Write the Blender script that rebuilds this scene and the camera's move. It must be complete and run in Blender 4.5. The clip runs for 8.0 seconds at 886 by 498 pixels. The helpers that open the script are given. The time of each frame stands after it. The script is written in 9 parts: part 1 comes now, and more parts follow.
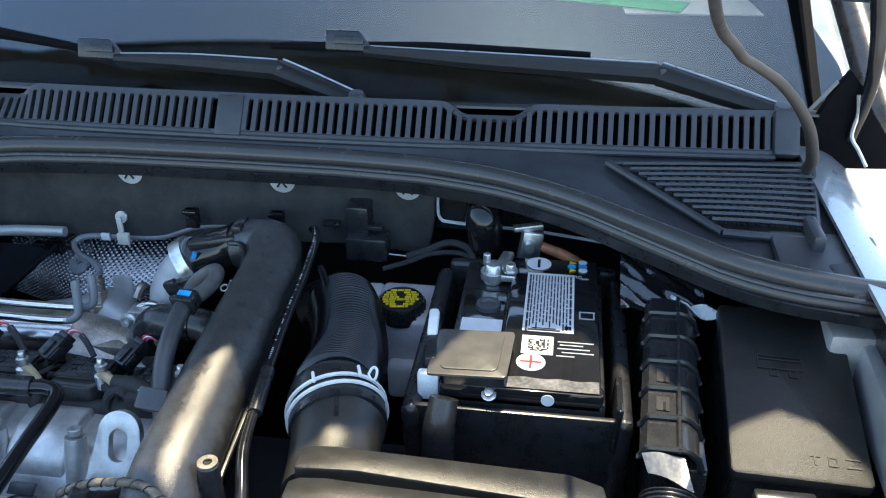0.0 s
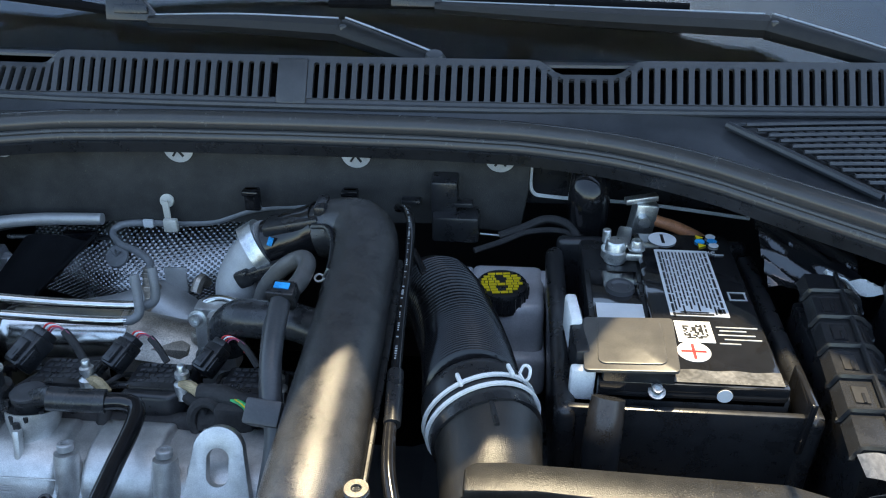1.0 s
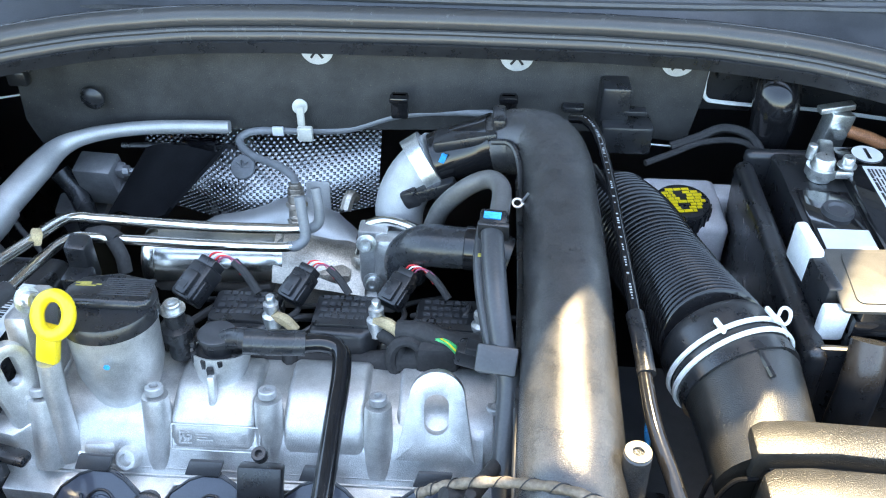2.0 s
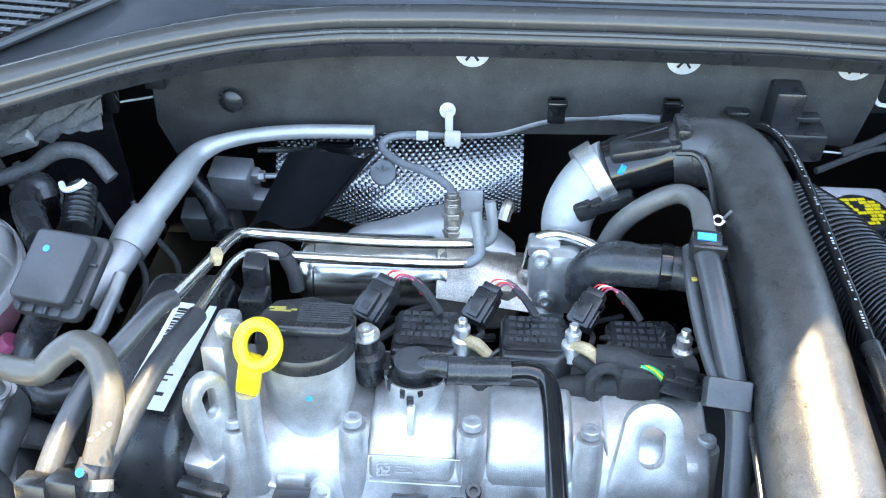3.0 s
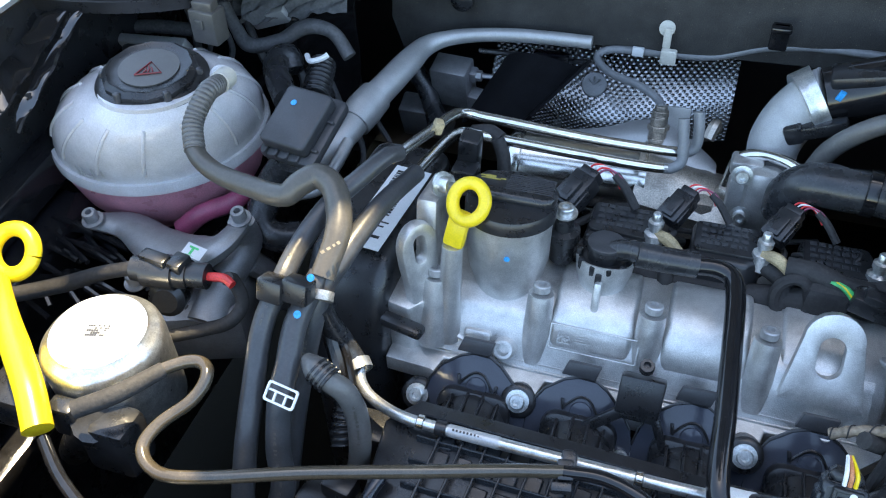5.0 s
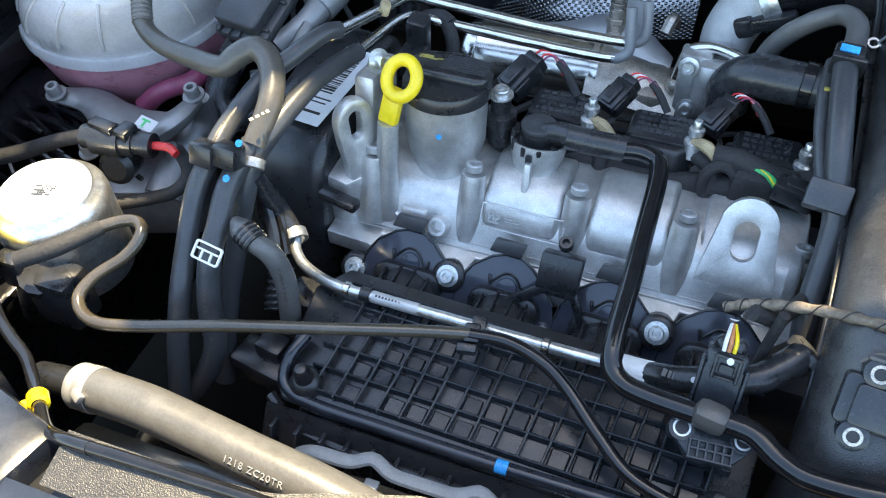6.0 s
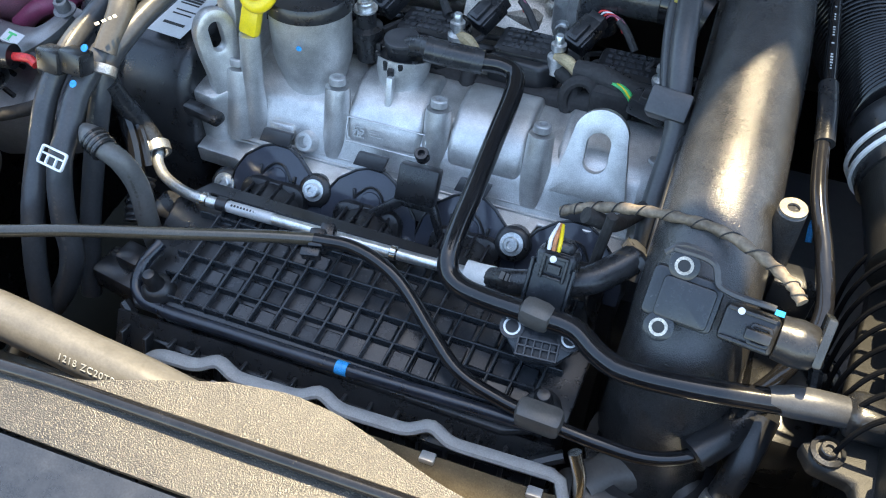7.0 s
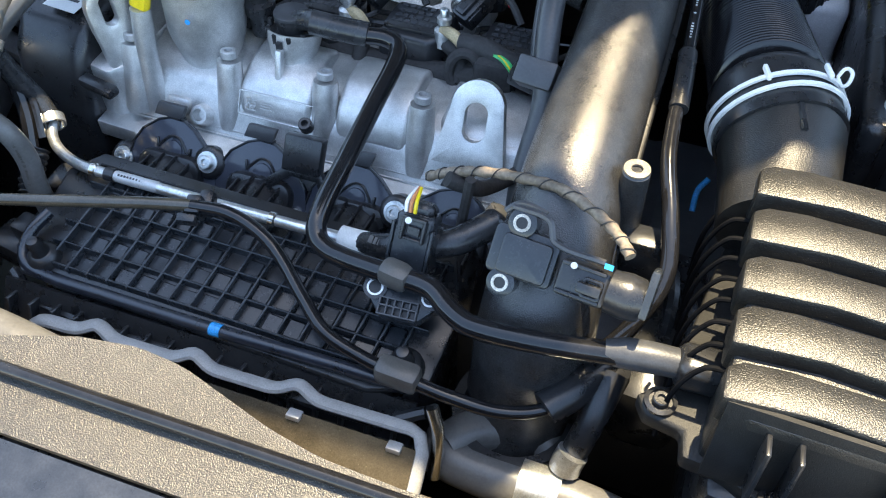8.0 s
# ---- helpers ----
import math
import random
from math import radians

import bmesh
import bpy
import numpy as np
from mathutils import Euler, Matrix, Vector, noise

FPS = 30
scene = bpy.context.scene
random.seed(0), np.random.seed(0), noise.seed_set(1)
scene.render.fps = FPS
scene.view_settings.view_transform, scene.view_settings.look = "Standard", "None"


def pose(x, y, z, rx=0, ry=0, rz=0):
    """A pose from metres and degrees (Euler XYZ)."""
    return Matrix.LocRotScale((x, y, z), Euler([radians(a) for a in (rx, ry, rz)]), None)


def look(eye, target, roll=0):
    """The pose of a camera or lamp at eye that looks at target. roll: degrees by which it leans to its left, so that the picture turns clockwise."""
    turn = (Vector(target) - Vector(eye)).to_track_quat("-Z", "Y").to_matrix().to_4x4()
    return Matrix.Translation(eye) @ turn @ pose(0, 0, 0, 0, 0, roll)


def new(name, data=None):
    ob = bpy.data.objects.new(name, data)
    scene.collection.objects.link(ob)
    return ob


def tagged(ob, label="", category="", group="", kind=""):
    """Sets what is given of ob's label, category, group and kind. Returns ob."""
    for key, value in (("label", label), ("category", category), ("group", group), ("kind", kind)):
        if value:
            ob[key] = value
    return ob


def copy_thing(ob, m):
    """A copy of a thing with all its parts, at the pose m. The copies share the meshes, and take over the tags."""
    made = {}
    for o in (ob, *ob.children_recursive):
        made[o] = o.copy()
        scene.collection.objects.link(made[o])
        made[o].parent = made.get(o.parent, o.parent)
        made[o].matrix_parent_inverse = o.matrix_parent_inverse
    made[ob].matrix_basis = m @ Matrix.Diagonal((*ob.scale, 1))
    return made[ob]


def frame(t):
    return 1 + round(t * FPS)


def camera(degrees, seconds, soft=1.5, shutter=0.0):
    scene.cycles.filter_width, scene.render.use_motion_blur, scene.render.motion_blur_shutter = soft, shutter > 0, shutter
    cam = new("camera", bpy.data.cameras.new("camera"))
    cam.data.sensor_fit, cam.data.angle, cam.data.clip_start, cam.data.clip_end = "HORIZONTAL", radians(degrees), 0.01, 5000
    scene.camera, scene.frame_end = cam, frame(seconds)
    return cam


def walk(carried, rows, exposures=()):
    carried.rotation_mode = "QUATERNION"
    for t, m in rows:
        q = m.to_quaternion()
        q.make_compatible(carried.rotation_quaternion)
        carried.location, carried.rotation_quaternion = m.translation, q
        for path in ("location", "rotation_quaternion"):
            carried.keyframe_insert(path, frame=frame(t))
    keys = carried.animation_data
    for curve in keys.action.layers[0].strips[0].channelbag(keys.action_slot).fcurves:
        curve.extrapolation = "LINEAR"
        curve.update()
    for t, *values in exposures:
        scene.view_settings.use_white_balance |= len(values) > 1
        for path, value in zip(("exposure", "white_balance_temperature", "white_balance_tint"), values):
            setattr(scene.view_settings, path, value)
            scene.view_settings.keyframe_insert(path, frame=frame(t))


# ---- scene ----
cam = camera(54.2, 8.0, soft=1.1)
PATH = [
    (0, (0.09, 0.078, 1.34), (-0.156, 1.811, 0.374), -0.2),
    (0.5, (0.072, 0.105, 1.312), (-0.092, 1.838, 0.328), -0.1),
    (1, (-0.077, 0.158, 1.285), (-0.217, 1.88, 0.278), -0.2),
    (1.5, (-0.178, 0.201, 1.277), (-0.308, 1.823, 0.113), -0.2),
    (1.7, (-0.216, 0.211, 1.281), (-0.326, 1.801, 0.072), 0.1),
    (2.8, (-0.388, 0.264, 1.284), (-0.453, 1.795, -0.001), 0.8),
    (3, (-0.416, 0.266, 1.285), (-0.515, 1.792, -0.004), 0.2),
    (3.5, (-0.462, 0.249, 1.296), (-0.611, 1.765, 0.0), 0.6),
    (4, (-0.477, 0.216, 1.289), (-0.809, 1.694, -0.017), -1.3),
    (4.5, (-0.456, 0.199, 1.276), (-0.879, 1.648, -0.036), -1.6),
    (4.7, (-0.445, 0.192, 1.272), (-0.893, 1.628, -0.046), -1.6),
    (5.8, (-0.353, 0.176, 1.263), (-0.872, 1.433, -0.203), -2.5),
    (6, (-0.339, 0.171, 1.258), (-0.848, 1.423, -0.217), -2.0),
    (6.5, (-0.303, 0.169, 1.251), (-0.769, 1.398, -0.256), -0.8),
    (7, (-0.244, 0.171, 1.235), (-0.682, 1.381, -0.295), -0.1),
    (7.5, (-0.196, 0.174, 1.235), (-0.62, 1.382, -0.302), 0.4),
    (8, (-0.156, 0.174, 1.235), (-0.578, 1.38, -0.304), 0.1),
]
walk(cam, [(t, look(eye, target, roll)) for t, eye, target, roll in PATH],
     exposures=[(0.0, 2.3, 6550, 3), (0.5, 2.45, 6600, 3), (1.0, 2.25, 7000, 4), (1.5, 3.0, 7400, 4), (3.0, 4.0, 7700, 5), (3.5, 3.75, 7700, 5), (4.5, 2.85, 7300, 5), (6.0, 2.82, 7300, 4), (8.0, 2.77, 7150, 5)])

# ---- sky and sun ----
SUN_UP = 78.0        # degrees over the horizon; the sun stands behind the car's windscreen
SUN_SIDE = 11.0      # degrees to the right of straight behind
world = bpy.data.worlds.new("sky")
scene.world = world
world.use_nodes = True
wn = world.node_tree
sky = wn.nodes.new("ShaderNodeTexSky")
sky.sky_type = "NISHITA"
sky.sun_disc = False
sky.air_density = 0.9
sky.dust_density = 0.65
sky.sun_elevation = radians(SUN_UP)
sky.sun_rotation = radians(SUN_SIDE)
bg = wn.nodes["Background"]
bg.inputs["Strength"].default_value = 0.12
wn.links.new(sky.outputs[0], bg.inputs[0])
sun_data = bpy.data.lights.new("sun", "SUN")
sun_data.energy = 2.5
sun_data.angle = radians(0.53)
sun_data.color = (1.0, 0.84, 0.61)
sun = new("sun", sun_data)
sun.matrix_world = look((0, 0, 10), (-math.sin(radians(SUN_SIDE)) * math.cos(radians(SUN_UP)), -math.cos(radians(SUN_SIDE)) * math.cos(radians(SUN_UP)), 10 - math.sin(radians(SUN_UP))))

# ---- materials ----
def mat(name, col, rough=0.5, metal=0.0, var=0.25, vscale=60.0, bump=0.15, bscale=900.0, col2=None, rvar=0.12, spec=0.5,
        trans=0.0, speck=0.0, coat=0.0, sss=0.0, dscale=800.0, fleck_cut=0.71, relief=0.0006):
    """A surface with colour drift at one scale, grain and roughness at another, and fine relief."""
    m = bpy.data.materials.new(name)
    m.use_nodes = True
    nt = m.node_tree
    n, l = nt.nodes, nt.links
    b = n["Principled BSDF"]
    tc = n.new("ShaderNodeTexCoord")
    geo = n.new("ShaderNodeObjectInfo")
    off = n.new("ShaderNodeVectorMath")
    off.operation = "MULTIPLY_ADD"
    comb = n.new("ShaderNodeCombineXYZ")
    l.new(geo.outputs["Random"], comb.inputs[0])
    l.new(geo.outputs["Random"], comb.inputs[2])
    off.inputs[1].default_value = (1, 1, 1)
    l.new(tc.outputs["Object"], off.inputs[0])
    l.new(comb.outputs[0], off.inputs[2])
    big = n.new("ShaderNodeTexNoise")
    big.inputs["Scale"].default_value = vscale
    big.inputs["Detail"].default_value = 5
    big.inputs["Roughness"].default_value = 0.65
    l.new(off.outputs[0], big.inputs["Vector"])
    fine = n.new("ShaderNodeTexNoise")
    fine.inputs["Scale"].default_value = bscale
    fine.inputs["Detail"].default_value = 2
    l.new(off.outputs[0], fine.inputs["Vector"])
    mix = n.new("ShaderNodeMix")
    mix.data_type = "RGBA"
    c2 = col2 or tuple(min(1, c * (1 + 2.2 * var)) for c in col)
    mix.inputs[6].default_value = (*[c * (1 - 0.6 * var) for c in col], 1)
    mix.inputs[7].default_value = (*c2, 1)
    ramp = n.new("ShaderNodeValToRGB")
    ramp.color_ramp.elements[0].position = 0.35
    ramp.color_ramp.elements[1].position = 0.7
    l.new(big.outputs["Fac"], ramp.inputs[0])
    l.new(ramp.outputs[0], mix.inputs[0])
    colour = mix.outputs[2]
    mott = n.new("ShaderNodeMix")
    mott.data_type = "RGBA"
    mott.blend_type = "MULTIPLY"
    mott.inputs[0].default_value = 1.0
    tone = n.new("ShaderNodeMapRange")
    tone.inputs["From Min"].default_value = 0.3
    tone.inputs["From Max"].default_value = 0.7
    tone.inputs["To Min"].default_value = 1.0 - min(0.35, var)
    tone.inputs["To Max"].default_value = 1.0 + min(0.35, var)
    l.new(fine.outputs["Fac"], tone.inputs["Value"])
    l.new(colour, mott.inputs[6])
    l.new(tone.outputs[0], mott.inputs[7])
    colour = mott.outputs[2]
    # Tan flecks: dust, and on grained plastics also colour standing in for sun glints.
    if speck:
        dots = n.new("ShaderNodeTexNoise")
        dots.inputs["Scale"].default_value = dscale
        dots.inputs["Detail"].default_value = 1
        l.new(off.outputs[0], dots.inputs["Vector"])
        r2 = n.new("ShaderNodeValToRGB")
        r2.color_ramp.elements[0].position = fleck_cut
        r2.color_ramp.elements[1].position = fleck_cut + 0.05
        l.new(dots.outputs["Fac"], r2.inputs[0])
        mul = n.new("ShaderNodeMath")
        mul.operation = "MULTIPLY"
        mul.inputs[1].default_value = speck * 0.6
        l.new(r2.outputs[0], mul.inputs[0])
        m2 = n.new("ShaderNodeMix")
        m2.data_type = "RGBA"
        m2.inputs[7].default_value = (0.40, 0.34, 0.23, 1)
        l.new(mul.outputs[0], m2.inputs[0])
        l.new(colour, m2.inputs[6])
        colour = m2.outputs[2]
    l.new(colour, b.inputs["Base Color"])
    mr = n.new("ShaderNodeMapRange")
    mr.inputs["To Min"].default_value = max(0.02, rough - rvar)
    mr.inputs["To Max"].default_value = min(1, rough + rvar)
    l.new(big.outputs["Fac"], mr.inputs["Value"])
    l.new(mr.outputs[0], b.inputs["Roughness"])
    b.inputs["Metallic"].default_value = metal
    b.inputs["Specular IOR Level"].default_value = spec
    b.inputs["Transmission Weight"].default_value = trans
    b.inputs["Coat Weight"].default_value = coat
    b.inputs["Subsurface Weight"].default_value = sss
    b.inputs["Subsurface Radius"].default_value = (0.02, 0.02, 0.02)
    if bump:
        bp = n.new("ShaderNodeBump")
        bp.inputs["Strength"].default_value = bump
        bp.inputs["Distance"].default_value = relief
        l.new(fine.outputs["Fac"], bp.inputs["Height"])
        l.new(bp.outputs[0], b.inputs["Normal"])
    return m


M = dict(
    black=mat("black_plastic", (0.015, 0.0155, 0.017), 0.29, speck=0.12, spec=0.55),
    grey=mat("grey_plastic", (0.042, 0.0435, 0.047), 0.38, var=0.12, speck=0.15),
    grain=mat("grained_plastic", (0.026, 0.026, 0.0265), 0.23, bump=1.0, bscale=1250, speck=0.08, spec=0.72, dscale=1100, fleck_cut=0.62, rvar=0.02, relief=0.00034),
    dusty=mat("dusty_glint_flecked_plastic", (0.022, 0.020, 0.0165), 0.30, bump=1.0, bscale=1200, speck=0.26, spec=0.6, dscale=1200, fleck_cut=0.60, rvar=0.04, relief=0.0005),
    gloss=mat("gloss_black", (0.008, 0.008, 0.009), 0.13, bump=0.04, speck=0.08),
    rubber=mat("hose_rubber", (0.021, 0.022, 0.024), 0.27, bump=0.12, bscale=500, speck=0.2),
    seal=mat("seal_rubber", (0.046, 0.045, 0.044), 0.24, var=0.06, bump=0.05, speck=0.15),
    felt=mat("insulation_felt", (0.043, 0.042, 0.040), 0.9, bump=0.7, bscale=900, vscale=22, speck=0.7, spec=0.2),
    cast=mat("cast_aluminium", (0.55, 0.547, 0.535), 0.38, 0.76, var=0.14, vscale=55, bump=0.45, bscale=1300, rvar=0.16),
    steel=mat("bright_steel", (0.62, 0.61, 0.58), 0.2, 1.0, var=0.1, vscale=90, bump=0.04, rvar=0.1),
    zinc=mat("zinc_plated", (0.6, 0.61, 0.6), 0.32, 0.9, var=0.15, vscale=120, bump=0.1),
    pipe=mat("dull_aluminium_pipe", (0.40, 0.40, 0.395), 0.46, 0.5, var=0.09, vscale=30, bump=0.06),
    hot=mat("heat_tinted_steel", (0.4, 0.36, 0.31), 0.4, 0.8, var=0.3, vscale=40, bump=0.15),
    foil=mat("embossed_foil", (0.36, 0.365, 0.37), 0.26, 0.95, var=0.12, vscale=30, bump=0.05),
    white=mat("white_plastic", (0.72, 0.73, 0.72), 0.4, var=0.08, bump=0.05),
    tank=mat("milky_plastic", (0.50, 0.49, 0.50), 0.12, var=0.1, vscale=25, bump=0.05, sss=0.2),
    pink=mat("coolant_behind_plastic", (0.44, 0.20, 0.25), 0.3, var=0.15, vscale=25, bump=0.05, sss=0.3),
    magenta=mat("coolant_pipe", (0.24, 0.05, 0.10), 0.35, var=0.15, bump=0.05),
    yellow=mat("yellow_plastic", (0.74, 0.55, 0.02), 0.32, var=0.08, bump=0.05),
    label=mat("white_label", (0.62, 0.63, 0.63), 0.35, var=0.04, bump=0.02),
    # Black for print, and for the shade painted into holes and slots.
    ink=mat("black_print_and_hole_shade", (0.012, 0.012, 0.013), 0.4, bump=0.0),
    blue=mat("blue_paint_mark", (0.02, 0.28, 0.62), 0.4, bump=0.0),
    red=mat("red_wire", (0.55, 0.03, 0.03), 0.4, bump=0.0),
    green=mat("green_mark", (0.04, 0.4, 0.12), 0.4, bump=0.0),
    tan=mat("tan_tape", (0.36, 0.28, 0.16), 0.6, bump=0.2),
    paint=mat("silver_car_paint", (0.36, 0.37, 0.38), 0.3, 0.5, var=0.05, bump=0.03, coat=0.6),
    dark=mat("dark_body_paint", (0.012, 0.015, 0.022), 0.3, bump=0.03, coat=0.3),
    braid=mat("cloth_tape", (0.022, 0.021, 0.021), 0.75, bump=0.7, bscale=350, speck=0.1),
    copper=mat("copper_brown", (0.4, 0.16, 0.07), 0.5, bump=0.2),
    gravel=mat("pale_concrete", (0.32, 0.31, 0.295), 0.85, var=0.2, vscale=3, bump=0.5, bscale=120),
    flange=mat("satin_blue_black_plastic", (0.046, 0.052, 0.068), 0.14, var=0.06, bump=0.02),
    flatgrey=mat("grey_moulded_plastic", (0.25, 0.25, 0.245), 0.45, var=0.12, bump=0.1),
    oilmark=mat("faded_yellow_print", (0.3, 0.25, 0.06), 0.45, bump=0.0),
    # The flecks put sun glints into the housing's colour.
    fleckbox=mat("glint_flecked_housing", (0.015, 0.0145, 0.0135), 0.32, bump=1.0, bscale=1250, speck=0.10, spec=0.55, rvar=0.03, dscale=1300, fleck_cut=0.60, relief=0.00032),
    milk=mat("yellowed_milky_plastic", (0.52, 0.50, 0.44), 0.3, var=0.08, vscale=25, bump=0.05, sss=0.2),
    hosegrey=mat("pale_grey_hose_rubber", (0.098, 0.096, 0.092), 0.36, var=0.10, bump=0.15, bscale=500, speck=0.1),
    bundle=mat("weathered_hose_rubber", (0.040, 0.042, 0.046), 0.34, var=0.12, bump=0.15, bscale=500, speck=0.15),
    # The brown puts sunlight on dusty black plastic into the colour.
    sunpipe=mat("sunlit_dusty_black_pipe", (0.052, 0.043, 0.030), 0.17, var=0.2, vscale=40, bump=0.05, speck=0.2, spec=0.7),
    plug=mat("light_grey_plastic", (0.17, 0.175, 0.18), 0.4, var=0.1, bump=0.1),
    lacquer=mat("mirror_gloss_film", (0.012, 0.012, 0.013), 0.06, var=0.1, bump=0.10, bscale=70, rvar=0.03, spec=0.9),
    fusegrain=mat("grained_lid_plastic", (0.013, 0.0132, 0.0135), 0.38, bump=1.0, bscale=1250, speck=0.10, spec=0.36, dscale=1300, fleck_cut=0.60, rvar=0.02, relief=0.0004),
    loomtape=mat("dusty_cloth_tape", (0.065, 0.065, 0.067), 0.6, bump=0.7, bscale=350, speck=0.2),
    greycap=mat("warm_grey_plastic", (0.07, 0.066, 0.06), 0.36, var=0.12, bump=0.1),
    # Dashboard black, also put on deep panels as painted shade, such as the undertray.
    deepblack=mat("dashboard", (0.004, 0.0042, 0.005), 0.8, bump=0.3, spec=0.08),
    fusecase=mat("shiny_grey_black_plastic", (0.018, 0.0185, 0.020), 0.2, var=0.12, bump=0.06, speck=0.1),
    hosedark=mat("brownish_hose_rubber", (0.066, 0.061, 0.053), 0.34, var=0.10, bump=0.15, bscale=500, speck=0.15),
    film=mat("hazy_film_and_sun_strip", (0.11, 0.108, 0.105), 0.26, var=0.3, vscale=40, bump=0.3, bscale=300, spec=0.8),
    slate=mat("blue_slate_plastic", (0.021, 0.0245, 0.029), 0.26, var=0.18, bump=0.08, speck=0.12),
    mountcast=mat("grey_cast_bracket", (0.27, 0.27, 0.275), 0.42, 0.6, var=0.12, vscale=60, bump=0.35, bscale=1200),
    darkred=mat("dark_red_print", (0.15, 0.018, 0.022), 0.5, bump=0.0),
    studs=mat("bright_pressed_tin", (0.60, 0.60, 0.59), 0.42, 0.35, var=0.08, bump=0.1),
    tantape=mat("tan_cloth_wrap", (0.15, 0.118, 0.085), 0.6, var=0.3, bump=0.7, bscale=350, speck=0.2),
    sleeve=mat("silvery_printed_sleeve", (0.46, 0.465, 0.46), 0.3, 0.3, var=0.08, bump=0.02),
    castmatte=mat("matt_cast_aluminium", (0.37, 0.375, 0.375), 0.5, 0.25, var=0.10, vscale=50, bump=0.4, bscale=1100),
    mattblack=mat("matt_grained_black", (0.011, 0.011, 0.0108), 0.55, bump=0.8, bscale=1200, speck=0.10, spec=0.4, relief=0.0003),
    text=mat("pale_print", (0.32, 0.33, 0.335), 0.5, bump=0.0),
)
glass = bpy.data.materials.new("windscreen_glass")
glass.use_nodes = True
gb = glass.node_tree.nodes["Principled BSDF"]
gb.inputs["Base Color"].default_value = (0.5, 0.57, 0.61, 1)
gb.inputs["Roughness"].default_value = 0.03
gb.inputs["Transmission Weight"].default_value = 1.0
gb.inputs["IOR"].default_value = 1.48
gb.inputs["Specular Tint"].default_value = (0.62, 0.84, 1.0, 1)
M["glass"] = glass

# ---- mesh helpers ----
V = Vector
HOME = {}


def join_into(bm, tmp, m=None):
    if m is not None:
        tmp.transform(m)
    me = bpy.data.meshes.new("tmp")
    tmp.to_mesh(me)
    tmp.free()
    bm.from_mesh(me)
    bpy.data.meshes.remove(me)
    return bm


def frame_of(axis, up=(0, 0, 1)):
    """A rotation whose z goes along axis."""
    z = V(axis).normalized()
    x = V(up).cross(z)
    if x.length < 1e-4:
        x = V((1, 0, 0))
    x.normalize()
    y = z.cross(x)
    return Matrix((x, y, z)).transposed().to_4x4()


def box(bm, c, s, rot=(0, 0, 0), bev=0.0, top=1.0, seg=2):
    """A box of size s round c, turned by degrees rot; top narrows its upper face."""
    t = bmesh.new()
    bmesh.ops.create_cube(t, size=1)
    for v in t.verts:
        k = top if v.co.z > 0 else 1
        v.co = V((v.co.x * s[0] * k, v.co.y * s[1] * k, v.co.z * s[2]))
    if bev:
        bmesh.ops.bevel(t, geom=t.edges[:], offset=bev, segments=seg, affect="EDGES", profile=0.5, clamp_overlap=True)
    return join_into(bm, t, pose(*c, *rot))


def rod(bm, p0, p1, r0, r1=None, seg=20, bev=0.0):
    """A round bar or cone from p0 to p1."""
    r1 = r0 if r1 is None else r1
    p0, p1 = V(p0), V(p1)
    h = (p1 - p0).length
    prof = [(0, 0), (r0 - bev, 0), (r0, bev), (r1, h - bev), (r1 - bev, h), (0, h)] if bev else [(0, 0), (r0, 0), (r1, h), (0, h)]
    return lathe(bm, prof, p0, p1 - p0, seg)


def lathe(bm, prof, base, axis, seg=28):
    """Turns a profile of (radius, height) round the axis that starts at base."""
    m = Matrix.Translation(V(base)) @ frame_of(axis)
    rings = []
    for r, h in prof:
        if r < 1e-6:
            rings.append([bm.verts.new(m @ V((0, 0, h)))])
        else:
            rings.append([bm.verts.new(m @ V((r * math.cos(2 * math.pi * k / seg), r * math.sin(2 * math.pi * k / seg), h))) for k in range(seg)])
    for a, b in zip(rings, rings[1:]):
        for k in range(seg):
            k2 = (k + 1) % seg
            if len(a) == 1 and len(b) > 1:
                bm.faces.new((a[0], b[k2], b[k]))
            elif len(b) == 1 and len(a) > 1:
                bm.faces.new((a[k], a[k2], b[0]))
            elif len(a) > 1:
                bm.faces.new((a[k], a[k2], b[k2], b[k]))
    return bm


def spline(pts, sub=8):
    """Points of a smooth curve through pts (centripetal enough for pipes)."""
    p = [V(q) for q in pts]
    p = [p[0] * 2 - p[1]] + p + [p[-1] * 2 - p[-2]]
    out = []
    for i in range(1, len(p) - 2):
        a, b, c, d = p[i - 1:i + 3]
        k = (c - b).length
        t1 = (c - a).normalized() * k if (c - a).length > 1e-6 else c - b
        t2 = (d - b).normalized() * k if (d - b).length > 1e-6 else c - b
        for j in range(sub):
            u = j / sub
            out.append(b * (2 * u ** 3 - 3 * u ** 2 + 1) + t1 * (u ** 3 - 2 * u ** 2 + u) + c * (-2 * u ** 3 + 3 * u ** 2) + t2 * (u ** 3 - u ** 2))
    out.append(p[-2].copy())
    return out


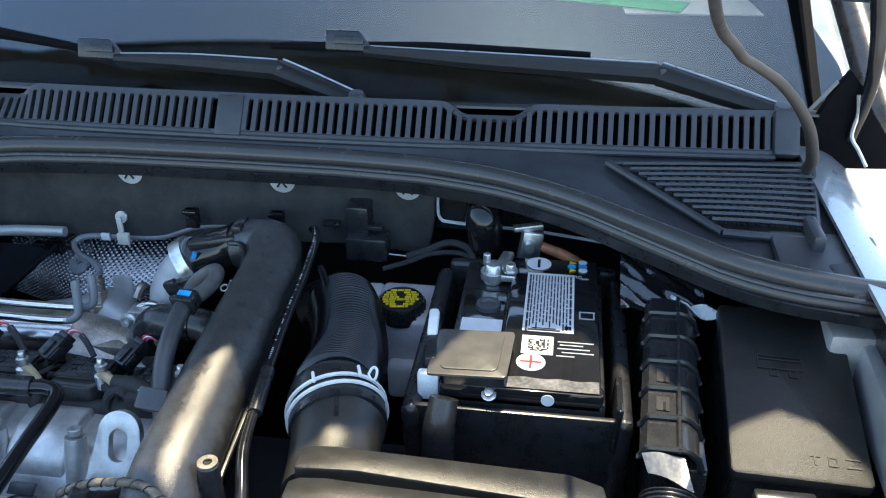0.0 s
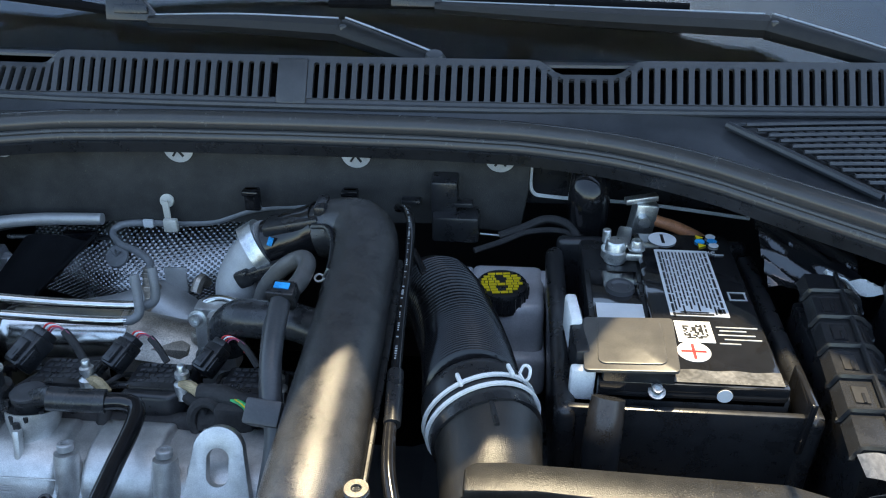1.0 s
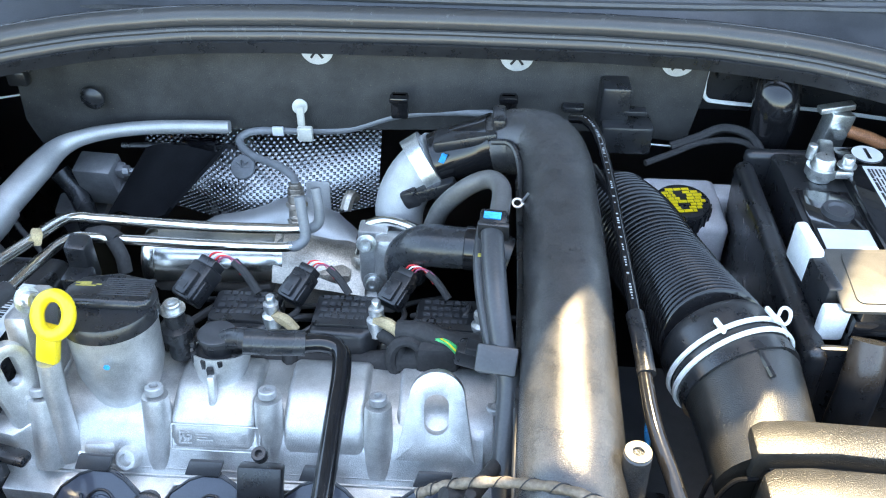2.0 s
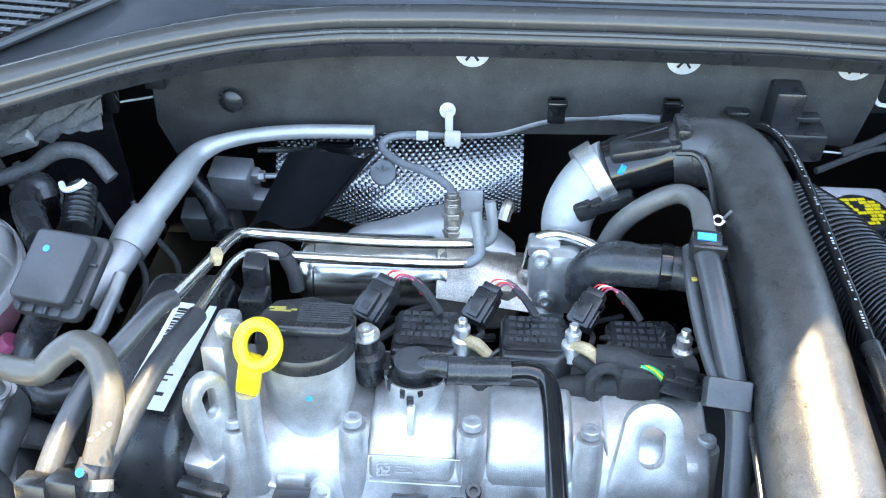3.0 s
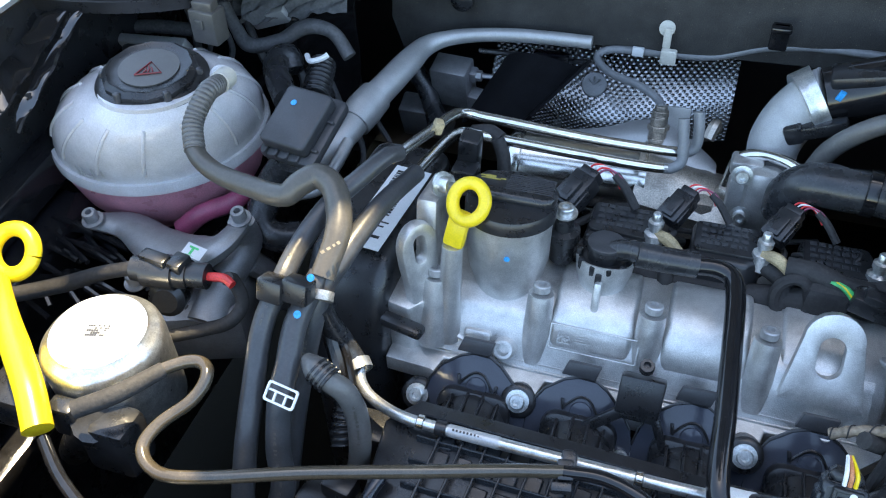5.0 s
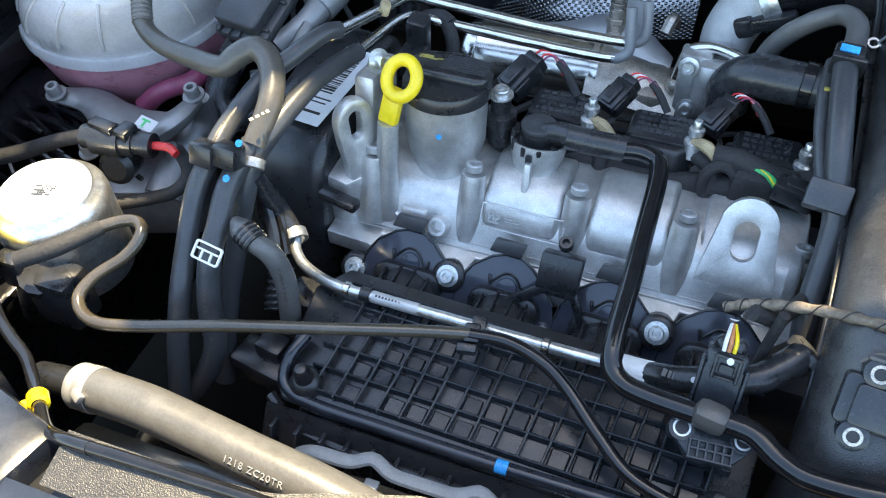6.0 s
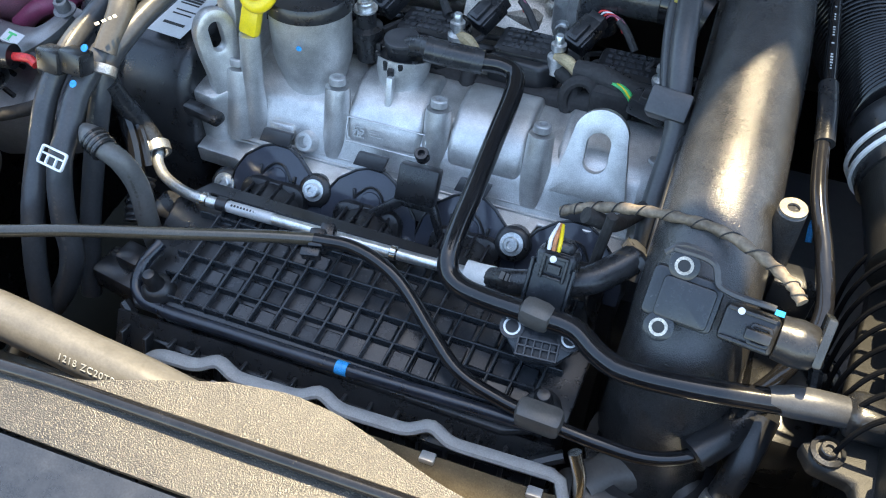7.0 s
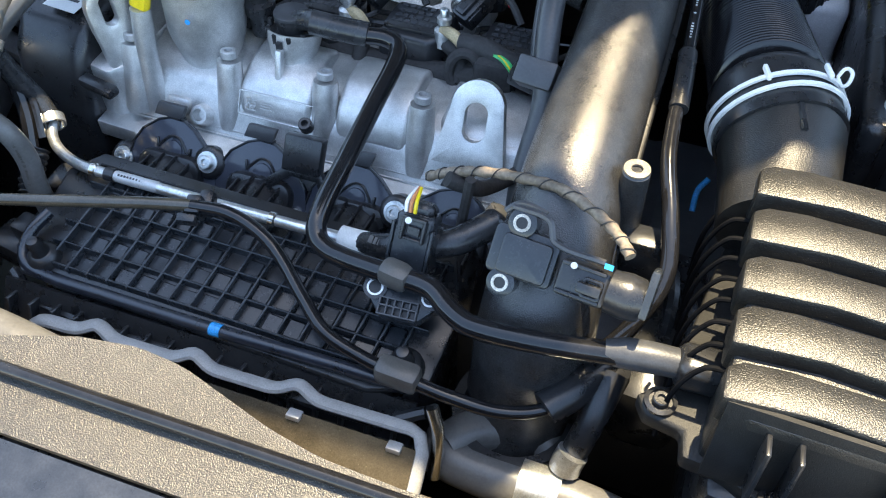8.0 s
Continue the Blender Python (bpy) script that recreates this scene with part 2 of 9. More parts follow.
def sweep(bm, path, r, seg=14, caps=True, flat=1.0):
    """A round skin along the path; r is a number, or one for each point; flat squeezes it upright."""
    n = len(path)
    rr = [r] * n if isinstance(r, (int, float)) else r
    side = None
    rings = []
    for i, p in enumerate(path):
        d = (path[min(i + 1, n - 1)] - path[max(i - 1, 0)]).normalized()
        if side is None:
            side = d.cross(V((0, 0, 1)))
            if side.length < 0.05:
                side = d.cross(V((0, 1, 0)))
        side = (side - d * side.dot(d)).normalized()
        up = side.cross(d)
        rings.append([bm.verts.new(p + side * (rr[i] * math.cos(2 * math.pi * k / seg)) + up * (flat * rr[i] * math.sin(2 * math.pi * k / seg))) for k in range(seg)])
    for a, b in zip(rings, rings[1:]):
        for k in range(seg):
            k2 = (k + 1) % seg
            bm.faces.new((a[k], a[k2], b[k2], b[k]))
    if caps:
        bm.faces.new(rings[0][::-1])
        bm.faces.new(rings[-1])
    return bm


def tube(bm, pts, r, seg=14, sub=8, caps=True, flat=1.0):
    """A smooth pipe through pts; r may be a list with one radius for each of pts."""
    path = spline(pts, sub)
    if not isinstance(r, (int, float)):
        r = [float(np.interp(i / sub, range(len(r)), r)) for i in range(len(path))]
    return sweep(bm, path, r, seg, caps, flat)


def ribbed(bm, pts, r, pitch=0.006, depth=0.0025, seg=36):
    """A bellows pipe through pts."""
    path = spline(pts, 60)
    length = [0.0]
    for a, b in zip(path, path[1:]):
        length.append(length[-1] + (b - a).length)
    n = int(length[-1] / pitch * 12)
    fine, rad = [], []
    at = np.array([tuple(p) for p in path])
    for i in range(n + 1):
        s = length[-1] * i / n
        fine.append(V([float(np.interp(s, length, at[:, k])) for k in range(3)]))
        ph = (s / pitch) % 1
        rad.append(r - depth * (0.5 - 0.5 * math.cos(2 * math.pi * ph)) ** 2.2)
    return sweep(bm, fine, rad, seg)


def prism(bm, outline, m, depth, bev=0.0, hole=None, seg=2):
    """An outline in the x-y plane of m, thickened by depth along m's z; hole is a second outline with as many points."""
    t = bmesh.new()
    if hole:
        n = len(outline)
        lo = [t.verts.new((x, y, 0)) for x, y in outline]
        hi = [t.verts.new((x, y, depth)) for x, y in outline]
        lo2 = [t.verts.new((x, y, 0)) for x, y in hole]
        hi2 = [t.verts.new((x, y, depth)) for x, y in hole]
        for k in range(n):
            j = (k + 1) % n
            t.faces.new((lo[k], lo[j], hi[j], hi[k]))
            t.faces.new((lo2[j], lo2[k], hi2[k], hi2[j]))
            t.faces.new((hi[k], hi[j], hi2[j], hi2[k]))
            t.faces.new((lo[j], lo[k], lo2[k], lo2[j]))
    else:
        f = t.faces.new([t.verts.new((x, y, 0)) for x, y in outline])
        ex = bmesh.ops.extrude_face_region(t, geom=[f])
        for g in ex["geom"]:
            if isinstance(g, bmesh.types.BMVert):
                g.co.z += depth
    bmesh.ops.recalc_face_normals(t, faces=t.faces)
    if bev:
        sharp = [e for e in t.edges if len(e.link_faces) == 2 and e.calc_face_angle(0) > 0.6]
        bmesh.ops.bevel(t, geom=sharp, offset=bev, segments=seg, affect="EDGES", profile=0.5, clamp_overlap=True)
    return join_into(bm, t, m)


def rounded(w, h, r, k=4):
    """A rectangle with round corners, as an outline round its middle."""
    out = []
    for cx, cy, a in ((w / 2 - r, h / 2 - r, 0), (-w / 2 + r, h / 2 - r, 90), (-w / 2 + r, -h / 2 + r, 180), (w / 2 - r, -h / 2 + r, 270)):
        out += [(cx + r * math.cos(radians(a + 90 * i / k)), cy + r * math.sin(radians(a + 90 * i / k))) for i in range(k + 1)]
    return out


def sheet(bm, fn, nu, nv, thick=0.0):
    """A surface fn(u, v) for u, v in 0..1, thickened downwards."""
    g = [[bm.verts.new(V(fn(i / nu, j / nv))) for j in range(nv + 1)] for i in range(nu + 1)]
    faces = [bm.faces.new((g[i][j], g[i + 1][j], g[i + 1][j + 1], g[i][j + 1])) for i in range(nu) for j in range(nv)]
    if thick:
        bm.normal_update()
        bmesh.ops.solidify(bm, geom=faces, thickness=thick)
    return bm


def nudge(d, *names):
    """Moves finished things by d."""
    for n in names:
        bpy.data.objects[n].location += V(d)


def thing(name, at, label, category, group="", kind=""):
    ob = new(name)
    ob.empty_display_size = 0.02
    ob.location = at
    HOME[ob.name] = V(at)
    return tagged(ob, label, category, group, kind)


def part(name, bm, material, parent=None, label="", angle=38):
    """Links a bmesh built at its place in the world as one mesh under its thing or part."""
    bmesh.ops.recalc_face_normals(bm, faces=bm.faces)
    home = HOME[parent.name] if parent else V((0, 0, 0))
    for v in bm.verts:
        v.co -= home
    me = bpy.data.meshes.new(name)
    bm.to_mesh(me)
    bm.free()
    me.materials.append(M[material] if isinstance(material, str) else material)
    me.polygons.foreach_set("use_smooth", [True] * len(me.polygons))
    me.set_sharp_from_angle(angle=radians(angle))
    ob = new(name, me)
    ob.parent = parent
    HOME[ob.name] = home
    return tagged(ob, label, kind="stuff" if "print" in name and name != "printed_sleeve" else "")


def solo(name, bm, material, label, category, group="", kind="", angle=38):
    """A thing of one mesh."""
    return tagged(part(name, bm, material, None, "", angle), label, category, group, kind)


def B():
    return bmesh.new()


def letters(name, body, size, m, material, parent, depth=0.0003, spread=1.0):
    """Raised writing in the x-y plane of m, as a mesh part."""
    cu = bpy.data.curves.new(name, "FONT")
    cu.body = body
    cu.size = size
    cu.space_character = spread
    cu.extrude = depth
    cu.align_x, cu.align_y = "CENTER", "CENTER"
    ob = new("tmp_text", cu)
    me = bpy.data.meshes.new_from_object(ob.evaluated_get(bpy.context.evaluated_depsgraph_get()))
    bpy.data.objects.remove(ob)
    bpy.data.curves.remove(cu)
    home = HOME[parent.name]
    me.transform(Matrix.Translation(-home) @ m)
    me.materials.append(M[material])
    ob = new(name, me)
    ob.parent = parent
    HOME[ob.name] = home
    return ob


def bars(bm, m, rows, h=0.0004):
    """Flat print marks (x0, x1, y0, y1) in the x-y plane of m."""
    for x0, x1, y0, y1 in rows:
        t = bmesh.new()
        bmesh.ops.create_cube(t, size=1)
        for v in t.verts:
            v.co = V(((x0 + x1) / 2 + v.co.x * (x1 - x0), (y0 + y1) / 2 + v.co.y * (y1 - y0), h * (v.co.z + 0.5)))
        join_into(bm, t, m)
    return bm


def bolt(bm, p, axis, r=0.006, h=0.006, washer=True):
    """A bolt head with a socket, on a washer."""
    a = V(axis).normalized()
    p = V(p)
    if washer:
        lathe(bm, [(0, 0), (r * 1.5, 0), (r * 1.5, 0.0014), (r, 0.0016), (0, 0.0016)], p, a, 20)
    lathe(bm, [(0, 0), (r, 0), (r, h * 0.85), (r * 0.88, h), (r * 0.5, h), (r * 0.42, h * 0.45), (0, h * 0.45)], p + a * 0.0012, a, 12)
    return bm

# ---- ground and car shell ----
XC = -0.31           # the car's middle


def seal_y(x):
    """The line of the bonnet seal, seen from above."""
    return float(np.interp(abs(x - XC), (0, 0.15, 0.25, 0.33, 0.38, 0.43, 0.50, 0.57, 0.62, 0.68, 0.75), (1.013, 1.011, 1.003, 0.983, 0.960, 0.930, 0.872, 0.815, 0.794, 0.783, 0.780)))


def cowl_y(x):
    """The foot of the cowl grille."""
    return 1.033 + 0.02 * ((x - XC) / 0.65) ** 2


ground = solo("ground", sheet(B(), lambda u, v: (-2000 + 4000 * u, -2000 + 4000 * v, 0), 40, 40), "gravel", "pale grey concrete ground under the car", "ground", kind="structure")

car = thing("car", (XC, 0.8, 0), "silver car with its bonnet open over the engine bay", "car")
for s in (1, -1):
    bm = B()

    def wing(u, v, s=s):
        y = 0.16 + 1.5 * u
        a = v * math.pi / 2
        return (XC + s * (0.680 + 0.18 * math.sin(a) + 0.02 * v - (0.035 * max(0, 0.55 - y))), y, 0.925 + 0.03 * u - 0.1 * max(0, 0.6 - y) - (0.30 * (1 - math.cos(a)) + 0.25 * v * v))
    sheet(bm, wing, 24, 14, 0.004)
    part("fender", bm, "paint", car, "silver painted fender")
    bm = B()
    sheet(bm, lambda u, v, s=s: (XC + s * (0.70 - 0.015 * v), 0.16 + 1.45 * u, 0.92 - 0.62 * v - (0.1 * max(0, 0.6 - (0.16 + 1.45 * u)))), 16, 8, 0.004)
    part("inner_wing", bm, "black", car, "black painted inner wing panel")
    bm = B()
    box(bm, (XC + s * 0.66, 0.62, 0.62), (0.10, 0.5, 0.03), bev=0.008)
    box(bm, (XC + s * 0.655, 0.42, 0.70), (0.05, 0.55, 0.09), rot=(4, 0, 0), bev=0.01)
    part("chassis_rail", bm, "gloss", car)
bm = B()
sheet(bm, lambda u, v: (XC - 0.70 + 1.4 * u, 1.062 + 0.42 * v, 0.935 - 0.66 * v), 20, 10, 0.006)
part("firewall", bm, "grey", car, "black painted steel firewall")
# Near-black colour keeps the bottom of the bay in painted shade.
bm = B()
box(bm, (XC, 0.87, 0.27), (1.42, 1.42, 0.012), bev=0.004)
part("undertray", bm, "deepblack", car)
bm = B()
sheet(bm, lambda u, v: (XC - 0.80 + 1.6 * u, 0.12 + 0.10 * (2 * u - 1) ** 2 - 0.06 * math.sin(v * 2.6) + 0.16 * (1 - v) ** 2, 0.76 - 0.52 * v), 24, 14, 0.006)
part("bumper", bm, "dark", car, "dark front bumper skin")

# windscreen, dashboard and roof behind the cowl
bm = B()


def screen(u, v):
    x = XC - 0.79 + 1.58 * u
    k = ((x - XC) / 0.79) ** 2
    return (XC + (x - XC) * (1 - 0.12 * v), 1.085 + 0.06 * k + 0.92 * v, 0.962 - 0.005 * k + 0.51 * v)


sheet(bm, screen, 32, 20, 0.005)
part("windscreen", bm, "glass", car, "raked windscreen glass reflecting the sky")
bm = B()
sheet(bm, lambda u, v: (XC - 0.79 + 1.58 * u, 1.14 + 0.06 * (2 * u - 1) ** 2 + 0.75 * v, 0.955 + 0.03 * math.sin(v * 2.4)), 16, 8, 0.01)
part("dashboard", bm, "deepblack", car)
bm = B()
sheet(bm, lambda u, v: (XC - 0.70 + 1.4 * u, 1.9 + 0.1 * v, 0.97 - 0.65 * v), 6, 6, 0.01)
part("bulkhead", bm, "deepblack", car)
bm = B()
box(bm, (XC, 2.58, 0.87), (1.50, 0.02, 1.18), bev=0.004)
part("cabin_rear", bm, "deepblack", car)
for s in (1, -1):
    bm = B()
    sheet(bm, lambda u, v, s=s: (XC + s * (0.79 - 0.07 * v), 1.14 + 1.44 * u, 0.30 + v * min(1.15, 0.67 + 0.58 * u * 1.6)), 10, 6, 0.01)
    part("cabin_side", bm, "deepblack", car)
bm = B()
box(bm, (XC, 2.29, 1.475), (1.42, 0.6, 0.03), bev=0.012)
part("roof", bm, "paint", car)
for s in (1, -1):
    bm = B()
    tube(bm, [(XC + s * 0.80, 1.13, 0.955), (XC + s * 0.76, 1.55, 1.19), (XC + s * 0.70, 2.02, 1.47)], 0.026, 10)
    part("pillar", bm, "black", car)
bm = B()
box(bm, (0.29, 1.615, 0.992), (0.22, 0.17, 0.0015), rot=(0, 0, 4))
part("sheet_of_paper", bm, "label", car, "white paper on the dashboard")
bm = B()
box(bm, (0.165, 1.60, 0.996), (0.25, 0.075, 0.0015), rot=(0, 0, -18))
part("green_strip", bm, "green", car, "bright green strip on the paper")

# bonnet, standing open: its shade covers the rear of the bay
bonnet = thing("open_bonnet", (XC, 1.06, 1.13), "open car bonnet standing upright over the engine bay", "bonnet")


def lead(x):
    """How far the leading edge bows forward; its curve is fitted to the bay's shade line."""
    x = x + 0.067
    k = abs(x - XC)
    if x > XC + 0.225:
        return float(np.interp(k, (0.225, 0.28, 0.35, 0.40, 0.45, 0.56, 0.61, 0.655, 0.70, 0.74, 0.80), (0.911, 0.845, 0.820, 0.900, 1.005, 1.010, 0.960, 0.885, 0.930, 0.930, 0.860)))
    if x < XC - 0.225:
        return float(np.interp(k, (0.225, 0.27, 0.32, 0.44, 0.75), (0.810, 0.790, 0.795, 0.800, 0.800)))
    return 0.92 - 0.22 * float(np.interp(k, (0, 0.10, 0.14, 0.19, 0.225, 0.8), (1, 0.98, 0.85, 0.3, 0.04, 0.0)))


bm = B()


def hood_skin(u, v):
    x = XC - 0.78 + 1.56 * u
    k = ((x - XC) / 0.78) ** 2
    y = (1.210 - 0.07 * k) * (1 - v) + v * lead(x)
    return (x, y + 0.03 * math.sin(math.pi * v) * (1 - 0.5 * k), 1.105 + 0.825 * v)


sheet(bm, hood_skin, 48, 24, 0.012)
part("bonnet_skin", bm, "dark", bonnet)
# Unseen plate added to the bonnet to shade the manifold and its sensors.
bm = B()
prism(bm, [(x, y) for x, y in rounded(0.520, 0.135, 0.06, 6)], Matrix.Translation((-0.390, 0.715, 1.925)) @ Matrix.Rotation(radians(8), 4, "X"), 0.016, bev=0.004)
part("leading_lip", bm, "dark", bonnet)
for k in range(5):
    x = XC - 0.5 + 0.25 * k
    bm = B()
    tube(bm, [(x, 1.155, 1.18), (x, 0.5 * (1.17 + lead(x)), 1.53), (x, lead(x) - 0.005, 1.90)], 0.02, 8)
    part("inner_rib", bm, "black", bonnet)
STAY = [(0.363, 1.0, 0.955), (0.362, 0.985, 0.973), (0.338, 0.93, 1.025), (0.298, 0.84, 1.081), (0.254, 0.74, 1.133), (0.215, 0.65, 1.172), (0.188, 0.58, 1.201), (0.155, 0.5, 1.26), (0.14, 0.8, 1.62)]
for s in (1, -1):
    bm = B()
    x = XC + s * 0.745
    tube(bm, [(x, 1.10, 0.955), (x + s * 0.005, 1.09, 1.03), (x, 1.10, 1.10), (x - s * 0.03, 1.12, 1.24)], [0.007, 0.008, 0.010, 0.012], 10)
    part("hinge", bm, "gloss", bonnet, "black bonnet hinge")
bm = B()
prism(bm, [(0.393, 0.915), (0.503, 0.919), (0.481, 0.954), (0.455, 0.988), (0.436, 1.020), (0.419, 1.039), (0.404, 1.013), (0.390, 0.979)], Matrix(((1, 0, 0, 0), (0, 0, -1, 1.112), (0, 1, 0, 0), (0, 0, 0, 1))), 0.012, bev=0.003)
part("hinge_cover", bm, "deepblack", bonnet, "matt black hinge pocket")
bm = B()
tube(bm, [(0.349, 1.113, 0.967), (0.371, 1.110, 0.971), (0.384, 1.108, 0.987), (0.406, 1.100, 1.025)], 0.0024, 8)
part("pocket_edge", bm, "plug", bonnet)
bm = B()
tube(bm, [(0.429, 1.09, 1.013), (0.433, 1.09, 0.990), (0.432, 1.09, 0.963), (0.443, 1.09, 0.946), (0.456, 1.09, 0.926)], 0.0024, 6)
part("wire", bm, "zinc", bonnet)
bm = B()
tube(bm, STAY, [0.0066, 0.0066, 0.0062, 0.0050, 0.0042, 0.0036, 0.0032, 0.0030, 0.003], 10)
part("stay_hose", bm, "braid", bonnet, "cloth-wrapped stay running up to the bonnet")

# ---- firewall insulation ----
felt = thing("firewall_insulation", (XC, 1.02, 0.8), "dark grey felt insulation panel with round metal studs", "insulation")
bm = B()
poly = [(-0.735, 0.93), (-0.755, 0.87), (-0.76, 0.80), (-0.745, 0.755), (-0.70, 0.772), (-0.60, 0.795), (-0.15, 0.81), (-0.06, 0.80), (-0.052, 0.855), (-0.05, 0.93)]
prism(bm, [(x, z) for x, z in poly], Matrix(((1, 0, 0, 0), (0, 0, -1, 1.032), (0, 1, 0, 0), (0, 0, 0, 1))), 0.012, bev=0.004)
part("felt_panel", bm, "felt", felt)
for x in (-0.640, -0.437, -0.240, -0.084):
    bm = B()
    lathe(bm, [(0.0165, 0), (0.0165, 0.0015), (0.012, 0.003), (0, 0.004)], (x, 1.019, 0.8945), (0, -1, 0), 24)
    stud = part("stud", bm, "studs", felt, "round pressed metal stud")
    bm = B()
    for a in (90, 18, -54, -126, 162):
        box(bm, (x + 0.0065 * math.cos(radians(a)), 1.0155, 0.8945 + 0.0065 * math.sin(radians(a))), (0.007, 0.0025, 0.0022), rot=(0, -a, 0))
    part("star_slot", bm, "ink", stud)
bm = B()
lathe(bm, [(0.0125, 0), (0.012, 0.003), (0.008, 0.006), (0, 0.0075)], (-0.674, 1.012, 0.835), (0, -1, 0), 24)
part("grommet", bm, "black", felt, "domed rubber grommet")

# ---- seal ----
seal = thing("bonnet_seal", (XC, 1.0, 0.92), "black rubber bonnet seal along the cowl edge", "rubber seal")
xs = [XC - 0.73 + 1.46 * i / 60 for i in range(61)]
bm = B()
sweep(bm, [V((x, seal_y(x) + 0.002, 0.934 - 0.004 * max(0, abs(x - XC) - 0.6) / 0.1)) for x in xs], 0.0118, 14)
part("bulb", bm, "seal", seal)
bm = B()
sweep(bm, [V((x, seal_y(x) - 0.008, 0.9195)) for x in xs], 0.0078, 10, flat=1.2)
part("lip", bm, "seal", seal)
bm = B()
sweep(bm, [V((x, seal_y(x) - 0.0125, 0.9275)) for x in xs], 0.0028, 8)
part("bead", bm, "seal", seal)
bm = B()
sheet(bm, lambda u, v: (XC - 0.73 + 1.46 * u, seal_y(XC - 0.73 + 1.46 * u) - 0.0195 + 0.003 * v, 0.9185 - 0.0125 * v), 60, 3, 0.0025)
part("skirt", bm, "black", seal, "stiff black skirt under the rubber")

# ---- cowl ----
cowl = thing("cowl_grille", (XC, 1.03, 0.93), "black plastic cowl with a long slotted air grille", "cowl grille")
bm = B()


def cowl_top(u, v):
    x = XC - 0.70 + 1.40 * u
    a, b = seal_y(x) + 0.006, cowl_y(x)
    return (x, a + (b - a) * v, 0.926 + 0.022 * v - 0.006 * min(1.0, max(0.0, abs(x - XC) - 0.38) / 0.1))


sheet(bm, cowl_top, 60, 8, 0.003)
sheet(bm, lambda u, v: (XC - 0.72 + 1.44 * u, 1.072 + 0.03 * (2 * u - 1) ** 2 + 0.05 * v, 0.984 - 0.012 * v), 40, 3, 0.003)
part("tray", bm, "grey", cowl)
bm = B()
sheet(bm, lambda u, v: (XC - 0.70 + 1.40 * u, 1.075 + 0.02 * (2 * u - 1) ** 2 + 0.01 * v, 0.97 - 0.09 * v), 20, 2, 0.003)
part("back_wall", bm, "deepblack", cowl)


def notch(x):
    """How far the grille's upper edge dips for the washer jets."""
    d = 0.0
    for c in (0.007, -0.632):
        k = abs(x - c)
        d = max(d, 0.016 * (1 if k < 0.028 else max(0.0, 0.5 + 0.5 * math.cos(math.pi * (k - 0.028) / 0.03)) if k < 0.058 else 0))
    return d


def grille_pt(x, v):
    """A place on the sloping grille face, v from its foot to its upper edge."""
    y0 = cowl_y(x)
    return V((x, y0 + 0.032 * v, 0.949 + (0.040 - notch(x)) * v))


gx = [XC - 0.665 + 1.315 * i / 160 for i in range(161)]


def grille_band(bm, v0, v1, lift):
    sheet(bm, lambda u, v: grille_pt(gx[0] + (gx[-1] - gx[0]) * u, v0 + (v1 - v0) * v) + V((0, -lift, lift)), 160, 3, 0.004)


bm = B()
sweep(bm, [grille_pt(x, 1.0) + V((0, 0.002, -0.001)) for x in gx], 0.0035, 8)
grille_band(bm, 0.88, 1.05, 0.0012)
part("upper_rail", bm, "grey", cowl)
bm = B()
grille_band(bm, -0.08, 0.12, 0.0012)
sweep(bm, [grille_pt(x, -0.05) for x in gx], 0.004, 8)
part("lower_rail", bm, "grey", cowl)
bm = B()
for v0 in (0.5,):
    p = grille_pt(-0.313, 0.5)
    box(bm, p + V((0, -0.002, 0)), (0.034, 0.008, 0.052), rot=(-38, 0, 0), bev=0.003)
part("divider", bm, "grey", cowl)
for q in (XC - 0.672, XC + 0.662):
    bm = B()
    box(bm, grille_pt(q, 0.5), (0.030, 0.020, 0.056), rot=(-38, 0, 0), bev=0.005)
    part("grille_end", bm, "grey", cowl)
slat_mesh = None
x = XC - 0.655
while x < XC + 0.645:
    if abs(x + 0.313) > 0.020:
        h = (0.040 - notch(x)) * 0.92
        if slat_mesh is None:
            bm = B()
            out = []
            for side_ in (1, -1):
                for i in range(13):
                    d = 0.0 if i in (0, 12) else (0.0031 * (i / 5) if i < 6 else 0.0031 * ((12 - i) / 5))
                    zz_ = -0.5 + (d if i < 6 else 1.0 * 0.0512 - d) / 0.0512 if i != 6 else 0.0
                    hw = 0.0030 + 0.0031 - math.sqrt(max(0.0, 0.0031 ** 2 - (0.0031 - min(d, 0.0031)) ** 2)) if i != 6 else 0.0030
                    out.append((side_ * hw, zz_))
            out = out[:13] + out[13:][::-1]
            prism(bm, out, Matrix(((1, 0, 0, 0), (0, 0, -1, 0.0035), (0, 1, 0, 0), (0, 0, 0, 1))), 0.007)
            slat_mesh = bpy.data.meshes.new("slat")
            bm.to_mesh(slat_mesh)
            bm.free()
            slat_mesh.materials.append(M["grey"])
        ob = new("slat", slat_mesh)
        ob.parent = cowl
        p = grille_pt(x, 0.50)
        ln = math.hypot(0.032, 0.040 - notch(x)) * 0.80
        ob.matrix_basis = Matrix.Translation(p - HOME[cowl.name]) @ Matrix.Rotation(-math.atan2(0.032, 0.040 - notch(x)), 4, "X") @ Matrix.Diagonal((1, 1, ln, 1))
    x += 0.0120

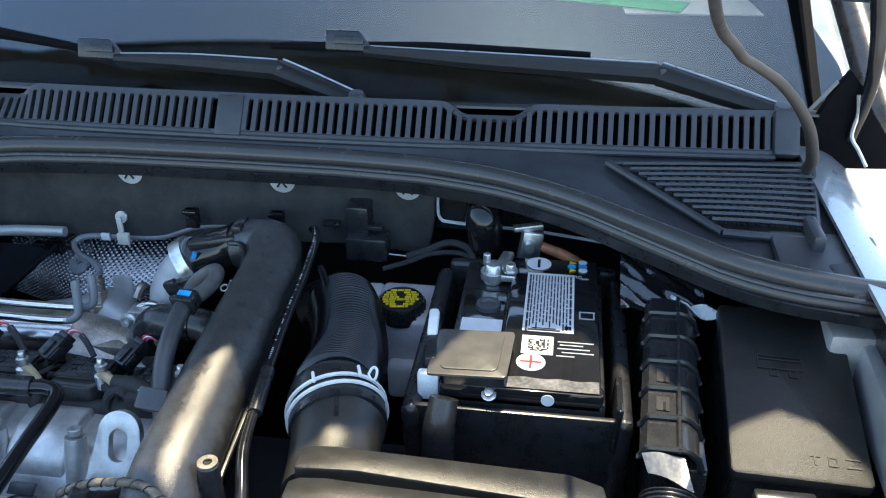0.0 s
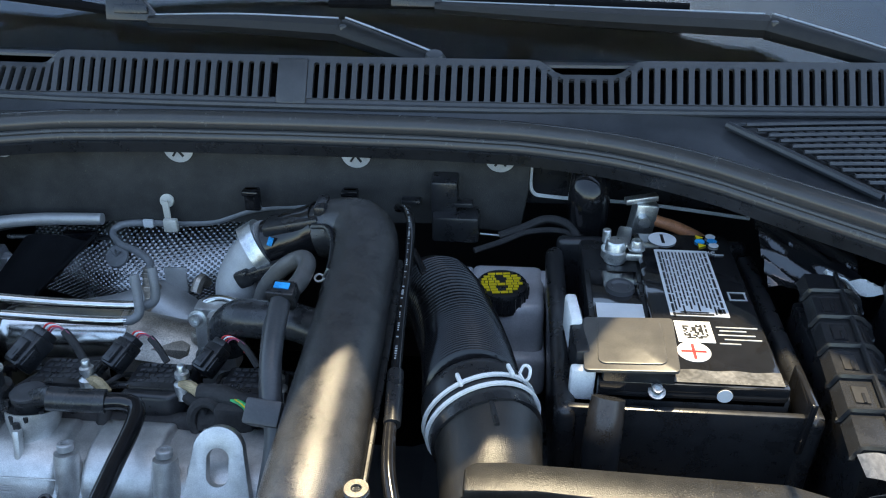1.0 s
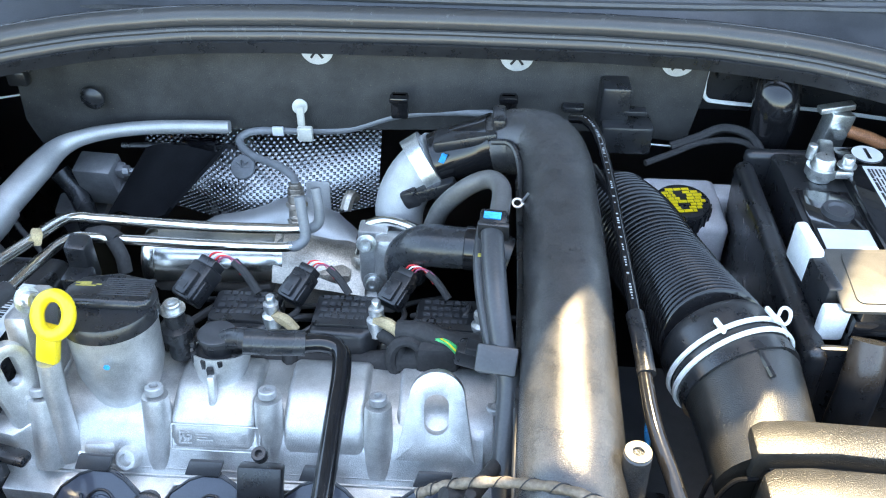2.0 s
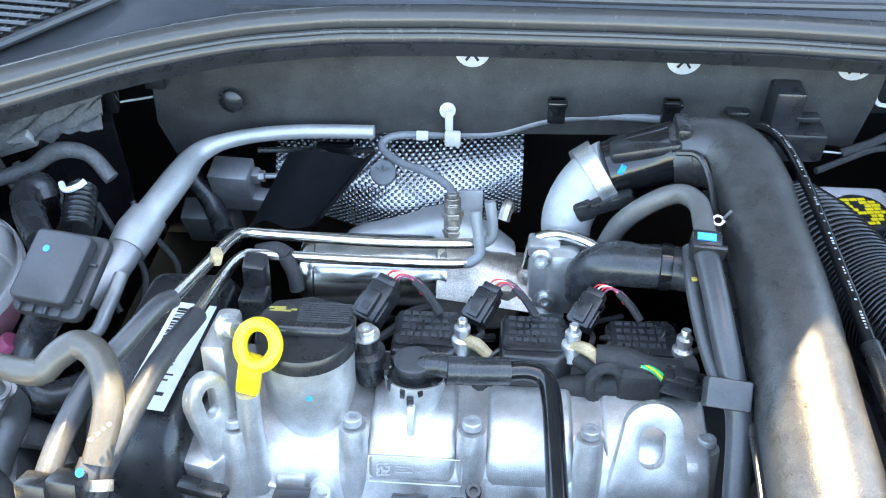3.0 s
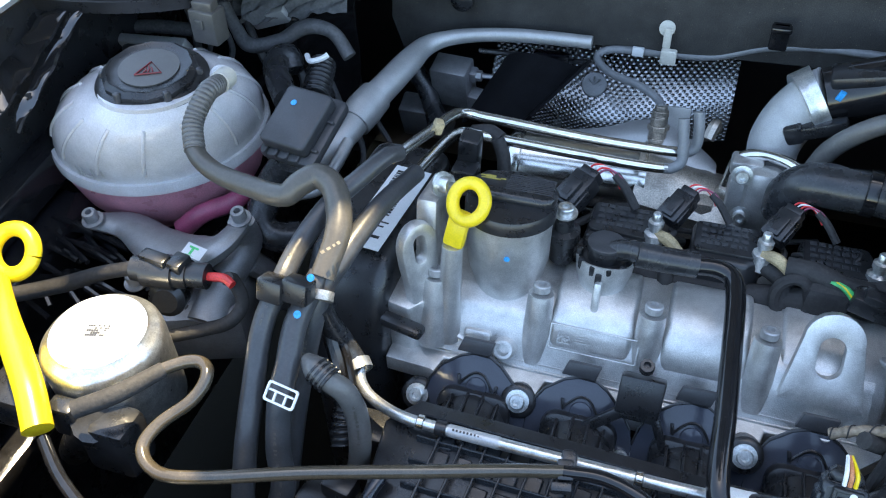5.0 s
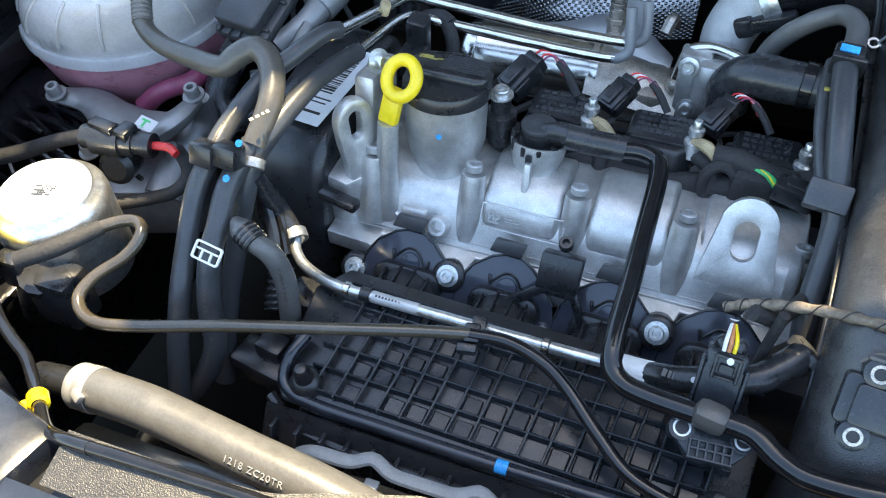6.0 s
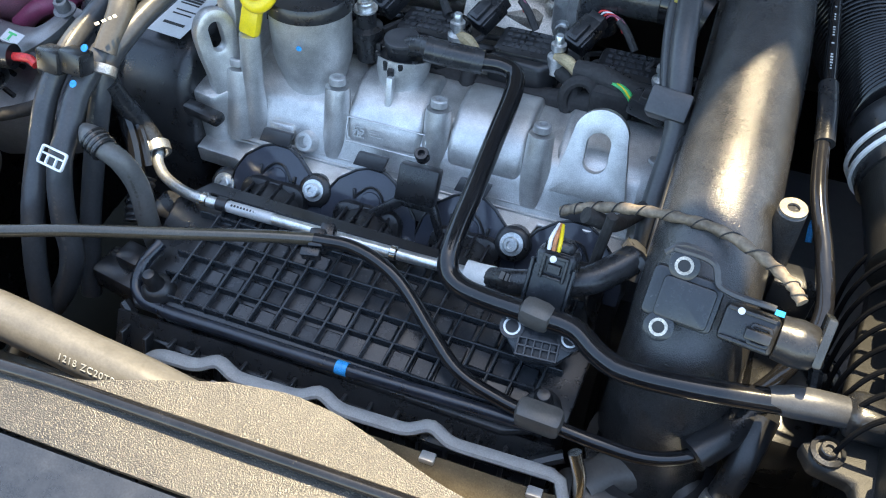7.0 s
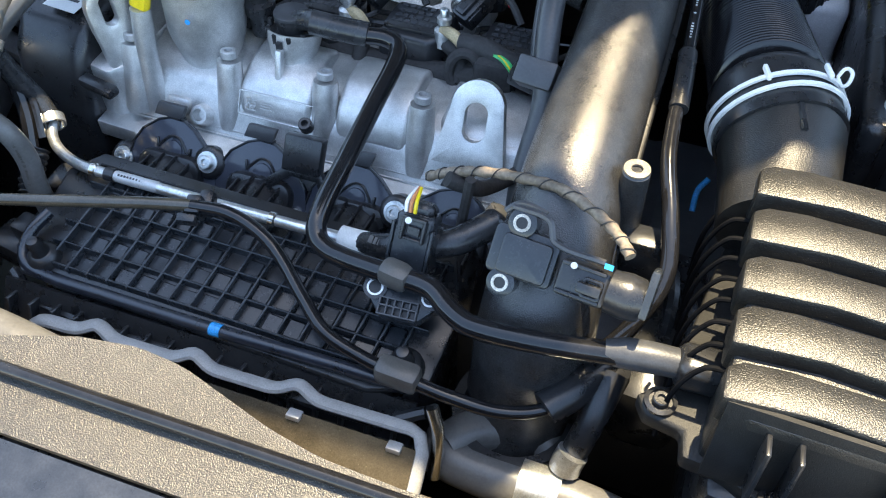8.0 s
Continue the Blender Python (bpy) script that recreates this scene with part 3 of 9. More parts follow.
# side air inlets of the cowl
for s in (1, -1):
    inlet = thing("cowl_inlet", (XC + s * 0.6, 0.96, 0.94), "black louvred air inlet at the side of the cowl", "air inlet", "cowl inlets")

    def iq(u, v, s=s):
        """u along the louvres from the inner tip to the outer side, v from front to back."""
        inner = 0.565 - 0.095 * v
        outer = 0.660 + 0.022 * v
        k = inner + (outer - inner) * u
        y = 0.889 + (0.121 + 0.026 * u) * v - 0.004 * u
        return V((XC + s * k, y, 0.934 + 0.010 * v))
    bm = B()
    sweep(bm, spline([iq(-0.03, -0.08), iq(-0.03, 0.5), iq(-0.03, 1.05)], 8), 0.0045, 8)
    sweep(bm, spline([iq(-0.03, 1.05), iq(0.5, 1.05), iq(1.03, 1.05)], 8), 0.003, 8)
    sweep(bm, spline([iq(-0.03, -0.08), iq(0.5, -0.08), iq(1.03, -0.08)], 8), 0.0045, 8)
    sweep(bm, spline([iq(1.03, -0.08), iq(1.03, 0.5), iq(1.03, 1.05)], 8), 0.004, 8)
    part("rim", bm, "grey", inlet)
    for k in range(11):
        bm = B()
        v = (k + 0.5) / 11
        sweep(bm, [p + V((0, 0, 0.006)) for p in (iq(0, v), iq(0.33, v + 0.012), iq(0.66, v + 0.012), iq(1.02, v))], 0.0027, 6, flat=0.7)
        part("louvre", bm, "grey", inlet)
    for k in range(1, 16):
        bm = B()
        sweep(bm, [iq(k / 16, 0.02) + V((0, 0, 0.0035)), iq(k / 16, 0.98) + V((0, 0, 0.0035))], 0.0011, 5)
        part("cross_bar", bm, "black", inlet)
    # Black sheet under the louvres paints the shade of the inlet's depth.
    bm = B()
    sheet(bm, lambda u, v: iq(u, v) + V((0, 0, -0.001)), 6, 6, 0.0015)
    part("well", bm, "ink", inlet)
    # end piece of the cowl beside the fender
    cep = thing("cowl_end_piece", (XC + s * 0.67, 0.83, 0.9), "dark grey plastic end piece of the cowl", "cowl trim", "cowl end pieces")
    bm = B()
    box(bm, (XC + s * 0.665, 0.835, 0.929), (0.10, 0.10, 0.010), rot=(4, 0, 0), bev=0.004)
    part("top_plate", bm, "grey", cep)
    bm = B()
    box(bm, (XC + s * 0.690, 0.805, 0.918), (0.055, 0.06, 0.034), rot=(0, 0, s * 14), bev=0.006)
    part("end_block", bm, "grey", cep)
    bm = B()
    box(bm, (XC + s * 0.655, 0.872, 0.939), (0.012, 0.05, 0.022), bev=0.003)
    part("upstand", bm, "grey", cep)

# ---- wipers ----
def wiper(pivot, joint, mid, tip, blade0, blade1):
    w = thing("wiper", pivot, "black windscreen wiper arm and blade lying on the glass", "wiper", "wipers")
    bm = B()
    tube(bm, [pivot, V(pivot).lerp(V(joint), 0.5), joint], [0.011, 0.0135, 0.0155], 10, flat=0.9)
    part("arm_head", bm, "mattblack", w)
    # Silver bead imitates the highlight along the arm head's upper edge.
    bm = B()
    tube(bm, [V(joint) + V((0.004, 0.006, 0.0135)), V(pivot).lerp(V(joint), 0.5) + V((0.004, 0.005, 0.0125)), V(pivot) + V((0.004, 0.004, 0.0100))], 0.0014, 6)
    part("head_edge", bm, "paint", w, "pale bead painted as the edge highlight")
    bm = B()
    lathe(bm, [(0.012, -0.012), (0.013, 0.004), (0.009, 0.011), (0, 0.012)], V(pivot) + V((0, 0, 0.002)), (0, -0.2, 1), 18)
    part("pivot_cap", bm, "grey", w)
    bm = B()
    tube(bm, [joint, mid, tip], [0.0145, 0.012, 0.0075], 8, flat=0.9)
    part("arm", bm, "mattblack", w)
    # Same painted highlight along the arm.
    bm = B()
    tube(bm, [V(joint) + V((-0.004, 0.006, 0.0128)), V(mid) + V((0, 0.005, 0.0106)), V(tip) + V((0, 0.003, 0.0068))], [0.0013, 0.0012, 0.0009], 6)
    part("arm_edge", bm, "paint", w, "pale bead painted as the edge highlight")
    bm = B()
    box(bm, V(joint), (0.010, 0.03, 0.02), rot=(0, 0, 20), bev=0.003)
    part("joint", bm, "black", w)
    bm = B()
    tube(bm, [blade0, V(blade0).lerp(V(blade1), 0.5) + V((0, 0.002, 0.002)), blade1], [0.004, 0.0075, 0.004], 8, flat=1.2)
    part("blade", bm, "deepblack", w)
    bm = B()
    prism(bm, [(-0.034, -0.010), (0.032, -0.010), (0.022, 0.002), (0.010, 0.016), (-0.034, 0.016)], Matrix.Translation(V(tip) + V((-0.018, 0.012, 0.006))) @ Matrix.Rotation(radians(70), 4, "X"), 0.012, bev=0.002)
    box(bm, V(tip) + V((-0.020, -0.001, 0.014)), (0.040, 0.003, 0.010), rot=(-20, 0, 0), bev=0.001)
    part("blade_clip", bm, "black", w)
    return w


wiper((0.3497, 1.098, 0.9832), (0.2086, 1.1472, 1.0104), (-0.0037, 1.1562, 1.0154), (-0.167, 1.1659, 1.0208), (-0.2932, 1.1700, 1.022), (0.1246, 1.1745, 1.0235))
wiper((-0.1613, 1.0889, 0.9782), (-0.2718, 1.1307, 1.0013), (-0.3952, 1.1369, 1.0048), (-0.5009, 1.1389, 1.0059), (-0.8984, 1.2009, 1.0402), (-0.515, 1.1500, 1.0095))

# ---- battery ----
bat = thing("battery", (0.07, 0.81, 0.66), "black car battery with white labels and a grey terminal cover", "battery")
bm = B()
box(bm, (0.073, 0.81, 0.765), (0.148, 0.240, 0.175), bev=0.004)
part("case", bm, "black", bat)
bm = B()
box(bm, (0.0965, 0.81, 0.856), (0.092, 0.238, 0.012), bev=0.003)
box(bm, (0.072, 0.697, 0.852), (0.146, 0.014, 0.02), bev=0.003)
part("lid", bm, "lacquer", bat, "glossy black battery lid")
bm = B()
box(bm, (0.026, 0.80, 0.853), (0.044, 0.13, 0.004), bev=0.001)
part("terminal_shelf", bm, "lacquer", bat)
lid_m = Matrix.Translation((0.0965, 0.81, 0.8622))
bm = B()
bars(bm, lid_m, [(-0.029, 0.021, -0.027, 0.085)])
lab = part("info_label", bm, "label", bat, "white printed label with fine dark text")
bm = B()
random.seed(4)
rows = []
for k in range(14):
    x = -0.0265 + k * 0.0033
    y = 0.08
    while y > (-0.012 if 0 < k < 12 else -0.024):
        ln = random.uniform(0.003, 0.014)
        rows.append((x, x + (0.0021 if k in (0, 13) else 0.0014), y - ln, y))
        y -= ln + random.uniform(0.001, 0.003)
bars(bm, lid_m @ Matrix.Translation((0, 0, 0.0004)), rows)
part("print", bm, "ink", lab)
bm = B()
bars(bm, lid_m @ Matrix.Translation((0, 0, 0.0004)), [(-0.024 + 0.0, 0.008, -0.026, -0.0235), (-0.02, 0.004, -0.0225, -0.021), (0.012, 0.016, -0.022, -0.016)])
part("print", bm, "ink", lab)
bm = B()
bars(bm, lid_m, [(-0.028, 0.002, -0.065, -0.035)])
code = part("code_label", bm, "label", bat, "small white label with a printed code square")
bm = B()
rows = []
for i in range(11):
    for j in range(11):
        if random.random() < 0.55:
            rows.append((-0.022 + i * 0.0018, -0.0202 + i * 0.0018, -0.060 + j * 0.0018, -0.0582 + j * 0.0018))
bars(bm, lid_m @ Matrix.Translation((0, 0, 0.0004)), rows)
part("print", bm, "ink", code)
for y, horiz in ((0.106, False), (-0.078, True)):
    bm = B()
    lathe(bm, [(0, 0), (0.0135, 0), (0.0135, 0.0005), (0, 0.0005)], lid_m @ V((-0.018, y, 0)), (0, 0, 1), 32)
    pole = part("pole_mark", bm, "label", bat, "round white pole mark")
    bm = B()
    top = lid_m @ Matrix.Translation((-0.018, y, 0.0005))
    if horiz:
        bars(bm, top, [(-0.010, 0.010, -0.0012, 0.0012), (-0.0012, 0.0012, -0.010, -0.0013), (-0.0012, 0.0012, 0.0013, 0.010)])
        part("plus", bm, "red", pole)
    else:
        bars(bm, top, [(-0.0015, 0.0015, -0.0085, 0.0085)])
        part("minus", bm, "ink", pole)
for k, (x, y, c) in enumerate(((0.018, 0.112, "yellow"), (0.030, 0.114, "label"), (0.018, 0.104, "blue"), (0.030, 0.105, "blue"), (0.018, 0.096, "yellow"), (0.030, 0.097, "label"))):
    bm = B()
    lathe(bm, [(0, 0), (0.0048, 0), (0.0048, 0.0005), (0, 0.0005)], lid_m @ V((x, y, 0)), (0, 0, 1), 3 if c == "yellow" else 18)
    part("warning_mark", bm, c, bat)
bm = B()
rows = [(0.006, 0.040, -0.043, -0.0415), (0.008, 0.030, -0.048, -0.0465), (0.006, 0.036, -0.054, -0.0525), (0.010, 0.040, -0.060, -0.0585), (0.005, 0.022, -0.066, -0.0645)]
rows += [(0.026, 0.042, 0.012, 0.0135), (0.026, 0.0275, 0.0, 0.012), (0.040, 0.0415, 0.0, 0.012), (0.027, 0.041, 0.0, 0.0015), (0.028, 0.036, 0.078, 0.0795)]
bars(bm, lid_m, rows)
part("print", bm, "text", bat)
letters("emc_mark", "EMC", 0.007, lid_m @ Matrix.Translation((0.022, 0.082, 0.0001)), "text", bat)
# Pale strip added to imitate direct sun on the glossy lid.
bm = B()
sheet(bm, lambda u, v: (0.0545 + 0.086 * u, 0.692 + 0.016 * v, 0.8628 + 0.0006 * math.sin(17 * u + 4 * v) * v), 20, 5)
part("clear_film", bm, "film", bat, "pale crinkled strip standing in for sun on the lid's front edge")
bm = B()
bars(bm, Matrix.Translation((0.026, 0.785, 0.8562)), [(-0.020, 0.021, -0.022, 0.022)])
part("pale_label", bm, "label", bat, "white label on the terminal shelf")
bm = B()
lathe(bm, [(0.0, 0.002), (0.007, 0.002), (0.009, 0.004), (0.0125, 0.004), (0.0135, 0.0)], (0.030, 0.833, 0.855), (0, 0, 1), 24)
part("vent_plug", bm, "grey", bat)
bm = B()
lathe(bm, [(0, 0), (0.006, 0), (0.006, 0.0006), (0, 0.0006)], (0.096, 0.6895, 0.853), (0, -1, 0), 20)
part("white_dot", bm, "label", bat)
# negative terminal with its clamp and cable post
bm = B()
lathe(bm, [(0.0105, 0), (0.0095, 0.02), (0.008, 0.022), (0, 0.022)], (0.030, 0.888, 0.853), (0, 0, 1), 20)
part("lead_post", bm, "zinc", bat)
clamp = thing("negative_clamp", (0.035, 0.89, 0.855), "zinc-plated negative battery clamp with its bolt", "battery clamp")
bm = B()
lathe(bm, [(0.0105, 0), (0.0138, 0), (0.0138, 0.008), (0.0105, 0.008), (0.0105, 0)], (0.030, 0.888, 0.858), (0, 0, 1), 24)
box(bm, (0.046, 0.885, 0.862), (0.018, 0.014, 0.008), bev=0.002)
box(bm, (0.040, 0.912, 0.864), (0.014, 0.04, 0.008), rot=(0, 0, -12), bev=0.003)
part("ring", bm, "zinc", clamp)
bm = B()
bolt(bm, (0.049, 0.884, 0.869), (0, 0, 1), 0.0055, 0.008)
part("bolt", bm, "zinc", clamp)
bm = B()
rod(bm, (0.022, 0.90, 0.866), (0.022, 0.90, 0.880), 0.0042, bev=0.001)
part("stud", bm, "zinc", clamp)
post = thing("earth_terminal", (0.07, 0.975, 0.84), "zinc cable terminal behind the battery with a red sleeved cable", "cable terminal")
bm = B()
box(bm, (0.066, 0.972, 0.852), (0.024, 0.018, 0.045), rot=(0, 8, 10), bev=0.002)
box(bm, (0.063, 0.972, 0.878), (0.034, 0.010, 0.006), rot=(0, -6, 10), bev=0.001)
rod(bm, (0.066, 0.962, 0.86), (0.066, 0.952, 0.86), 0.006)
part("lug", bm, "zinc", post)
bm = B()
tube(bm, [(0.075, 0.972, 0.855), (0.105, 0.965, 0.848), (0.13, 0.955, 0.838), (0.16, 0.95, 0.80)], [0.006, 0.0065, 0.006, 0.005], 10)
part("cable", bm, "copper", post, "brown-red cable end")
# positive cover
pc = thing("positive_terminal_cover", (0.025, 0.72, 0.866), "grey plastic flap over the positive battery terminal", "terminal cover")
bm = B()
prism(bm, [(x * 1.0, y) for x, y in rounded(0.072, 0.068, 0.004)], pose(0.025, 0.721, 0.8735, 2, -4, -3), 0.003, bev=0.0008)
part("flap", bm, "greycap", pc)
bm = B()
prism(bm, rounded(0.052, 0.056, 0.006), pose(0.026, 0.722, 0.8767, 2, -4, -3), 0.0012, bev=0.0005)
part("raised_field", bm, "greycap", pc)
bm = B()
box(bm, (0.030, 0.700, 0.862), (0.055, 0.018, 0.022), bev=0.002)
box(bm, (-0.014, 0.742, 0.857), (0.012, 0.066, 0.036), rot=(0, 0, 4), bev=0.003)
part("holder", bm, "black", pc)
bm = B()
box(bm, (-0.017, 0.765, 0.863), (0.010, 0.040, 0.034), rot=(0, 0, 5), bev=0.003)
part("white_clip", bm, "white", pc, "white plastic clip")
bm = B()
box(bm, (-0.012, 0.70, 0.852), (0.020, 0.010, 0.03), bev=0.003)
part("white_clip", bm, "white", pc, "white plastic clip")
bm = B()
for x in (0.044,):
    bolt(bm, (x, 0.688, 0.855), (0, -0.4, 1), 0.0045, 0.005)
part("terminal_nut", bm, "zinc", pc)
bm = B()
tube(bm, [(0.006, 0.675, 0.858), (0.003, 0.662, 0.835), (0.002, 0.658, 0.79), (0.004, 0.66, 0.72)], [0.013, 0.0145, 0.0145, 0.013], 14)
part("cable_boot", bm, "black", pc)
# battery box round it
bb = thing("battery_box", (0.07, 0.80, 0.62), "black plastic battery box with raised sides", "battery box")
bm = B()
box(bm, (-0.021, 0.80, 0.748), (0.018, 0.255, 0.195), rot=(0, -3, 0), bev=0.008, seg=3)
part("side_wall", bm, "black", bb)
bm = B()
box(bm, (0.159, 0.80, 0.748), (0.016, 0.250, 0.195), rot=(0, 3, 0), bev=0.007, seg=3)
part("side_wall", bm, "black", bb)
bm = B()
box(bm, (0.072, 0.937, 0.752), (0.19, 0.014, 0.195), bev=0.006, seg=3)
part("rear_wall", bm, "black", bb)
bm = B()
box(bm, (0.070, 0.684, 0.760), (0.200, 0.006, 0.170), rot=(2, 0, 0), bev=0.002)
part("front_wall", bm, "black", bb)
bm = B()
box(bm, (0.157, 0.70, 0.835), (0.006, 0.05, 0.05), rot=(0, 4, 0), bev=0.002)
part("rim_clip", bm, "lacquer", bb)
bm = B()
box(bm, (0.07, 0.80, 0.64), (0.24, 0.30, 0.05), bev=0.01)
part("tray", bm, "black", bb)
bm = B()
tube(bm, [(-0.004, 0.615, 0.79), (-0.004, 0.61, 0.84)], 0.0008, 6)
part("pin", bm, "zinc", bb)

# ---- fuse box ----
fb = thing("fuse_box", (0.31, 0.73, 0.74), "black fuse box with a smooth lid beside the battery", "fuse box")
FBM = Matrix.Translation((0.3095, 0.733, 0.8555)) @ Matrix.Rotation(math.atan2(0.045, 0.175), 4, "X") @ Matrix.Rotation(radians(-2), 4, "Z")
bm = B()
prism(bm, rounded(0.114, 0.192, 0.006), FBM @ Matrix.Translation((0, 0, -0.012)), 0.014, bev=0.003)
lid = part("lid", bm, "fusegrain", fb, "grained black lid with a raised pictogram")
bm = B()
bars(bm, FBM @ Matrix.Translation((-0.006, 0.016, 0.002)), [(-0.020, 0.020, 0.0125, 0.014), (-0.020, 0.020, 0.0165, 0.018), (-0.020, -0.0185, 0.002, 0.0165), (0.0185, 0.020, 0.002, 0.0165), (-0.0184, 0.0184, 0.002, 0.0035),
                         (-0.010, -0.0085, -0.006, 0.0015), (-0.004, -0.0025, -0.006, 0.0015), (-0.0084, -0.0041, -0.006, -0.0045), (0.007, 0.0085, -0.006, 0.0015), (0.013, 0.0145, -0.006, 0.0015), (0.0086, 0.0129, -0.006, -0.0045)], 0.0016)
bars(bm, FBM @ Matrix.Translation((0.02, -0.072, 0.002)), [(-0.012, -0.004, 0, 0.0015), (-0.009, -0.0075, -0.008, 0), (0.002, 0.010, 0, 0.0015), (0.002, 0.0035, -0.008, 0), (0.0085, 0.010, -0.008, 0), (0.0036, 0.0084, -0.008, -0.0065), (0.016, 0.028, 0, 0.0015), (0.016, 0.028, -0.008, -0.0065)], 0.0008)
part("pictogram_print", bm, "fusegrain", lid)
bm = B()
prism(bm, rounded(0.106, 0.186, 0.006), FBM @ Matrix.Translation((0, 0, -0.13)), 0.117, bev=0.003)
part("body", bm, "black", fb)
bm = B()
box(bm, (0.292, 0.630, 0.815), (0.05, 0.012, 0.02), bev=0.003)
box(bm, (0.345, 0.628, 0.812), (0.03, 0.012, 0.024), bev=0.003)
part("latch", bm, "black", fb)
fh = thing("fuse_holder", (0.205, 0.72, 0.77), "ribbed shiny black fuse carrier strip beside the battery", "fuse carrier")
bm = B()
box(bm, (0.207, 0.735, 0.80), (0.046, 0.20, 0.09), rot=(3, 0, 0), bev=0.004)
part("body", bm, "black", fh)


def carrier(u, v):
    """The skin of the carrier: a flat strip, then a rounded shoulder; v runs from its front to its rear."""
    k = float(np.interp(u, (0.0, 0.10, 0.56, 0.62, 0.75, 0.90, 1.0), (-0.010, 0.0, 0.0, 0.001, -0.001, -0.008, -0.022)))
    return V((0.1725 + 0.016 * v + 0.052 * u, 0.632 + 0.204 * v, 0.858 + 0.012 * v + k))


for k in range(6):
    v0, v1 = k * 0.183 - 0.002, min(1.06, (k + 1) * 0.183)
    bm = B()
    sheet(bm, lambda u, v: carrier(u, v0 + (v1 - v0 - 0.016) * v + 0.008), 20, 2, 0.003)
    part("bay", bm, "fusecase", fh)
    bm = B()
    sweep(bm, [carrier(i / 20, v0) + V((0, 0, 0.0022)) for i in range(-1, 22)], 0.0021, 6, flat=1.5)
    part("rib", bm, "fusecase", fh)
    if 1 <= k <= 4:
        bm = B()
        c = carrier(0.34, 0.5 * (v0 + v1))
        box(bm, c + V((0, 0, 0.0002)), (0.011, 0.018, 0.0016), rot=(3, 0, -4))
        slot = part("slot", bm, "ink", fh)
        bm = B()
        box(bm, c + V((0.001, -0.004, 0.0012)), (0.0022, 0.010, 0.0012), rot=(3, 0, -4))
        part("tongue", bm, "fusecase", slot)
bm = B()
sweep(bm, [carrier(0.60, -0.01 + 1.05 * i / 16) + V((0, 0, 0.002)) for i in range(17)], 0.0022, 6, flat=1.4)
part("spine", bm, "fusecase", fh)
bm = B()
sheet(bm, lambda u, v: (0.174 + 0.034 * u + 0.006 * v, 0.630 - 0.028 * v * (0.4 + 0.6 * u), 0.855 - 0.010 * v + 0.002 * math.sin(5 * u)), 8, 5, 0.002)
part("clear_end", bm, "film", fh, "clear plastic end tab")
bm = B()
ribbed(bm, [(0.196, 0.604, 0.832), (0.194, 0.580, 0.822), (0.192, 0.545, 0.800)], 0.024, 0.0042, 0.0022, 24)
part("conduit", bm, "black", fh, "corrugated black cable conduit")

# loose wrapping and brackets behind the fuse box
bm = B()
random.seed(9)
crease = [(random.uniform(20, 70), random.uniform(20, 70), random.uniform(0, 6), random.uniform(0.0015, 0.004)) for k in range(7)]
sheet(bm, lambda u, v: (0.165 + 0.085 * u, 0.845 + 0.075 * v, 0.852 + 0.030 * v + sum(w * abs(math.sin(a * u * 0.25 + b * v * 0.25 + c)) for a, b, c, w in crease) - 0.008), 40, 36, 0.001)
solo("crumpled_film", bm, "lacquer", "crumpled shiny black film tucked under the seal", "film")
bm = B()
sheet(bm, lambda u, v: (0.215 + 0.05 * u, 0.845 - 0.012 * u + 0.01 * v, 0.868 - 0.01 * u + 0.006 * math.sin(7 * u + 3 * v)), 10, 4, 0.0015)
solo("plastic_film", bm, "white", "torn scrap of pale plastic film", "film")
wbk = thing("wing_bracket", (0.385, 0.72, 0.82), "pale metal bracket between fuse box and fender", "bracket")
for name, c, size, turn, r in (("strut", (0.385, 0.72, 0.85), (0.02, 0.25, 0.06), -3, 0.006), ("rear_foot", (0.375, 0.80, 0.862), (0.05, 0.05, 0.05), 0, 0.006), ("front_foot", (0.392, 0.66, 0.845), (0.04, 0.09, 0.05), -5, 0.008)):
    bm = B()
    box(bm, c, size, rot=(0, 0, turn), bev=r)
    part(name, bm, "pipe", wbk)

# ---- brake fluid reservoir ----
br = thing("brake_fluid_reservoir", (-0.07, 0.93, 0.69), "white translucent brake fluid reservoir with a black and yellow cap", "reservoir")
bm = B()
box(bm, (-0.072, 0.932, 0.755), (0.078, 0.085, 0.075), bev=0.009, seg=3)
box(bm, (-0.060, 0.908, 0.712), (0.062, 0.065, 0.05), bev=0.008, seg=3)
box(bm, (-0.028, 0.956, 0.775), (0.03, 0.028, 0.030), bev=0.006, seg=3)
box(bm, (-0.119, 0.958, 0.765), (0.022, 0.03, 0.05), bev=0.006, seg=3)
part("body", bm, "tank", br)
bm = B()
lathe(bm, [(0.024, -0.008), (0.027, -0.006), (0.027, 0.013), (0.0255, 0.0165), (0.023, 0.017), (0, 0.017)], (-0.0775, 0.9128, 0.789), (0, -0.04, 1), 40)
cap = part("cap", bm, "black", br, "black screw cap")
for k in range(24):
    a = 2 * math.pi * k / 24
    bm = B()
    rod(bm, (-0.0775 + 0.0272 * math.cos(a), 0.9128 + 0.0272 * math.sin(a), 0.786), (-0.0775 + 0.0272 * math.cos(a), 0.9128 + 0.0272 * math.sin(a), 0.802), 0.0013, seg=6)
    part("knurl", bm, "black", cap)
bm = B()
random.seed(2)
rows = []
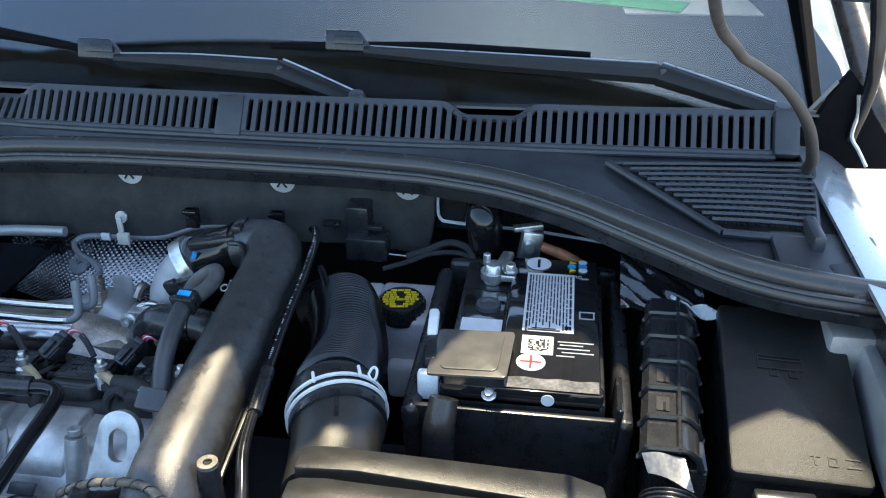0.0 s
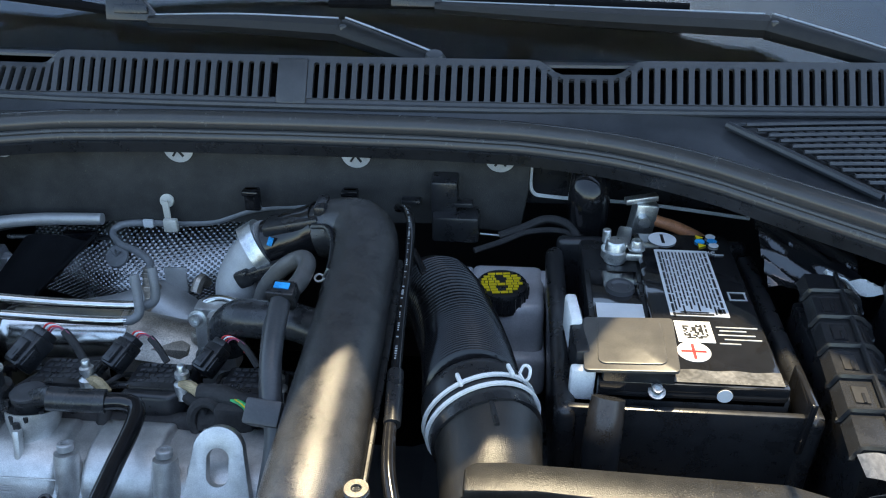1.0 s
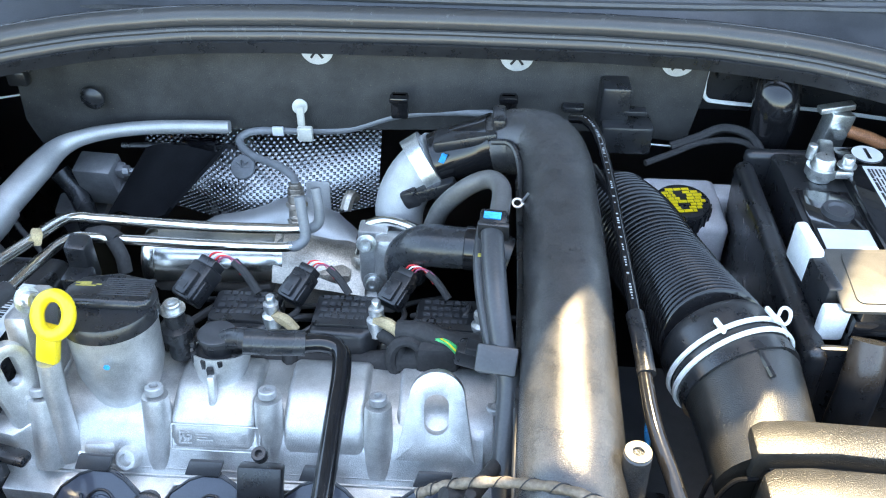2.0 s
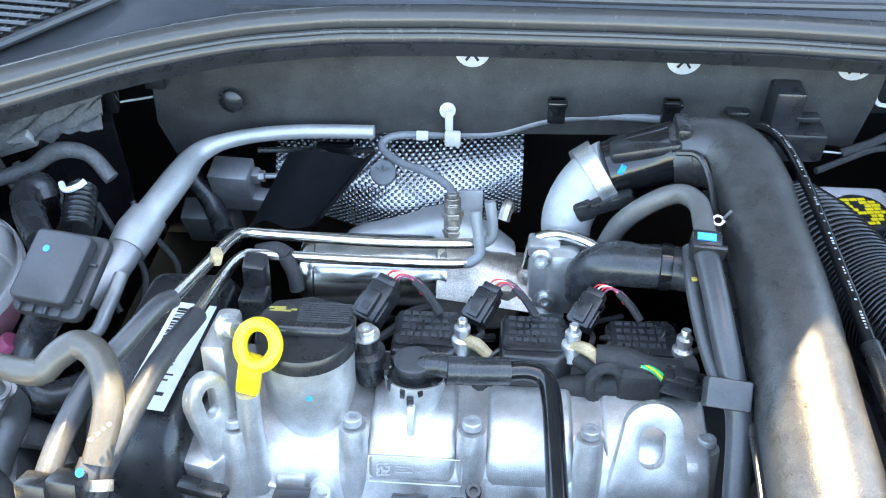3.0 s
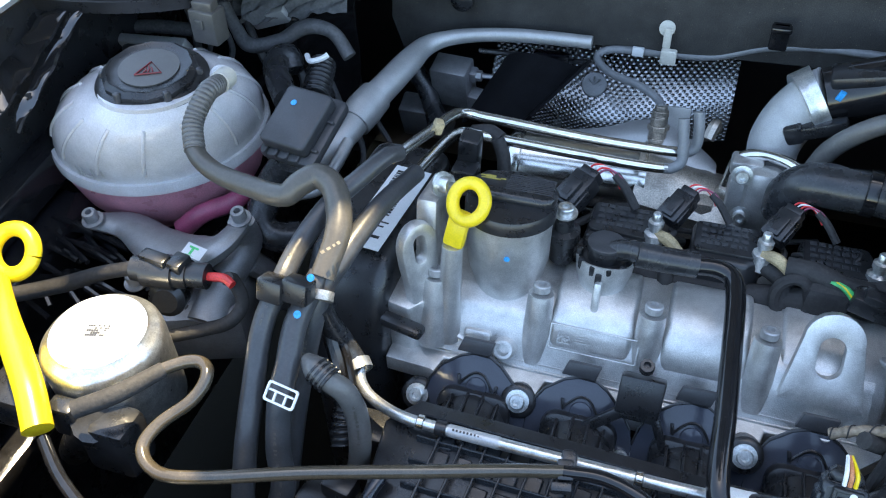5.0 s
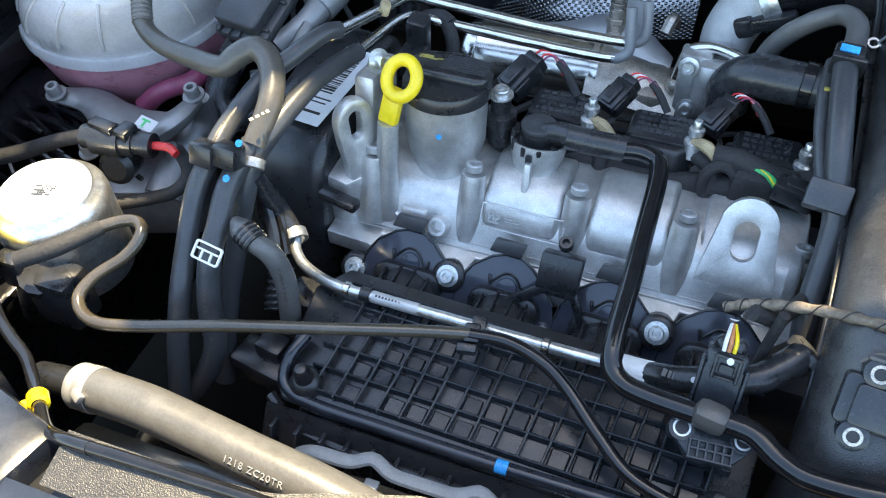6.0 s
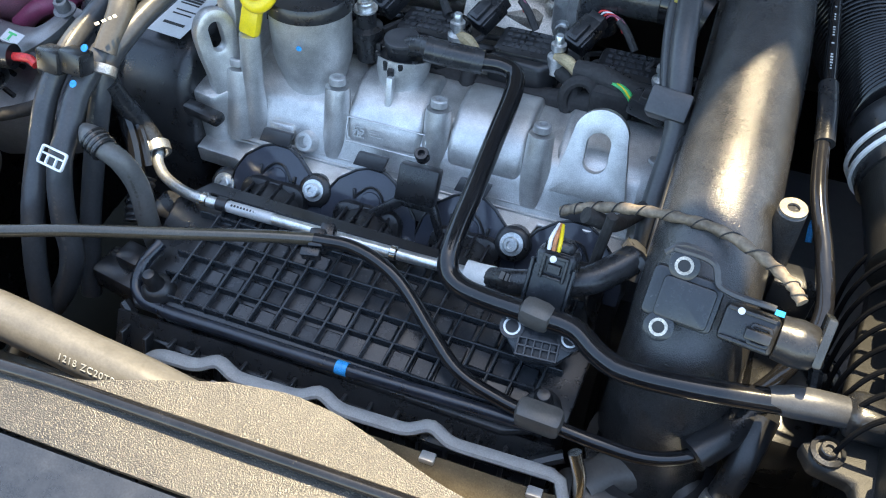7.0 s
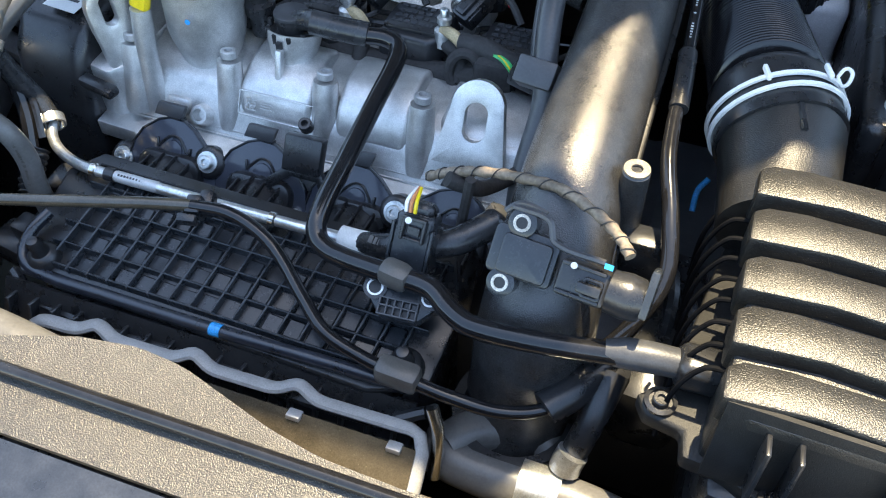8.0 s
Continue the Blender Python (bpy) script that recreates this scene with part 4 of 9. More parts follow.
for j in range(8):
    y = -0.0195 + j * 0.005
    w = math.sqrt(max(0, 0.0215 ** 2 - (y + 0.0018) ** 2))
    x = -w
    while x < w - 0.003:
        ln = random.uniform(0.003, 0.008)
        x1 = min(w, x + ln)
        if not (abs(x) < 0.002 or abs(x1) < 0.002):
            rows.append((x, x1, y, y + 0.0038))
        x = x1 + 0.0009
bars(bm, Matrix.Translation((-0.0775, 0.9121, 0.8063)) @ Matrix.Rotation(radians(8), 4, "Z"), rows, 0.0006)
part("cap_print", bm, "yellow", cap, "yellow printed warning text")

# ---- duct elbow and plugs at the firewall ----
bm = B()
tube(bm, [(0.0105, 1.0000, 0.8918), (0.0104, 0.9850, 0.8776), (0.0125, 0.9850, 0.8524), (0.0154, 0.9900, 0.8202)], [0.022, 0.0225, 0.021, 0.017], 20)
solo("firewall_hose", bm, "gloss", "short black rubber elbow hose at the firewall", "hose")
bm = B()
box(bm, (0.06, 1.036, 0.875), (0.23, 0.01, 0.075), bev=0.003)
box(bm, (-0.025, 1.026, 0.885), (0.03, 0.012, 0.014), bev=0.002)
box(bm, (0.045, 1.026, 0.882), (0.03, 0.012, 0.014), bev=0.002)
solo("firewall_cover_plate", bm, "black", "black cover plate in the firewall opening", "cover plate")
bm = B()
tube(bm, [(-0.05, 1.022, 0.90), (-0.0495, 1.022, 0.862), (-0.042, 1.021, 0.854), (0.07, 1.02, 0.848), (0.19, 1.018, 0.835)], 0.0022, 6)
solo("edge_trim", bm, "white", "pale edge trim round the firewall opening", "trim")
plug = thing("bulkhead_connector", (-0.13, 0.985, 0.82), "black electrical connector block clipped to the firewall", "connector")
bm = B()
box(bm, (-0.1424, 0.9950, 0.8601), (0.028, 0.03, 0.05), bev=0.003)
box(bm, (-0.1296, 0.9800, 0.8362), (0.05, 0.03, 0.03), bev=0.003)
box(bm, (-0.1227, 0.9850, 0.8590), (0.022, 0.012, 0.005), bev=0.001)
part("housing", bm, "black", plug)
bm = B()
box(bm, (-0.1806, 1.0050, 0.8501), (0.022, 0.014, 0.006), bev=0.002)
part("clip", bm, "black", plug)
bm = B()
for k in range(5):
    tube(bm, [(-0.1033, 0.9750, 0.8283), (-0.0796, 0.9800, 0.8238), (-0.0505, 0.9900, 0.8294), (-0.0268, 1.0000, 0.8341), (-0.0055, 0.9900, 0.8359), (0.0045, 0.9700, 0.8247)][0:2] , 0.001, 5)
part("bare_wire", bm, "white", plug)
bm = B()
tube(bm, [(-0.0824, 0.9800, 0.8237), (-0.0571, 0.9850, 0.8319), (-0.0319, 0.9900, 0.8407), (-0.0076, 0.9800, 0.8395), (0.0033, 0.9600, 0.8293)], 0.0045, 8)
part("loom", bm, "braid", plug)
bm = B()
tube(bm, [(-0.1087, 0.9600, 0.8156), (-0.0795, 0.9750, 0.8194), (-0.0516, 0.9800, 0.8297), (-0.0120, 0.9800, 0.8314), (0.0032, 0.9500, 0.8300)], 0.0032, 8)
part("loom", bm, "braid", plug)

# ---- intake hose and air filter housing ----
ih = thing("intake_hose", (-0.11, 0.75, 0.80), "black corrugated air intake hose with a pale steel clamp", "air hose")
AX0, AX1 = V((-0.160, 0.885, 0.845)), V((-0.088, 0.662, 0.848))
bm = B()
tube(bm, [(-0.185, 0.95, 0.76), (-0.1467, 0.9100, 0.7967), (-0.1407, 0.8930, 0.8005)], [0.034, 0.0355, 0.036], 28)
part("rear_cuff", bm, "black", ih)
bm = B()
ribbed(bm, [(-0.1432, 0.9000, 0.7990), (-0.1288, 0.8620, 0.8057), (-0.1084, 0.7850, 0.8117), (-0.0965, 0.686, 0.8425)], 0.0405, 0.0056, 0.0040, 40)
part("bellows", bm, "gloss", ih)
bm = B()
tube(bm, [(-0.0975, 0.688, 0.8425), (-0.096, 0.683, 0.842), (-0.092, 0.672, 0.840), (-0.084, 0.648, 0.836)], [0.0395, 0.0425, 0.043, 0.0435], 32)
part("front_cuff", bm, "black", ih)
bm = B()
cdir = (V((-0.084, 0.648, 0.836)) - V((-0.098, 0.685, 0.842))).normalized()
for k in (0.0, 0.009):
    lathe(bm, [(0.0440, -0.0014), (0.0462, -0.0014), (0.0462, 0.0014), (0.0440, 0.0014)], V((-0.092, 0.672, 0.840)) + cdir * (0.004 + k), cdir, 40)
side = cdir.cross(V((0, 0, 1))).normalized()
for a in (-0.022, 0.018):
    p = V((-0.092, 0.672, 0.840)) + cdir * 0.008 + side * a + V((0, 0, 0.045))
    box(bm, p - V((0, 0, 0.002)), (0.003, 0.013, 0.004), rot=(0, 0, 20), bev=0.001)
p = V((-0.092, 0.672, 0.840)) + cdir * 0.006 - side * 0.030 + V((0, 0, 0.036))
tube(bm, [p, p + V((0.004, 0.004, 0.005)), p + V((0.008, 0, 0.004)), p + V((0.005, -0.004, -0.003)), p], 0.0013, 6)
part("clamp", bm, "white", ih, "pale spring clamp")

ab = thing("air_filter_housing", (0.02, 0.49, 0.70), "black grained air filter housing with a stepped ribbed cover", "air filter housing")
bm = B()
tube(bm, [(-0.084, 0.650, 0.836), (-0.082, 0.630, 0.834), (-0.080, 0.605, 0.830), (-0.078, 0.575, 0.826)], [0.0415, 0.039, 0.037, 0.036], 32)
part("neck", bm, "fleckbox", ab)
bm = B()
tube(bm, [(-0.082, 0.642, 0.8755), (-0.077, 0.622, 0.873)], 0.0022, 6)
part("neck_rib", bm, "black", ab)
ABX0, ABX1 = -0.100, 0.150
bm = B()
prism(bm, [(ABX0 + 0.004, 0.424), (ABX0 + 0.012, 0.575), (ABX0 + 0.05, 0.592), (0.09, 0.592), (0.125, 0.578), (ABX1, 0.545), (ABX1, 0.424), (ABX1 - 0.03, 0.414), (ABX0 + 0.02, 0.420)], Matrix.Translation((0, 0, 0.795)), 0.0575, bev=0.003)
part("cover", bm, "fleckbox", ab)
for y0, y1, z in ((0.568, 0.593, 0.866), (0.531, 0.557, 0.866), (0.495, 0.520, 0.865), (0.459, 0.485, 0.864), (0.426, 0.449, 0.862)):
    bm = B()
    o = [(ABX0 + 0.002, y0 - 0.003), (ABX0 + 0.002, y1 - 0.006), (ABX0 + 0.010, y1 - 0.001), (ABX0 + 0.032, y1 + 0.001), (ABX0 + 0.05, y1), (ABX1 - 0.035, y1 - 0.006), (ABX1 - 0.008, y1 - 0.016), (ABX1 - 0.004, y0 - 0.016), (ABX0 + 0.05, y0)]
    prism(bm, o, Matrix.Translation((0, 0, 0.838)), z - 0.838, bev=0.0028, seg=2)
    part("cover_step", bm, "fleckbox", ab)
bm = B()
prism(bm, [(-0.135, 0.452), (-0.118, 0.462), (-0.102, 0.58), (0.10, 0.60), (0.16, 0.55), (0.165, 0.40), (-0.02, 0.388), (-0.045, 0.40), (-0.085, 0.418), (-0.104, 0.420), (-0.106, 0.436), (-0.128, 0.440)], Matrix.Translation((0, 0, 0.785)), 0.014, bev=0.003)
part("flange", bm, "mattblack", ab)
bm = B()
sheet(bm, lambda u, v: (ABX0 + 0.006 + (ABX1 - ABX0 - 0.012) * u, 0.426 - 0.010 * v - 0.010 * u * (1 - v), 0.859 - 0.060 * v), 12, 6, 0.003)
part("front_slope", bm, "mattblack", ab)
bm = B()
box(bm, (0.02, 0.49, 0.72), (0.22, 0.17, 0.14), bev=0.012)
part("lower_box", bm, "black", ab)
for k in range(9):
    y = 0.445 + 0.016 * k
    bm = B()
    tube(bm, [(-0.118, y, 0.77), (-0.117, y + 0.004, 0.812), (-0.106, y + 0.008, 0.838), (-0.092, y + 0.008, 0.842)], 0.0016, 8)
    part("side_rib", bm, "deepblack", ab)
for x in (-0.062, 0.0):
    bm = B()
    for d in (-0.008, 0.008):
        box(bm, (x + d, 0.412, 0.826), (0.0030, 0.018, 0.044), rot=(-8, 0, 0), bev=0.001)
    part("clip_rib", bm, "black", ab)
for p in ((-0.121, 0.449, 0.800), (-0.053, 0.410, 0.799)):
    bm = B()
    lathe(bm, [(0.0095, 0), (0.0095, 0.002), (0.007, 0.003), (0.007, 0.001), (0, 0.001)], p, (0, 0, 1), 24)
    bolt(bm, V(p), (0, 0, 1), 0.005, 0.004, False)
    part("screw", bm, "black", ab, "recessed screw")

# ---- engine ----
eng = thing("engine", (-0.44, 0.72, 0.40), "four-cylinder engine with a bare cast aluminium camshaft cover", "engine")
bm = B()
box(bm, (-0.44, 0.70, 0.50), (0.38, 0.20, 0.40), rot=(-10, 0, 0), bev=0.02)
box(bm, (-0.20, 0.74, 0.50), (0.16, 0.22, 0.30), bev=0.03)
part("block", bm, "grey", eng)
LEAN_BACK = 12.0
# front rail of the cover, scalloped over the inlet ports
bm = B()
o = [(-0.618, 0.600), (-0.58, 0.598)]
for x in (-0.540, -0.458, -0.376, -0.294):
    o += [(x - 0.036, 0.596), (x - 0.032, 0.612), (x - 0.006, 0.612), (x - 0.002, 0.597)]
o += [(-0.262, 0.597), (-0.246, 0.612), (-0.242, 0.65), (-0.27, 0.72), (-0.60, 0.72), (-0.618, 0.66)]
prism(bm, o, Matrix.Translation((0, 0, 0.722)), 0.016, bev=0.002)
part("cover_rail", bm, "cast", eng)
# sloped face
bm = B()


def cover(u, v):
    x = -0.612 + 0.352 * u
    k = v * 6
    y = float(np.interp(k, (0, 1, 2, 3, 4, 5, 6), (0.617, 0.622, 0.632, 0.643, 0.66, 0.70, 0.745)))
    z = float(np.interp(k, (0, 1, 2, 3, 4, 5, 6), (0.735, 0.742, 0.760, 0.774, 0.781, 0.782, 0.770)))
    return (x, y, z)


sheet(bm, cover, 24, 24)
sheet(bm, lambda u, v: (-0.612 + 0.352 * u, 0.745, 0.770 - 0.1 * v), 4, 2)
for x in (-0.612, -0.26):
    sheet(bm, lambda u, v, x=x: (x, 0.617 + 0.128 * u, 0.72 + v * (cover(0.5, min(1.0, u))[2] - 0.72)), 8, 3)
part("camshaft_cover", bm, "cast", eng)
# raised camshaft bays
for x0, x1, z in ((-0.494, -0.431, 0.792), (-0.409, -0.348, 0.793)):
    bm = B()
    prof = [(0.628, 0.745), (0.634, 0.770), (0.640, 0.780), (0.650, z - 0.005), (0.664, z), (0.685, z), (0.699, z - 0.004), (0.705, z - 0.014), (0.706, 0.770), (0.66, 0.745)]
    prism(bm, prof, Matrix(((0, 0, 1, x0), (1, 0, 0, 0), (0, 1, 0, 0), (0, 0, 0, 1))), x1 - x0, bev=0.005, seg=3)
    part("camshaft_bay", bm, "cast", eng)
bm = B()
prism(bm, [(0.625, 0.745), (0.632, 0.756), (0.642, 0.766), (0.655, 0.775), (0.70, 0.780), (0.71, 0.77), (0.66, 0.745)], Matrix(((0, 0, 1, -0.612), (1, 0, 0, 0), (0, 1, 0, 0), (0, 0, 0, 1))), 0.102, bev=0.005, seg=3)
part("camshaft_bay", bm, "cast", eng)
bm = B()
prism(bm, [(0.628, 0.745), (0.640, 0.770), (0.655, 0.782), (0.70, 0.786), (0.71, 0.77), (0.66, 0.745)], Matrix(((0, 0, 1, -0.326), (1, 0, 0, 0), (0, 1, 0, 0), (0, 0, 0, 1))), 0.076, bev=0.004, seg=3)
part("camshaft_bay", bm, "cast", eng)
# ridge along the rail
bm = B()
sweep(bm, [V((-0.60 + 0.34 * i / 10, 0.624, 0.7415)) for i in range(11)], 0.0022, 8)
sweep(bm, [V((-0.60 + 0.34 * i / 10, 0.6185, 0.7385)) for i in range(11)], 0.0012, 6)
part("ridge", bm, "cast", eng)
for p in ((-0.504, 0.647, 0.797), (-0.420, 0.649, 0.797), (-0.338, 0.647, 0.798), (-0.585, 0.637, 0.802), (-0.252, 0.662, 0.776)):
    bm = B()
    p = V(p)
    low = p - V((0, 0.014, 0.058))
    lathe(bm, [(0.0125, 0), (0.0115, 0.02), (0.0102, 0.056), (0.0096, 0.0595), (0.0, 0.0595)], low, p - low, 20)
    boss = part("bolt_boss", bm, "cast", eng)
    bm = B()
    bolt(bm, p + V((0, 0, 0.001)), V((0, 0.014, 0.058)), 0.0068, 0.006, False)
    part("bolt", bm, "pipe", boss)
# lifting lug at the flywheel end
def slope_m(p, lean=62.0, turn=0.0):
    """A plane through p that leans back: its x runs across, its y upwards."""
    return Matrix.Translation(V(p)) @ Matrix.Rotation(radians(turn), 4, "Z") @ Matrix.Rotation(radians(lean), 4, "X")


def arch(w, h, r, n=10):
    return [(-w / 2, -h / 2), (w / 2, -h / 2)] + [(r * math.cos(math.pi * i / n), h / 2 - r + r * math.sin(math.pi * i / n)) for i in range(n + 1)]


def slot_ring(n, w, h):
    out = []
    for k in range(n):
        a = -math.pi * 0.75 + 2 * math.pi * k / n
        out.append((w / 2 * math.cos(a), (h - w) / 2 * (1 if math.sin(a) > 0 else -1) + w / 2 * math.sin(a)))
    return out


bm = B()
ol = []
for k in range(24):
    a = -math.pi * 0.75 + 2 * math.pi * k / 24
    if math.sin(a) >= -0.05:
        ol.append((0.0205 * math.cos(a), 0.012 + 0.0205 * math.sin(a)))
    else:
        ol.append((0.029 * math.copysign(1, math.cos(a)) * min(1, abs(math.cos(a)) * 1.4), -0.036))
prism(bm, ol, slope_m((-0.295, 0.651, 0.790), 60), 0.009, bev=0.0025, hole=slot_ring(24, 0.018, 0.031))
part("lifting_lug", bm, "cast", eng, "arched lifting lug with an oblong hole")
bm = B()
ol = []
for k in range(24):
    a = -math.pi * 0.75 + 2 * math.pi * k / 24
    ol.append((0.017 * math.cos(a), (0.030 + 0.021 * math.sin(a)) if math.sin(a) > 0 else (-0.055 if math.sin(a) < -0.5 else 0.030 * (1 + 2.0 * math.sin(a)))))
prism(bm, ol, slope_m((-0.601, 0.636, 0.802), 84, 58), 0.011, bev=0.003, hole=[(x, y + 0.028) for x, y in slot_ring(24, 0.010, 0.024)])
part("end_lug", bm, "cast", eng, "cast lug at the timing end")
bm = B()
prism(bm, [(-0.628, 0.618), (-0.60, 0.612), (-0.585, 0.63), (-0.587, 0.70), (-0.612, 0.72)], Matrix.Translation((0, 0, 0.73)), 0.055, bev=0.004)
box(bm, (-0.598, 0.675, 0.815), (0.018, 0.05, 0.08), rot=(-10, 0, 0), bev=0.005)
part("end_casting", bm, "cast", eng)
bm = B()
bolt(bm, (-0.5890, 0.6671, 0.8686), (0.9, -0.4, 0.3), 0.0065, 0.009)
part("end_bolt", bm, "zinc", eng)
# plate with the code square
QM = slope_m((-0.459, 0.6325, 0.7685), 60)
bm = B()
prism(bm, rounded(0.068, 0.021, 0.0015), QM, 0.0016, bev=0.0004, hole=rounded(0.0655, 0.0185, 0.0012))
plate = part("code_plate", bm, "cast", eng)
bm = B()
random.seed(11)
rows = []
for i in range(8):
    for j in range(8):
        if random.random() < 0.5 or i == 0 or j == 0:
            rows.append((-0.0275 + i * 0.0012, -0.0264 + i * 0.0012, -0.0048 + j * 0.0012, -0.0037 + j * 0.0012))
rows += [(-0.014, -0.004, 0.002, 0.0028), (-0.014, -0.006, 0.0, 0.0008), (-0.014, -0.002, -0.002, -0.0012)]
bars(bm, QM @ Matrix.Translation((0, 0, 0.0012)), rows, 0.0003)
part("print", bm, "pipe", plate)
bm = B()
box(bm, (-0.549, 0.630, 0.752), (0.022, 0.012, 0.014), rot=(-26, 0, 0), bev=0.003)
part("cast_step", bm, "cast", eng)
bm = B()
lathe(bm, [(0.010, 0), (0.0085, 0.009), (0.0075, 0.012), (0.005, 0.012), (0.0045, 0.003), (0, 0.003)], (-0.526, 0.628, 0.748), (0, -0.8, 0.6), 16)
part("cast_peg", bm, "cast", eng)
bm = B()
lathe(bm, [(0.009, 0), (0.008, 0.010), (0.005, 0.014), (0, 0.014)], (-0.288, 0.616, 0.742), (0, -0.5, 0.86), 16)
part("cast_peg", bm, "cast", eng)
bm = B()
tube(bm, [(-0.592, 0.640, 0.785), (-0.585, 0.633, 0.782), (-0.572, 0.627, 0.755), (-0.56, 0.626, 0.749)], 0.0022, 6)
part("cast_rib", bm, "cast", eng)

# oil filler
NC = V((-0.538, 0.680, 0.0))
bm = B()
lathe(bm, [(0.006, 0.0), (0.020, 0.025), (0.030, 0.056), (0.0322, 0.066), (0.0328, 0.108), (0.030, 0.108)], (NC.x, NC.y - 0.010, 0.738), (0, 0.09, 1), 40)
part("filler_neck", bm, "cast", eng, "round cast oil filler neck")
bm = B()
lathe(bm, [(0, 0), (0.0024, 0), (0.0024, 0.0005), (0, 0.0005)], (-0.531, 0.6425, 0.829), (0.1, -1, 0.1), 6)
part("paint_mark", bm, "blue", eng)
oc = thing("oil_filler_cap", (NC.x, NC.y, 0.846), "black oil filler cap with a ribbed handle bar", "oil cap")
bm = B()
lathe(bm, [(0.033, 0), (0.0352, 0.001), (0.0352, 0.0085), (0.0335, 0.012), (0.028, 0.0125), (0, 0.0125)], (NC.x, NC.y, 0.8435), (0, 0.08, 1), 44)
part("rim", bm, "black", oc)
bm = B()
prism(bm, [(-0.034, -0.004), (-0.028, -0.010), (0.028, -0.010), (0.034, -0.004), (0.034, 0.009), (0.026, 0.022), (0.0, 0.028), (-0.026, 0.022), (-0.034, 0.009)], Matrix.Translation((NC.x, NC.y + 0.003, 0.853)) @ Matrix.Rotation(radians(-5), 4, "X"), 0.0095, bev=0.004, seg=3)
bar_ = part("handle_bar", bm, "black", oc)
for k in range(9):
    bm = B()
    box(bm, (NC.x + 0.012, NC.y + 0.003 + 0.0024 * k, 0.8622 - 0.0002 * k), (0.036, 0.0012, 0.0012))
    part("grip_line", bm, "grey", bar_)
bm = B()
bars(bm, pose(NC.x - 0.018, NC.y + 0.012, 0.8616, -5, 0, 0), [(-0.009, 0.006, 0, 0.0014), (-0.006, 0.002, 0.0015, 0.005), (0.006, 0.010, 0.0015, 0.003), (-0.010, -0.0062, 0.003, 0.0045)], 0.0005)
part("oil_can_mark", bm, "oilmark", bar_, "small yellow oil can mark")

# dipstick
ds = thing("oil_dipstick", (-0.572, 0.642, 0.75), "yellow oil dipstick with a ring handle", "dipstick")
bm = B()
tube(bm, [(-0.574, 0.628, 0.745), (-0.574, 0.636, 0.79), (-0.573, 0.643, 0.832)], [0.0105, 0.009, 0.0082], 16)
part("guide_tube", bm, "cast", ds)
bm = B()
RC = V((-0.563, 0.652, 0.869))
RM = Matrix.Translation(RC) @ Matrix.Rotation(radians(-14), 4, "Z") @ Matrix.Rotation(radians(52), 4, "X")
ring = [RM @ V((0.0128 * math.cos(2 * math.pi * k / 36), 0.0140 * math.sin(2 * math.pi * k / 36), 0)) for k in range(38)]
sweep(bm, ring, 0.0050, 12, caps=False)
box(bm, (-0.5705, 0.6470, 0.846), (0.0165, 0.009, 0.030), rot=(-20, 6, -10), bev=0.003)
part("ring_handle", bm, "yellow", ds)

# breather: cup, cap and black pipe
bv = thing("breather_pipe", (-0.464, 0.675, 0.77), "black breather pipe leading from a valve on the camshaft cover", "pipe")
bm = B()
lathe(bm, [(0.012, 0), (0.017, 0.02), (0.0215, 0.036), (0.0228, 0.046), (0.021, 0.046), (0.0195, 0.038), (0, 0.038)], (-0.463, 0.671, 0.766), (0, 0.36, 1), 36)
box(bm, (-0.4635, 0.652, 0.784), (0.006, 0.008, 0.050), rot=(-18, 0, 0), bev=0.002)
part("cup", bm, "cast", bv)
bm = B()
lathe(bm, [(0.0190, 0), (0.0190, 0.006), (0.016, 0.008), (0.0125, 0.008), (0.0125, 0.016), (0.0140, 0.0165), (0.0140, 0.020), (0, 0.021)], (-0.464, 0.685, 0.803), (0, 0.06, 1), 32)
part("valve_cap", bm, "black", bv)
bm = B()
lathe(bm, [(0.0142, 0.0), (0.0142, 0.0022), (0.0128, 0.003), (0, 0.0032)], (-0.464, 0.6862, 0.8232), (0, 0.06, 1), 32)
part("cap_disc", bm, "grey", bv, "dark grey round cap disc")
for k in range(10):
    a = 2 * math.pi * k / 10
    bm = B()
    box(bm, (-0.464 + 0.0195 * math.cos(a), 0.685 + 0.0195 * math.sin(a), 0.811), (0.004, 0.004, 0.010), rot=(0, 0, math.degrees(a)), bev=0.0008)
    part("tooth", bm, "black", bv)
bm = B()
box(bm, (-0.4645, 0.6615, 0.805), (0.005, 0.004, 0.016), bev=0.001)
part("tab", bm, "black", bv)
bm = B()
tube(bm, [(-0.458, 0.684, 0.820), (-0.446, 0.682, 0.825), (-0.434, 0.678, 0.828)], [0.008, 0.0085, 0.0085], 14)
tube(bm, [(-0.440, 0.675, 0.829), (-0.42, 0.678, 0.826), (-0.396, 0.682, 0.823)], 0.0098, 16)
part("sleeve", bm, "rubber", bv)
bm = B()
tube(bm, [(-0.400, 0.681, 0.823), (-0.382, 0.684, 0.822), (-0.3705, 0.680, 0.820), (-0.366, 0.664, 0.818), (-0.3645, 0.62, 0.815), (-0.3635, 0.56, 0.809), (-0.3630, 0.512, 0.802), (-0.358, 0.499, 0.796), (-0.343, 0.492, 0.794), (-0.300, 0.484, 0.800), (-0.272, 0.480, 0.803), (-0.254, 0.468, 0.802), (-0.238, 0.461, 0.803), (-0.20, 0.459, 0.809), (-0.149, 0.462, 0.816)], 0.0072, 14, 6)
part("hard_pipe", bm, "gloss", bv)
bm = B()
